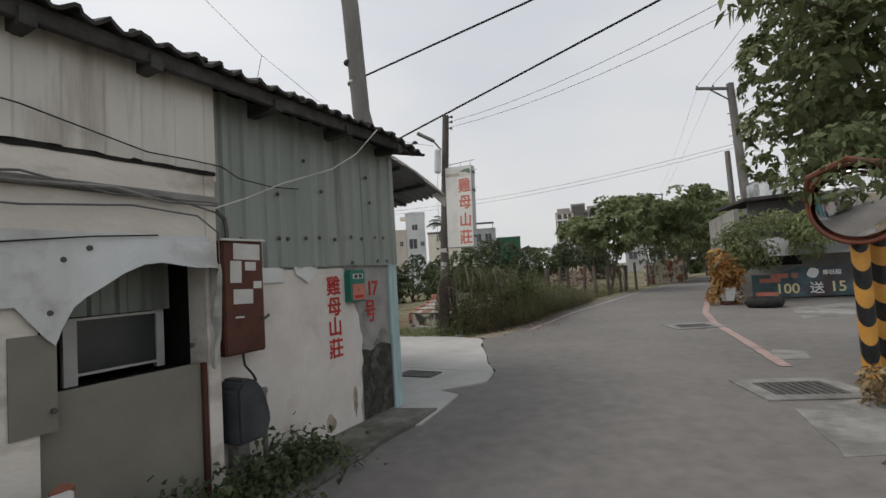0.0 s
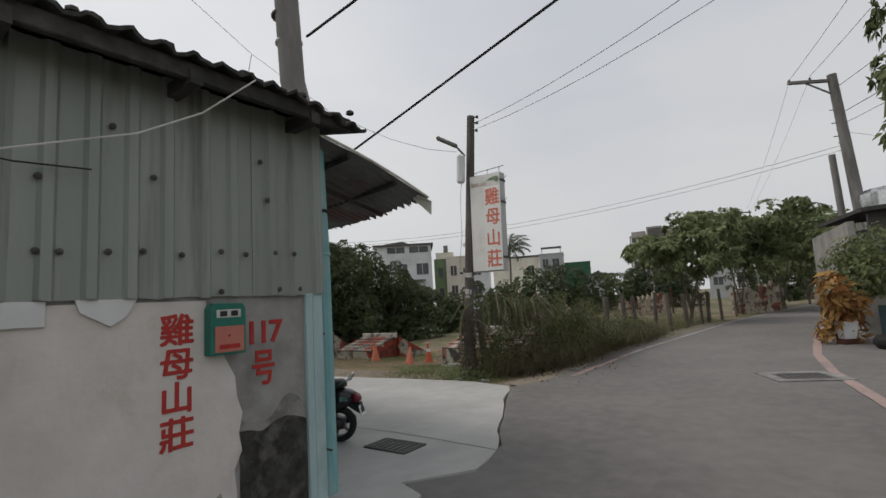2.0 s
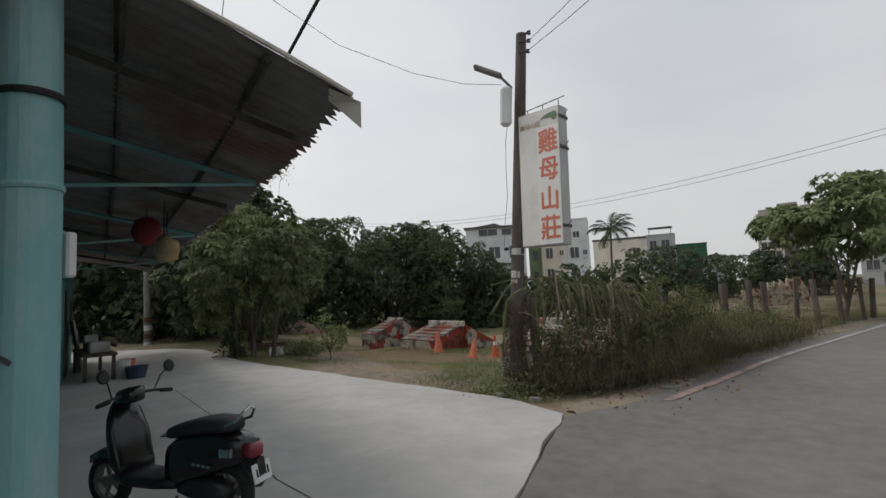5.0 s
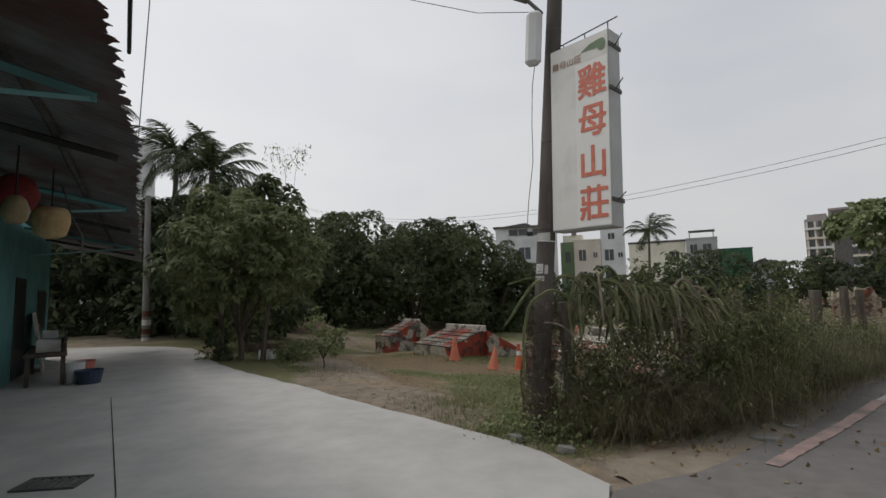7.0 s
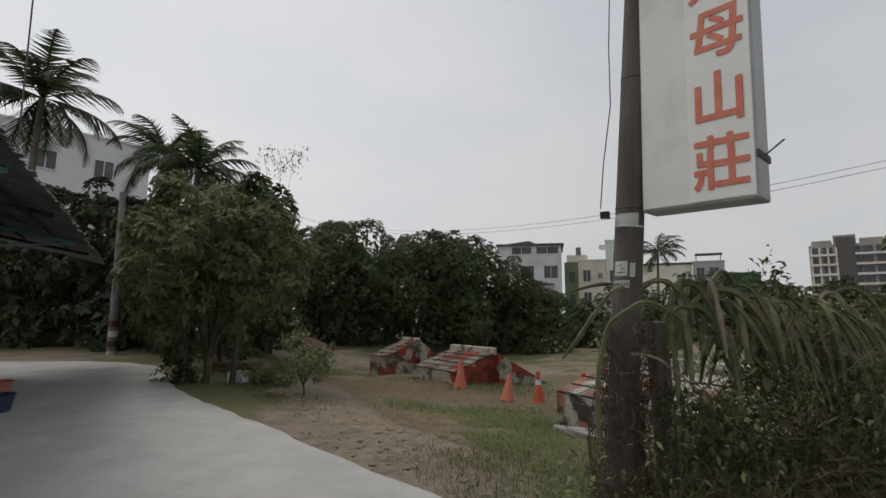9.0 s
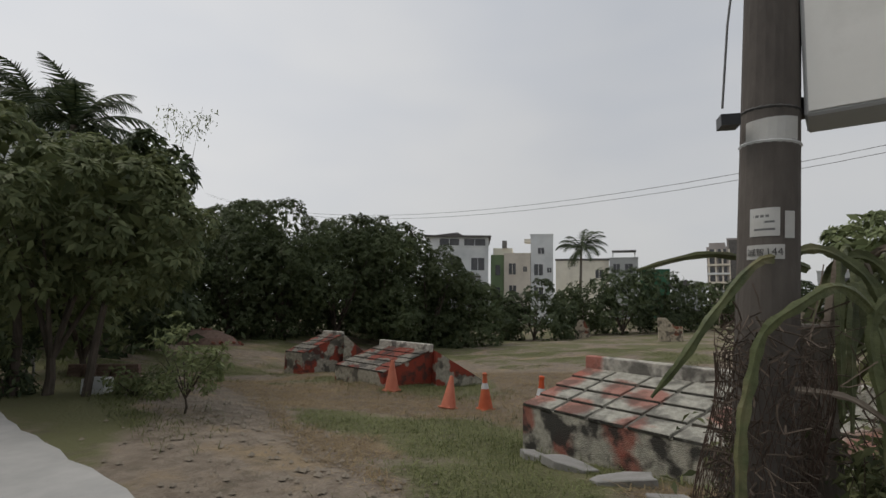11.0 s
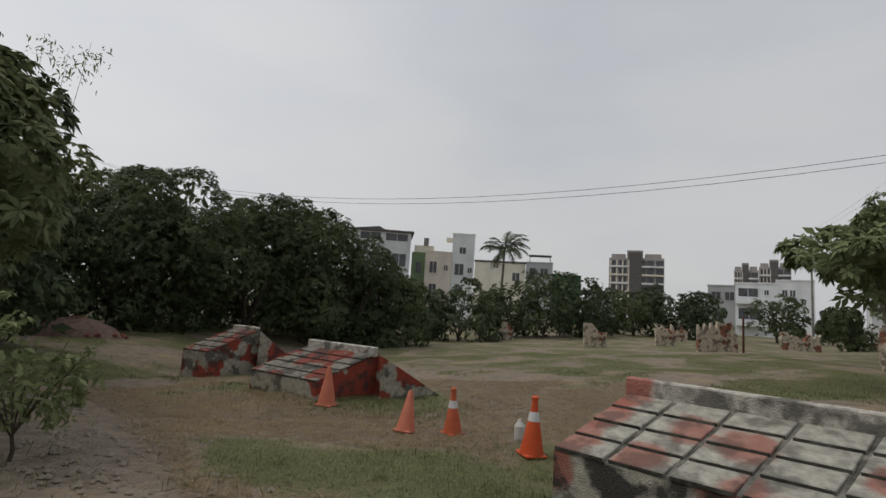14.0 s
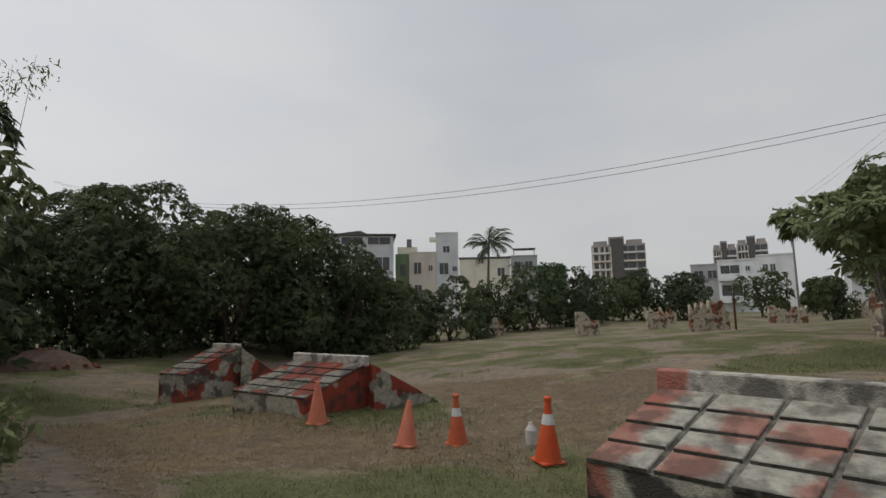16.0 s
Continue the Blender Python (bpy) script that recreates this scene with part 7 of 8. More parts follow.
while len(mp_) < 40000:
    x, y = rng.uniform(-8, 3), rng.uniform(12.4, 24)
    if (x - 2.4) * -0.816 + (y - 12.3) * 0.578 < 0.5 or (x - 0.7) * 0.5 + (y - 10.0) * 0.86 < 1.2:
        continue
    if turf(x, y) > 0.0 + 0.3 * noise.noise((x * 2.2, y * 2.2, 5)) or off_track(x, y) < 0.5 and y < 17.5:
        continue
    mp_.append((x, y, ground_z(x, y) + 0.005))
    mh.append(rng.uniform(0.06, 0.2))
tagged(blade_soup("mown_hay", mp_, mh, 0.0035, rng, STRAW, 3.2, 0.25), "loose dry mown grass lying on soil", "straw", kind="stuff")
cl = []
for k in range(4200):
    x, y = along(TRACKS[k % 3], rng.uniform(0, 8))
    cl.append((x + rng.normal() * 0.6, y + rng.normal() * 0.5))
v = []
fcs = []
for x, y in cl:
    s = 0.006 + 0.026 * rng.random() ** 4
    z = ground_z(x, y) + 0.012
    b = len(v)
    v += [(x - s, y - s * 0.8, z), (x + s, y - s, z), (x + s * 0.9, y + s, z), (x - s, y + s * 0.7, z), (x, y, z + s * 1.1)]
    fcs += [(b, b + 1, b + 4), (b + 1, b + 2, b + 4), (b + 2, b + 3, b + 4), (b + 3, b, b + 4)]
tagged(soup("pebbles", v, fcs, DIRT), "small stones and clods on the bare soil", "stones", kind="stuff")
lp = [(x, y, ground_z(x, y) + 0.01) for x, y in zip(rng.uniform(-0.2, 1, 900) * 0 + rng.normal(1.6, 0.9, 900), rng.normal(12.0, 0.9, 900)) if (x - 2.4) * -0.816 + (y - 12.3) * 0.578 > -0.75 and (x - 0.7) * 0.5 + (y - 10.0) * 0.86 > 0.1]
v, f = leaves(np.array(lp), 0.07, 0.5, 0.0, rng)
tagged(soup("leaf_litter", v, f, STRAW), "dead leaves on the verge", "leaves", kind="stuff")
for k, (x, y, s) in enumerate(((1.9, 11.65, 0.14), (-1.0, 14.6, 0.2), (-0.62, 14.2, 0.27), (-0.2, 13.8, 0.3), (2.2, 12.2, 0.08), (-0.25, 10.95, 0.12), (0.25, 10.75, 0.1), (0.1, 13.3, 0.24))):
    bm = bm_new()
    r = random.Random(k)
    prism(bm, [(s * r.uniform(0.6, 1.15) * math.cos(a), s * r.uniform(0.35, 0.8) * math.sin(a)) for a in [q * math.tau / 8 + r.uniform(-0.25, 0.25) for q in range(8)]], -0.05, 0.035)
    bmesh.ops.bevel(bm, geom=bm.edges[:], offset=0.008, segments=1, affect="EDGES")
    ob = tagged(part("concrete_chunk", bm, CEMENT if 0 < k < 4 or k == 7 else OLDCON), "broken flat piece of concrete on the ground", "rubble", "broken concrete pieces")
    ob.matrix_basis = pose(x, y, ground_z(x, y) + 0.02, r.uniform(-8, 8), r.uniform(-8, 8), r.uniform(-50, 10))
heap = thing("rubble_heap", pose(-13.9, 25.0, ground_z(-13.9, 25.0) - 0.05), "low heap of broken red bricks and soil", "rubble")
r = random.Random(77)
bm = bm_new()
rings = [[bm.verts.new((R * math.cos(a) * 1.6 * r.uniform(0.85, 1.1), R * math.sin(a) * r.uniform(0.85, 1.1), z)) for a in [q * math.tau / 14 for q in range(14)]] for R, z in ((1.0, 0.0), (0.75, 0.3), (0.4, 0.52), (0.1, 0.6))]
for r0, r1 in zip(rings, rings[1:]):
    for q in range(14):
        bm.faces.new((r0[q], r0[(q + 1) % 14], r1[(q + 1) % 14], r1[q]))
bm.faces.new(rings[-1])
part("soil", bm, BRICKSOIL, heap)
for k in range(60):
    bm = bm_new()
    a, R = r.uniform(0, math.tau), r.uniform(0.1, 1.0)
    box(bm, (-0.1, -0.05, -0.03), (0.1, 0.05, 0.03), pose(1.6 * R * math.cos(a), R * math.sin(a), 0.62 * (1 - R) + 0.03, r.uniform(-40, 40), r.uniform(-40, 40), r.uniform(0, 180)), bevel=0.006)
    part("brick", bm, BRICK, heap)
# foot of the house wall
lp = []
for k in range(3200):
    s = rng.uniform(-3.3, -1.3)
    p = HX @ Vector((s, -0.12 - abs(rng.normal()) * 0.22 - (0.25 if s < -2.0 else 0) * rng.random(), 0))
    lp.append((p.x, p.y, 0.24 + abs(rng.normal()) * (0.11 if s < -1.4 else 0.05)))
v, f = leaves(np.array(lp), 0.055, 0.6, 0.1, rng)
tagged(soup("wall_weeds", v, f, MANGO), "low weeds at the foot of the wall", "weeds", kind="stuff")
bm = bm_new()
roof_sheet(bm, -0.22, 0.22, -0.3, 0.3, 0, 0, 0.07, 0.02)
ob = tagged(part("loose_sheet", bm, mat("pale_sheet", (0.36, 0.34, 0.29), (0.44, 0.42, 0.36), 4, 0.8, 0.15)), "loose pale corrugated sheet lying by the wall", "sheet")
ob.matrix_basis = HX @ pose(-1.48, -0.3, 0.275, 0, -5, 86)
mod = ob.modifiers.new("thick", "SOLIDIFY")
mod.thickness = 0.006

# ---- ruined camouflage walls in the field ----
def ruin(x, y, w, h, seed, label, n=5, thick=0.25, turn=0.0):
    r = random.Random(seed)
    z = ground_z(x, y)
    if y > 35:
        w, h, n = w * 0.8, h * 0.9, max(3, n - 1)
    bm = bm_new()
    top = [(-w / 2 + w * k / n, h * r.uniform(0.6, 1.0)) for k in range(n + 1)]
    outline = [(-w / 2, -0.3), (w / 2, -0.3)]
    for k in range(n, -1, -1):
        xx, zz = top[k]
        outline.append((xx, zz))
        if k and r.random() < 0.6:
            outline.append((xx - w / n * 0.15, zz * r.uniform(0.55, 0.9)))
    prism(bm, outline, -thick / 2, thick / 2, pose(0, 0, 0, 90))
    bmesh.ops.triangulate(bm, faces=[f for f in bm.faces if len(f.verts) > 4])
    ob = tagged(part("ruined_wall", bm, CAMOF), label, "ruin", "ruined walls in the field")
    ob.matrix_basis = pose(x, y, z, 0, 0, turn)


ruin(0.35, 46.4, 1.25, 1.55, 1, "broken camouflage painted wall stub in grass", 4)
ruin(5.0, 39.6, 1.6, 1.5, 2, "stepped broken wall painted in camouflage", 4)
ruin(10.0, 36.0, 2.3, 1.65, 5, "broken camouflage wall with a standing post", 7)
ruin(9.4, 41.0, 1.4, 1.5, 4, "broken camouflage painted wall stub in grass", 3)
ruin(20.5, 46.5, 3.2, 1.5, 6, "long broken camouflage painted wall", 8)
ruin(13.6, 50.0, 2.0, 1.5, 8, "broken camouflage painted wall stub in grass", 5)
ruin(27.0, 47.5, 2.8, 1.4, 9, "row of camouflage painted fence stubs", 12)
ruin(13.2, 29.0, 2.8, 1.55, 13, "long camouflage wall behind the road fence", 3, 0.2, 20)
ruin(16.2, 34.0, 6.0, 1.7, 14, "long camouflage wall behind the road fence", 5, 0.2, 50)
bm = bm_new()
tube(bm, [(0, 0, -0.2), (0, 0, 1.75)], 0.05, 6)
ob = tagged(part("iron_post", bm, RUST), "rusty iron post beside a ruined wall", "post")
ob.matrix_basis = pose(11.2, 35.9, ground_z(11.2, 35.9))

# ---- houses beyond the field ----
def building(pl, pr, ztop, depth, wall, label, windows=(), roof=None, zbase=-2.0, extra=()):
    """A house with a front from pl to pr; windows (x from left, z, width, height)."""
    a, b = Vector((*pl, 0)), Vector((*pr, 0))
    w = (b - a).length
    ux = (b - a).normalized()
    uy = Vector((-ux.y, ux.x, 0))
    m = Matrix(((ux.x, uy.x, 0, a.x), (ux.y, uy.y, 0, a.y), (0, 0, 1, zbase), (0, 0, 0, 1)))
    t = thing("building", m, label, "building", "houses beyond the field")
    h = ztop - zbase
    bm = bm_new()
    box(bm, (0, 0, 0), (w, depth, h))
    part("wall", bm, wall, t)
    bm = bm_new()
    if roof == "eave":
        box(bm, (-0.3, -0.45, h), (w + 0.35, depth, h + 0.22))
        prism(bm, [(0.2, h + 0.22), (w * 0.5, h + 0.75), (w * 0.62, h + 0.22)], -3.0, -0.5, pose(0, 0, 0, 90))
    else:
        box(bm, (-0.06, -0.06, h - 0.02), (w + 0.06, 0.12, h + 0.18))
        box(bm, (w - 0.12, 0.12, h - 0.02), (w + 0.06, depth, h + 0.18))
        box(bm, (-0.06, 0.12, h - 0.02), (0.12, depth, h + 0.18))
    part("roof", bm, ROOFDARK if roof == "eave" else wall, t)
    for x, z, ww, hh in windows:
        z -= zbase
        bm = bm_new()
        for lo, hi in (((x - 0.08, z - 0.08), (x + ww + 0.08, z)), ((x - 0.08, z + hh), (x + ww + 0.08, z + hh + 0.1)), ((x - 0.08, z), (x, z + hh)), ((x + ww, z), (x + ww + 0.08, z + hh)), ((x + ww / 2 - 0.03, z), (x + ww / 2 + 0.03, z + hh))):
            box(bm, (lo[0], -0.09, lo[1]), (hi[0], 0.0, hi[1]))
        wn = part("window", bm, wall, t)
        bm = bm_new()
        box(bm, (x, -0.03, z), (x + ww, -0.006, z + hh))
        part("pane", bm, WINDARK, wn)
    for lo, hi, mt_, nm in extra:
        bm = bm_new()
        box(bm, (lo[0], lo[1], lo[2] - zbase), (hi[0], hi[1], hi[2] - zbase))
        part(nm, bm, mt_, t)
    return t


building((-19.6, 73.3), (-11.1, 74.9), 10.75, 9, WALLW, "pale blue-white house with dark roof windows",
         [(1.9, 9.6, 2.7, 0.95), (5.3, 9.6, 2.9, 0.95), (3.3, 6.2, 1.6, 1.7), (6.3, 6.2, 1.8, 1.7), (2.0, 2.8, 1.6, 1.7), (4.6, 2.6, 1.4, 1.6), (7.3, 2.7, 0.9, 1.6)], "eave", extra=(((3.9, -2.2, 5.1), (7.6, 0, 5.35), ROOFDARK, "porch_roof"), ((4.0, -2.1, -1.0), (7.5, 0, 5.1), WALLGREY, "porch")))
building((-5.8, 80.4), (-2.6, 80.5), 11.75, 8, WALLW, "tall narrow grey-white house", [(1.05, 9.0, 0.9, 0.9), (0.5, 5.9, 1.25, 1.6), (2.35, 6.3, 0.6, 0.7), (0.5, 2.6, 1.25, 1.6)], extra=(((-1.0, 2.0, 11.0), (0.0, 4, 11.5), WALLCREAM, "parapet"),))
building((-9.6, 80.0), (-5.82, 80.2), 8.95, 8, WALLB, "beige house with a green side wall", [(0.7, 6.0, 1.0, 1.6), (2.75, 6.4, 0.55, 0.75), (0.75, 2.8, 1.0, 1.6)], extra=(((-2.0, 0.5, -2), (0.0, 8, 8.9), WALLGREEN, "side_wall"), ((-1.9, 3, 8.9), (1.0, 6, 10.2), WALLCREAM, "stair_head"), ((-0.5, 2.5, 10.2), (0.2, 3.1, 11.3), GREYPOLE, "water_tank"), ((-1.3, 0.38, 5.9), (-0.6, 0.5, 7.4), WINDARK, "side_pane"), ((-1.3, 0.38, 2.6), (-0.6, 0.5, 4.1), WINDARK, "side_pane")))
building((-2.6, 95.9), (6.2, 95.5), 9.4, 9, WALLCREAM, "long cream house wall behind a palm", [(6.6, 6.4, 1.2, 1.4)], extra=(((-0.1, -0.1, 9.4), (9, 0.1, 9.75), ROOFDARK, "roof_edge"),))
building((6.2, 94.4), (10.6, 93.9), 9.6, 8, WALLGREY, "grey house with roof terrace frames", [(0.6, 7.2, 1.0, 1.5), (2.4, 7.2, 1.2, 1.5)], extra=(((0.5, 0, 9.6), (0.62, 0.12, 10.9), GREYPOLE, "frame_post"), ((3.9, 0, 9.6), (4.02, 0.12, 10.9), GREYPOLE, "frame_post"), ((0.4, -0.2, 10.8), (4.2, 2.2, 10.95), ROOFDARK, "frame_roof")))
building((10.7, 93.8), (15.2, 93.2), 7.6, 6, GREENROOF, "house under dark green netting", [])
# the lean_to block is near-black: shade under its roof is painted
building((10.9, 69.8), (14.0, 69.1), 4.1, 6, WALLGREY, "low grey house with sheet roof", [(0.5, 1.4, 0.9, 1.1)], "eave", extra=(((-0.6, -2.6, 1.2), (4.2, 0, 1.4), ROOFDARK, "lean_to_roof"), ((0, -0.4, -1), (3, 0, 1.2), DARK, "lean_to")))
building((33.4, 88.4), (37.4, 86.3), 7.0, 7, WALLGREY, "pale grey house with balconies", [(0.5, 4.9, 1.2, 1.2), (2.3, 4.9, 1.2, 1.2), (0.6, 2.0, 1.4, 1.3)])
building((36.2, 85.9), (40.6, 83.5), 7.4, 7, WALLW, "white three storey house with balcony", [(0.4, 5.5, 2.4, 1.2), (0.4, 2.2, 2.6, 1.6), (3.6, 5.8, 0.5, 0.7)], extra=(((0.1, -1.1, 1.2), (3.4, 0, 1.9), WALLW, "balcony"), ((0.1, -1.1, 4.4), (3.4, 0, 4.9), WALLW, "balcony")))
building((40.6, 83.5), (44.4, 81.3), 7.9, 7, WALLW, "plain white end wall of a house", [(0.7, 5.7, 0.6, 0.9), (1.6, 5.7, 0.6, 0.9)])
building((45.5, 73.0), (54.0, 67.6), 4.9, 8, WALLW, "long low white shed", [(1.0, 2.6, 0.9, 0.8), (3.5, 2.6, 0.9, 0.8)], "eave")
building((37.0, 62.0), (44.0, 56.0), 3.6, 6, WALLW, "low white shed behind trees", [(2.0, 1.6, 1.2, 0.9)], "eave")
building((56.0, 62.0), (66.0, 52.0), 8.5, 8, WALLW, "white row house with square windows", [(1.0, 5.5, 1.4, 1.3), (4.0, 5.5, 1.4, 1.3), (7.0, 5.5, 1.4, 1.3), (1.0, 2.2, 1.4, 1.3), (4.0, 2.2, 1.4, 1.3)])
building((-41, 22), (-37, 33.5), 14.5, 9, WALLW, "tall white building behind palms", [(2.0, 11.5, 1.2, 1.3), (5.0, 11.5, 1.2, 1.3), (8.5, 11.5, 1.2, 1.3), (2.0, 8.3, 1.2, 1.3), (5.0, 8.3, 1.2, 1.3), (8.5, 8.3, 1.2, 1.3), (5, 5.2, 1.2, 1.3), (8.5, 5.2, 1.2, 1.3)])


def tower(pl, pr, ztop, depth, label, floors, bays):
    """A distant apartment tower: floor bands, window bays and a stepped roof."""
    a, b = Vector((*pl, 0)), Vector((*pr, 0))
    w = (b - a).length
    ux = (b - a).normalized()
    uy = Vector((-ux.y, ux.x, 0))
    m = Matrix(((ux.x, uy.x, 0, a.x), (ux.y, uy.y, 0, a.y), (0, 0, 1, -4), (0, 0, 0, 1)))
    t = thing("apartment_tower", m, label, "apartment tower", "far apartment towers")
    h = ztop + 4
    bm = bm_new()
    box(bm, (0, 0, 0), (w, depth, h))
    part("wall", bm, WALLTOWER, t)
    fh = 3.2
    rnd = random.Random(int(w * 10))
    for k in range(floors):
        z = h - 0.6 - (k + 1) * fh
        for j in range(bays):
            x0 = w * (j + 0.12) / bays
            ww = w / bays * (0.78 if j not in (bays // 2,) else 0.9)
            bm = bm_new()
            box(bm, (x0, -0.25, z + 0.9), (x0 + ww, 0.0, z + 2.9))
            part("window", bm, WINDARK, t)
        if k % 1 == 0:
            for x0, x1 in ((0.0, w * 0.36), (w * 0.6, w)):
                bm = bm_new()
                box(bm, (x0, -1.0, z + 0.1), (x1, 0.0, z + 0.75))
                part("balcony", bm, WALLB if k % 2 else WALLW, t)
    bm = bm_new()
    box(bm, (w * 0.36, -0.6, 0), (w * 0.6, 0, h + 2.2))
    part("core", bm, ROOFDARK, t)
    bm = bm_new()
    for x0, x1, zz in ((0.04, 0.3, 1.5), (0.33, 0.62, 3.0), (0.66, 0.95, 1.6)):
        box(bm, (w * x0, 0.5, h), (w * x1, depth * 0.6, h + zz))
    part("roof_frame", bm, WALLTOWER, t)
    bm = bm_new()
    for k in range(4):
        box(bm, (w * (0.02 + 0.11 * k), -0.7, 0), (w * (0.045 + 0.11 * k), 0, h - 1))
    part("pilaster", bm, WALLB, t)


tower((48.6, 203.3), (67.3, 197.4), 24.0, 14, "distant brown apartment tower with pale balconies", 8, 6)
tower((101.4, 215.4), (108.9, 211.6), 23.0, 12, "distant twin apartment tower", 7, 3)
tower((109.9, 213.1), (119.0, 207.8), 24.6, 12, "distant twin apartment tower", 7, 4)

# ---- roadside stall, mirror and utility pole ----
stall = thing("roadside_stall", Matrix(((0.93, 0.36, 0, 9.5), (-0.36, 0.93, 0, 15.0), (0, 0, 1, 0.2), (0, 0, 0, 1))), "low roadside stall under a dark sheet roof", "stall")
bm = bm_new()
box(bm, (-0.2, 0.6, 0), (7.0, 0.75, 1.9))
box(bm, (-0.2, 0.75, 0), (-0.05, 6, 2.9))
part("wall", bm, mat("stall_boards", (0.28, 0.27, 0.25), (0.38, 0.365, 0.34), 2.5, 0.85, 0.15, (0.16, 0.15, 0.14), 1.5, 0.6), stall)
# thin near-black panel on the solid wall paints the shaded opening
bm = bm_new()
box(bm, (-0.1, 0.585, 1.0), (1.5, 0.598, 1.4))
part("opening", bm, DARK, stall)
bm = bm_new()
prism(bm, [(-0.1, 1.30), (0.0, 1.34), (0.9, 1.88), (0.8, 1.88)], 0.0, 7.0, Matrix(((0, 0, 1, 0), (1, 0, 0, -0.35), (0, 1, 0, 0), (0, 0, 0, 1))))
part("canopy", bm, WALLGREY, stall, "grey-green sloping canopy")
bm = bm_new()
box(bm, (0.1, 0.2, 3.05), (7.0, 6, 3.15), pose(0, 0, 0, 2, -2))
part("roof", bm, ROOFMAT, stall)
bm = bm_new()
box(bm, (0.2, 0.6, 2.35), (7.0, 0.75, 3.05))
part("fascia", bm, ROOFDARK, stall)
bm = bm_new()
box(bm, (-0.3, 0.5, 2.2), (2.6, 0.6, 2.27))
box(bm, (0.9, 0.45, 2.34), (1.5, 0.6, 2.6))
part("shelf", bm, GREYPOLE, stall)
banner = thing("banner", stall.matrix_basis.copy(), "printed dark advertising banner tied along the stall front", "banner")
bm = bm_new()
prism(bm, [(0.0, 0.03), (3.4, 0.06), (5.0, 0.08), (5.0, 0.98), (2.5, 0.93), (1.2, 0.92), (0.6, 0.72), (0.0, 0.75)], -0.006, 0.006, pose(0, 0, 0, 90))
part("sheet", bm, BANNER, banner)
for txt, x, z, s, mt_ in (("100", 0.95, 0.30, 0.42, CREAMTXT), ("送", 1.65, 0.30, 0.36, PALETXT), ("15", 2.2, 0.32, 0.42, CREAMTXT), ("飲", 2.95, 0.34, 0.36, PALETXT), ("年", 1.12, 0.68, 0.2, SALMON), ("即日起", 2.05, 0.74, 0.15, PALETXT)):
    letters(txt, s, pose(x, -0.010, z, 90), mt_, banner, 0.002, bold=0.006)
bm = bm_new()
prism(bm, [(1.58 + 0.15 * math.cos(a) + 0.02 * math.sin(3 * a), 0.74 + 0.15 * math.sin(a)) for a in [k * math.tau / 16 for k in range(16)]], 0, 0.002, pose(0, -0.007, 0, 90))
part("print_shape", bm, PALETXT, banner, "pale round printed shape")
bm = bm_new()
box(bm, (0.2, -0.01, 0.5), (0.75, -0.007, 0.62))
box(bm, (0.5, -0.01, 0.62), (0.95, -0.007, 0.76))
part("print_bar", bm, SALMON, banner)


def bush(x, y, z0, r, h, n, leaf, material, label, seed, category="shrub", squash=1.0):
    rng = np.random.default_rng(seed)
    t = thing("shrub", pose(x, y, z0), label, category)
    d = rng.normal(size=(n, 3))
    d /= np.linalg.norm(d, axis=1, keepdims=True)
    lob = rng.normal(size=(9, 3)) * np.array([r, r, h]) * 0.32
    pos = lob[rng.integers(0, 9, n)] + d * np.array([r, r * squash, h]) * 0.45 * rng.uniform(0.6, 1.1, n)[:, None] + np.array([0, 0, h * 0.6])
    v, f = leaves(pos, leaf, 0.42, 0.2, rng, d)
    soup("leaves", v, f, material, t)
    bm = bm_new()
    for k in range(5):
        a = k * 1.26
        tube(bm, [(0, 0, -0.05), (0.1 * r * math.cos(a), 0.1 * r * math.sin(a), h * 0.3), (0.4 * r * math.cos(a), 0.4 * r * math.sin(a), h * 0.7)], [0.02, 0.015, 0.005], 5)
    part("stem", bm, BARK, t)
    return t


bush(8.05, 13.9, 0.55, 0.5, 0.85, 700, 0.23, CROTON, "orange and yellow croton in a white pot", 5)
bush(8.7, 14.3, 1.3, 0.95, 1.0, 3200, 0.13, MANGO2, "green shrub leaning out over the road", 6)
bush(10.4, 14.0, 1.75, 1.0, 0.7, 2200, 0.15, MANGO2, "climber hanging over the stall canopy", 7)
bush(11.8, 13.6, 2.2, 1.1, 0.7, 2200, 0.15, MANGO2, "climber hanging over the stall canopy", 8)
bush(4.25, 4.95, 2.2, 0.75, 0.5, 1500, 0.12, BROAD, "leafy twigs hanging over the traffic mirror", 19)
bush(3.95, 4.35, 0.2, 0.35, 0.35, 500, 0.08, STRAW, "dry weeds at the foot of the striped post", 9)
pot = thing("plant_pot", pose(8.05, 13.85, 0.2), "square white plastic plant pot on bricks", "plant pot")
bm = bm_new()
lathe(bm, [(0.16, 0.12), (0.22, 0.46), (0.235, 0.46), (0.235, 0.5), (0.2, 0.5), (0.19, 0.44)], 4, pose(0, 0, 0, 0, 0, 45))
part("body", bm, WHITE, pot)
bm = bm_new()
box(bm, (-0.16, -0.12, 0), (0.16, 0.12, 0.12))
part("brick_foot", bm, RUST, pot)
bm = bm_new()
lathe(bm, [(0.26, 0.02), (0.38, 0.0), (0.44, 0.09), (0.44, 0.17), (0.38, 0.26), (0.27, 0.24), (0.26, 0.02)], 24, None, False)
tyre = tagged(part("tyre", bm, RUBBER, smooth=True), "old black tyre used as a planter", "tyre")
tyre.matrix_basis = pose(8.35, 12.75, 0.2)
bm = bm_new()
lathe(bm, [(0.24, 0), (0.25, 0.3), (0.27, 0.3), (0.26, 0.0)], 18, None, True)
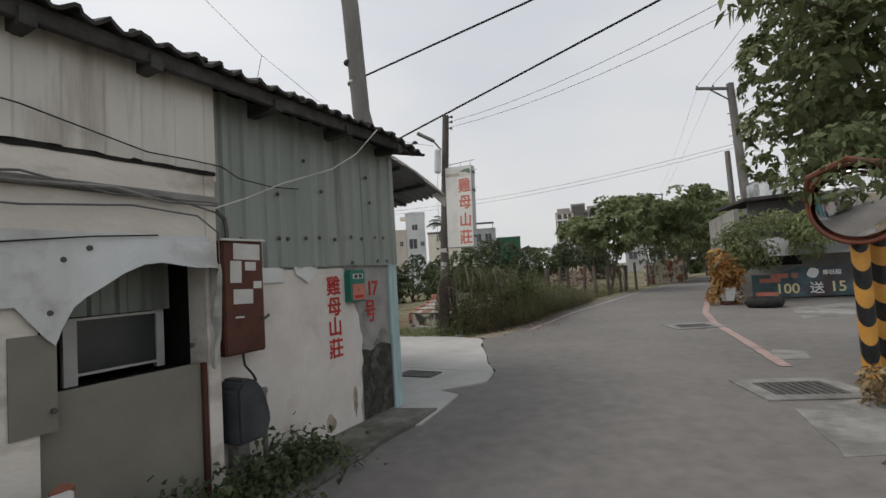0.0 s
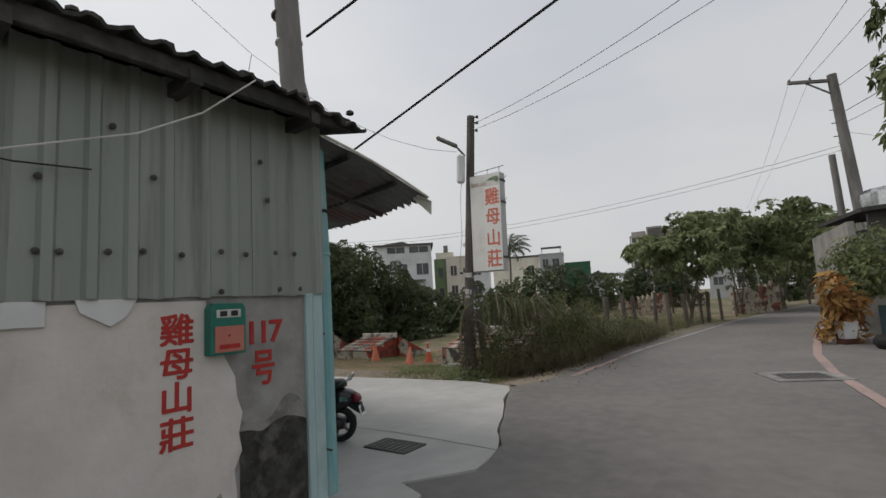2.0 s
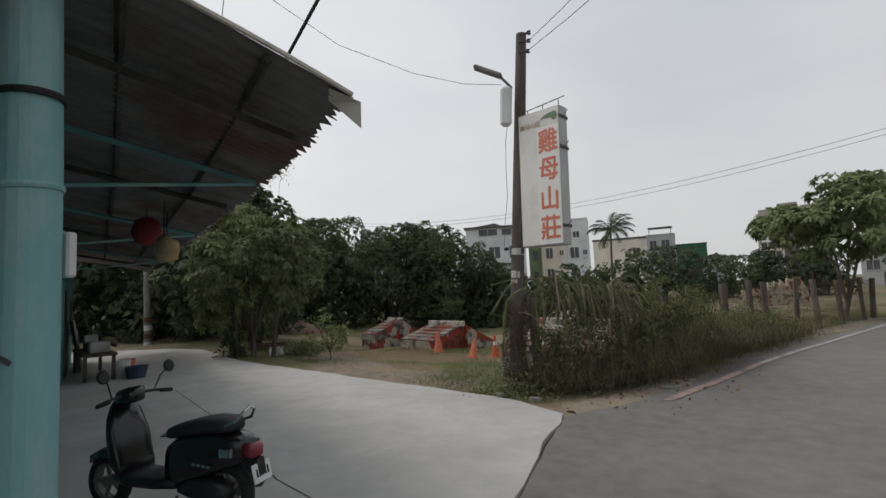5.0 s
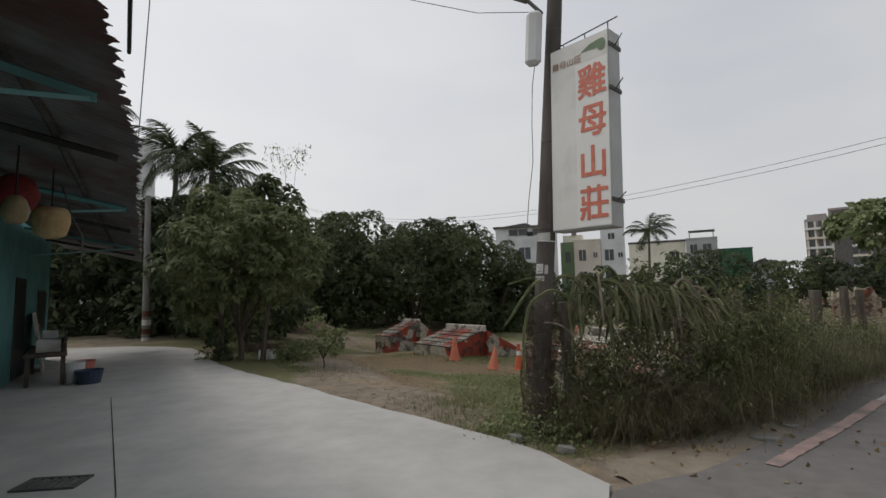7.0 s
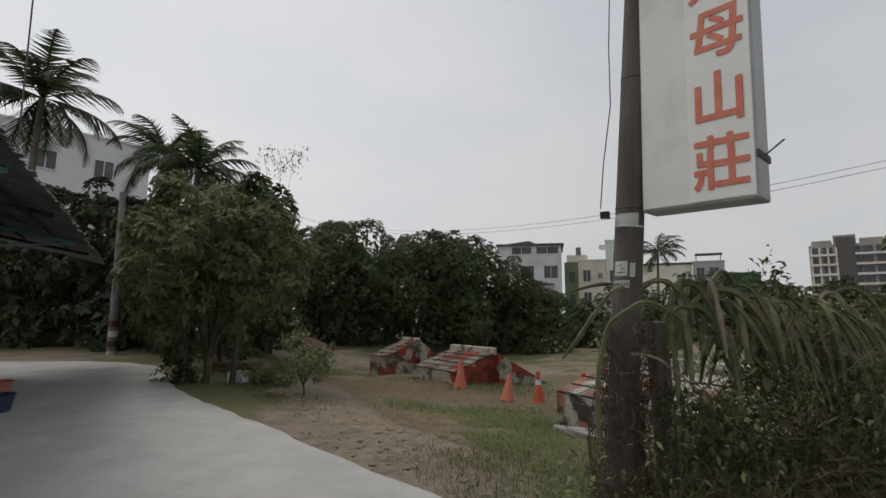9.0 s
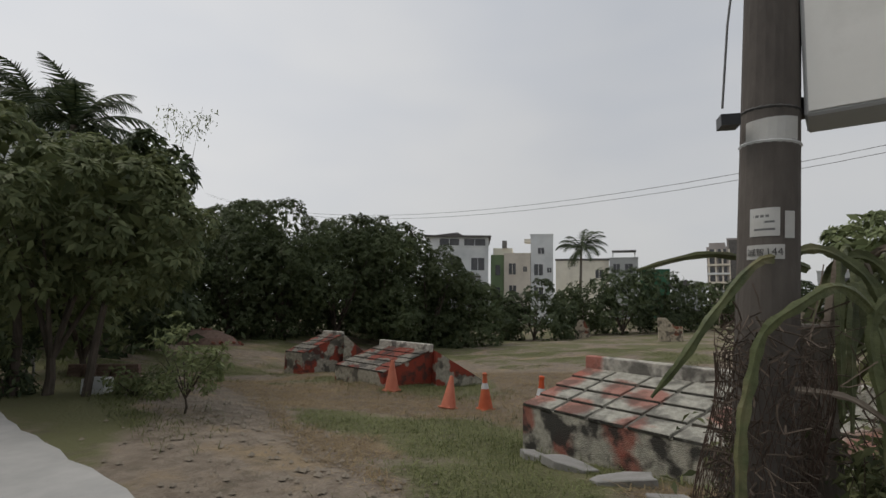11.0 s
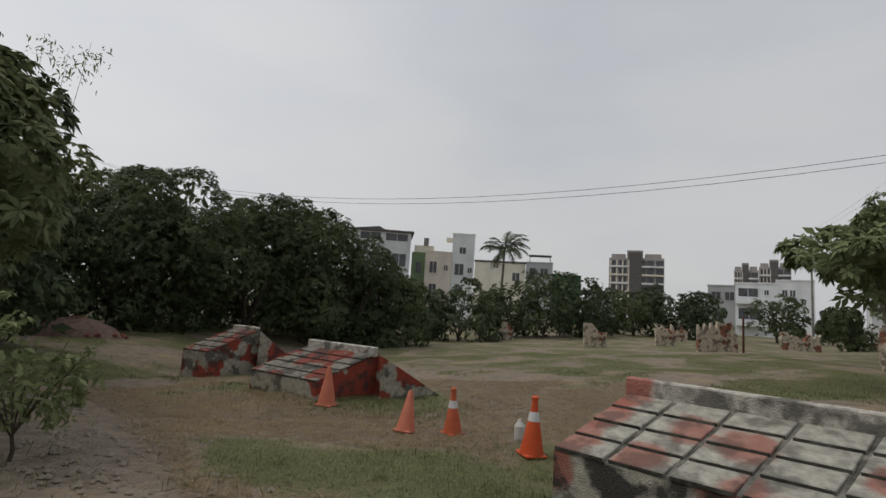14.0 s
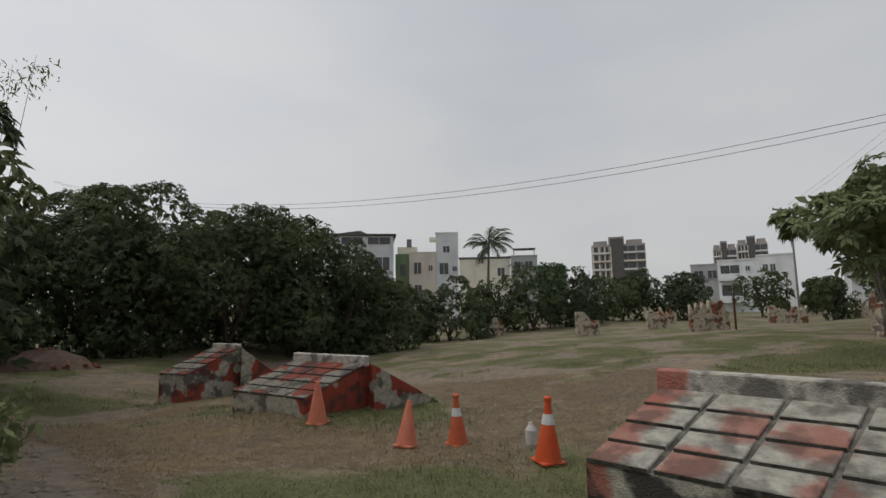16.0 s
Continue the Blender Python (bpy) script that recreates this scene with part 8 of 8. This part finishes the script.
red_tub = tagged(part("red_tub", bm, SALMON), "dark red tub behind the planter", "tub")
red_tub.matrix_basis = pose(9.0, 13.6, 0.2)

mirror = thing("traffic_mirror", pose(4.16, 4.85, 0.2), "orange-rimmed convex traffic mirror on a striped post", "traffic mirror")


def striped(t, x, y, r, h):
    n = 9
    for k in range(n):
        bm = bm_new()
        tw = 0.12
        rings = []
        for z in (h * k / n, h * (k + 1) / n):
            rings.append([bm.verts.new((x + r * math.cos(a), y + r * math.sin(a), max(0, z + tw * math.sin(a + 0.6)))) for a in [q * math.tau / 16 for q in range(16)]])
        for q in range(16):
            bm.faces.new((rings[0][q], rings[0][(q + 1) % 16], rings[1][(q + 1) % 16], rings[1][q]))
        part("stripe", bm, YELLOW if k % 2 else BLACK, t)


striped(mirror, 0.02, 0, 0.075, 1.65)
bm = bm_new()
tube(bm, [(0.02, 0, 1.6), (0.02, 0, 2.4)], 0.045, 10)
part("post", bm, MIRRORRIM, mirror)
MF = pose(-0.06, -0.12, 1.84) @ Matrix.Rotation(math.radians(-50), 4, "Z") @ Matrix.Rotation(math.radians(97), 4, "X") @ Matrix.Scale(0.88, 4)
bm = bm_new()
lathe(bm, [(0.42, 0.03), (0.455, 0.0), (0.47, 0.04), (0.45, 0.06), (0.42, 0.05)], 32, MF, False)
part("rim", bm, MIRRORRIM, mirror, "orange plastic rim")
bm = bm_new()
lathe(bm, [(0.42, 0.03), (0.36, 0.06), (0.25, 0.09), (0.12, 0.108), (0.01, 0.112)], 32, MF, True)
part("glass", bm, mat("mirror_glass", (0.8, 0.8, 0.8), (0.85, 0.85, 0.85), 3, 0.04, 0, metal=1.0), mirror, "convex mirror surface", smooth=True)
bm = bm_new()
lathe(bm, [(0.45, 0.0), (0.3, -0.06), (0.05, -0.08)], 24, MF, True)
part("back_shell", bm, MIRRORRIM, mirror)
bm = bm_new()
tube(bm, [MF @ Vector((-0.47, 0.1, 0.02)), MF @ Vector((-0.38, 0.36, 0.16)), MF @ Vector((0, 0.5, 0.22)), MF @ Vector((0.38, 0.36, 0.16)), MF @ Vector((0.47, 0.1, 0.02))], 0.03, 6)
part("visor", bm, MIRRORRIM, mirror)
post2 = thing("striped_pole", pose(4.48, 4.95, 0.2), "concrete pole with black and yellow hazard stripes", "utility pole")
striped(post2, 0, 0, 0.12, 1.7)
bm = bm_new()
tube(bm, [(0, 0, 1.6), (0.0, 0, 2.3)], [0.118, 0.116], 16)
part("shaft", bm, GREYPOLE, post2)


def utility_pole(base, top, label, arm=1.4, r=0.17):
    b, tp = Vector(base), Vector(top)
    t = thing("utility_pole", Matrix.Translation(b), label, "utility pole")
    d = tp - b
    bm = bm_new()
    tube(bm, [(0, 0, -0.2), d * 0.5, d], [r, r * 0.85, r * 0.68], 14)
    part("shaft", bm, GREYPOLE, t)
    if arm:
        bm = bm_new()
        e = d * 0.975
        box(bm, (-arm, -0.06, -0.05), (0.12, 0.06, 0.05), Matrix.Translation(e) @ pose(0, 0, 0, 0, 3))
        part("crossarm", bm, GREYPOLE, t)
        bm = bm_new()
        tube(bm, [e + Vector((-arm * 0.6, 0, 0)), e + Vector((0, 0, -0.55))], 0.035, 5)
        part("brace", bm, GREYPOLE, t)
        for x in (-arm * 0.97, -arm * 0.5):
            bm = bm_new()
            lathe(bm, [(0.02, 0), (0.05, 0.04), (0.03, 0.08), (0.05, 0.12), (0.02, 0.16)], 8, Matrix.Translation(e + Vector((x, 0, 0.05))))
            part("insulator", bm, GREYWIRE, t)
    return t


up = utility_pole((13.5, 20.9, 0.15), (13.0, 20.8, 9.1), "tall weathered utility pole with a crossarm", 1.5, 0.22)
bm = bm_new()
tube(bm, [(-0.4, 0.5, 0.0), (-0.52, 0.5, 6.1)], [0.13, 0.11], 12)
part("second_shaft", bm, GREYPOLE, up, "shorter pole strapped beside")
bm = bm_new()
for k in range(6):
    tube(bm, [(-0.55 - 0.12 * (k % 2), 0, 6.4 + 0.25 * k), (-0.2, 0, 6.4 + 0.25 * k)], 0.02, 5)
part("bracket", bm, GREYWIRE, up)
utility_pole((22.0, 47.5, 0.2), (22.0, 47.5, 8.2), "distant utility pole above the trees", 1.2, 0.08)
lane = utility_pole((-14.95, 17.6, 0.0), (-15.1, 17.6, 5.2), "grey pole with red and white bands beside the lane", 0, 0.13)
for k in range(4):
    bm = bm_new()
    lathe(bm, [(0.138, 0.1 + 0.3 * k), (0.137, 0.28 + 0.3 * k)], 14, None, False)
    part("band", bm, RUST if k % 2 else PAPER, lane)
for a, b, s, r in (((11.6, 20.8, 9.1), (5.5, -4.0, 10.5), 0.5, 0.012), ((12.3, 20.8, 9.15), (7.0, -4.0, 10.5), 0.5, 0.012), ((13.1, 20.8, 8.6), (9.5, -4.0, 9.6), 0.6, 0.016), ((13.1, 20.8, 7.6), (10.5, -4.0, 8.6), 0.6, 0.02), ((13.1, 20.8, 7.2), (11.5, -4.0, 8.0), 0.5, 0.014), ((13.2, 20.8, 6.9), (17, 14, 2.9), 0, 0.01),
                    ((11.6, 20.8, 9.1), (21.8, 47.5, 8.3), 0.3, 0.008), ((12.3, 20.8, 9.15), (22.2, 47.5, 8.3), 0.3, 0.008), ((13.1, 20.8, 6.28), (-27.5, 40.2, 9.53), 2.46, 0.012), ((13.1, 20.8, 6.45), (-27.5, 40.2, 9.62), 2.4, 0.012), ((-3.33, 9.38, 6.1), (-4.35, 9.9, 2.6), 0, 0.009)):
    cable("overhead_cable", [a, b], r * 0.65, GREYWIRE, "thin overhead line strung between poles", s, 24)
tank = thing("water_tank", pose(13.8, 20.0, 3.2), "steel water tank on a roof behind the stall", "water tank")
bm = bm_new()
lathe(bm, [(0.9, 0.0), (0.9, 1.25), (0.75, 1.4), (0.2, 1.5)], 24)
part("drum", bm, CHROME, tank)
bm = bm_new()
box(bm, (-1.4, -1.2, -3.1), (1.4, 1.2, 0))
part("stand", bm, WALLGREY, tank)

# ---- on the porch ----
def hanging(x, y, z, prof, material, label, name, top):
    t = thing(name, pose(x, y, z), label, "hanging decoration")
    bm = bm_new()
    lathe(bm, prof, 16)
    part("body", bm, material, t, smooth=True)
    bm = bm_new()
    tube(bm, [(0, 0, prof[-1][1]), (0, 0, top - z)], 0.006, 4)
    part("cord", bm, WIRE, t)


hanging(-3.62, 8.72, 2.1, [(0.04, 0), (0.11, 0.03), (0.135, 0.14), (0.13, 0.22), (0.1, 0.26)], mat("straw_basket", (0.36, 0.25, 0.12), (0.5, 0.37, 0.2), 12, 0.85, 0.3), "woven straw basket hanging under the awning", "basket", 2.7)
hanging(-3.62, 8.46, 2.27, [(0.02, 0), (0.12, 0.05), (0.16, 0.16), (0.12, 0.28), (0.05, 0.32)], mat("red_cloth", (0.13, 0.015, 0.014), (0.2, 0.03, 0.026), 9, 0.8, 0.1), "red lantern hanging under the awning", "lantern", 2.7)
hanging(-3.05, 8.2, 2.12, [(0.04, 0), (0.07, 0.03), (0.085, 0.1), (0.06, 0.17), (0.03, 0.2)], mat("dried_gourd", (0.2, 0.15, 0.08), (0.3, 0.24, 0.14), 9, 0.7, 0.1), "dried gourd hanging under the awning", "gourd", 2.68)
bench = thing("bench", Matrix(((0.477, -0.879, 0, -8.75), (0.879, 0.477, 0, 11.45), (0, 0, 1, SLAB_Z), (0, 0, 0, 1))), "dark wooden bench loaded with odds and ends by the wall", "bench")
bm = bm_new()
box(bm, (-0.3, -0.9, 0.46), (0.25, 1.2, 0.52), bevel=0.008)
part("seat", bm, BARK, bench)
for x in (-0.25, 0.2):
    for y in (-0.8, 1.1):
        bm = bm_new()
        box(bm, (x - 0.03, y - 0.03, 0), (x + 0.03, y + 0.03, 0.46))
        part("leg", bm, BARK, bench)
bm = bm_new()
for z in (0.62, 0.8):
    box(bm, (0.2, -0.9, z), (0.24, 1.2, z + 0.06))
part("rail", bm, BARK, bench)
for x, y, s, h, mt_, lab, nm in ((0.0, -0.5, 0.16, 0.2, PAPER, "worn cardboard box on the bench", "box"), (0.05, 0.4, 0.2, 0.16, BLACK, "dark crate on the bench", "crate"), (0.0, 0.9, 0.12, 0.28, WHITE, "white plastic tub on the bench", "tub")):
    bm = bm_new()
    box(bm, (-s, -s, 0), (s, s, h), bevel=0.01)
    ob = tagged(part(nm, bm, mt_), lab, nm)
    ob.matrix_basis = bench.matrix_basis @ pose(x, y, 0.522)
leaning_board = bm_new()
box(leaning_board, (-0.02, -0.45, 0), (0.02, 0.45, 1.15), bevel=0.005)
box(leaning_board, (0.02, -0.42, 0.2), (0.035, 0.42, 0.26))
box(leaning_board, (0.02, -0.42, 0.85), (0.035, 0.42, 0.91))
ob = tagged(part("board", leaning_board, SHEETL), "pale panel leaning against the turquoise wall", "board")
ob.matrix_basis = bench.matrix_basis @ pose(-0.1, 1.6, 0.0, 0, -9, 0)
for x, y, r, h, mt_, lab in ((0.5, -0.2, 0.17, 0.3, SALMON, "red plastic bucket by the bench"), (0.55, -1.0, 0.2, 0.22, mat("blue_plastic", (0.03, 0.045, 0.08), (0.045, 0.065, 0.11), 6, 0.5, 0.05), "blue plastic basin by the bench"), (0.35, -0.7, 0.16, 0.34, WHITE, "white plastic bucket by the bench")):
    bm = bm_new()
    lathe(bm, [(r * 0.8, 0), (r, h), (r * 1.06, h), (r * 0.94, h - 0.02), (r * 0.76, 0.02)], 16)
    ob = tagged(part("bucket", bm, mt_), lab, "bucket")
    ob.matrix_basis = bench.matrix_basis @ pose(x, y, 0)

# ---- under the tree beside the slab ----
def sapling(x, y, h, r, lean, label):
    t = thing("sapling", pose(x, y, ground_z(x, y)), label, "sapling")
    bm = bm_new()
    tube(bm, [(0, 0, -0.1), (lean * 0.3, 0.02, h * 0.5), (lean, 0, h)], [r * 1.2, r, r * 0.7], 8)
    part("trunk", bm, BARK, t)


sapling(-7.95, 14.45, 1.5, 0.055, -0.15, "dark trunk of a mango sapling beside the slab")
sapling(-7.05, 14.75, 1.4, 0.05, 0.2, "slender grey sapling under a mango crown")
bush(-8.0, 14.4, 0.14, 0.38, 0.5, 900, 0.11, SHADELEAF, "dark leafy plant at the slab edge", 31)
bush(-6.6, 15.1, 0.1, 0.5, 0.32, 900, 0.08, MANGO2, "low green weeds under the tree", 32)
crate = thing("box", pose(-7.15, 15.0, ground_z(-7.15, 15.0), 0, 0, 20), "open white wire-edged box on the grass", "box")
for lo, hi in (((-0.15, -0.12, 0.0), (0.15, -0.105, 0.05)), ((-0.15, -0.12, 0.17), (0.15, -0.105, 0.21)), ((-0.15, -0.12, 0.05), (-0.13, -0.105, 0.17)), ((0.13, -0.12, 0.05), (0.15, -0.105, 0.17)), ((-0.15, 0.105, 0.0), (0.15, 0.12, 0.21)), ((-0.15, -0.105, 0.0), (-0.135, 0.105, 0.21)), ((0.135, -0.105, 0.0), (0.15, 0.105, 0.21))):
    bm = bm_new()
    box(bm, lo, hi)
    part("panel", bm, WHITE, crate)
pile = thing("brick_stack", pose(-8.4, 16.2, ground_z(-8.4, 16.2), 0, 0, 25), "stack of old red bricks under the trees", "bricks")
r = random.Random(12)
bm = bm_new()
box(bm, (-0.105, -0.05, 0), (0.105, 0.05, 0.058), bevel=0.006)
first = part("brick", bm, BRICKSOIL, pile)
first.matrix_basis = pose(-0.45, 0, 0)
for k in range(1, 20):
    b2 = new("brick", first.data)
    b2.parent = pile
    b2.matrix_basis = pose(-0.45 + 0.225 * (k % 5) + r.uniform(-0.01, 0.01), r.uniform(-0.015, 0.015), 0.0605 * (k // 5), 0, 0, r.uniform(-4, 4))
hose = bm_new()
tube(hose, [(0, 0, 0.0), (0.1, 0, 0.3), (0.22, 0.02, 0.5), (0.34, 0.02, 0.52), (0.4, 0, 0.4), (0.36, 0, 0.3)], 0.022, 8)
tube(hose, [(0.34, 0.02, 0.5), (0.4, 0.03, 0.2), (0.42, 0.03, 0.0)], 0.018, 8)
ob = tagged(part("bent_pipe", hose, GREYPOLE), "pale bent plastic pipe standing in the weeds", "pipe")
ob.matrix_basis = pose(-9.1, 15.4, 0.15, 0, 0, -25)

# ---- rubbish below the bay window ----
BAYFOOT = HX @ pose(-3.36, -0.45, 0.2)
stand = thing("crate", BAYFOOT, "weathered slatted crate under rubbish by the bay", "crate")
for k in range(5):
    bm = bm_new()
    box(bm, (-0.36, -0.17, 0.02 + 0.09 * k), (0.26, 0.17, 0.1 + 0.09 * k), bevel=0.006)
    part("slat", bm, WOODPOST, stand)
for k, (x, y, w, d, h, ry, rz, mt_, lab) in enumerate(((0.0, 0.0, 0.3, 0.2, 0.09, 5, 20, BARK, "broken brown clay slab in a rubbish heap"), (0.12, -0.12, 0.22, 0.16, 0.03, -9, -25, PAPER, "crumpled pale sheet on a rubbish heap"), (-0.22, 0.06, 0.2, 0.22, 0.14, -3, 8, RUST, "rusty tin in a rubbish heap"), (0.22, 0.08, 0.14, 0.1, 0.12, 4, 40, BRICK, "broken red block in a rubbish heap"), (-0.3, -0.2, 0.3, 0.1, 0.05, 8, -12, BARK, "dark plank in a rubbish heap"))):
    bm = bm_new()
    box(bm, (-w * 0.32, -d * 0.32, -0.02), (w * 0.32, d * 0.32, h * 0.6), bevel=0.012)
    for v in bm.verts:
        v.co += noise.noise_vector(v.co * 9 + Vector((k, 0, 0))) * 0.02
    ob = tagged(part("rubbish", bm, mt_), lab, "rubbish", "rubbish below the bay window")
    ob.matrix_basis = BAYFOOT @ pose(x, y * 0.7, 0.485 + 0.06 * (k == 1), 0, ry, rz)
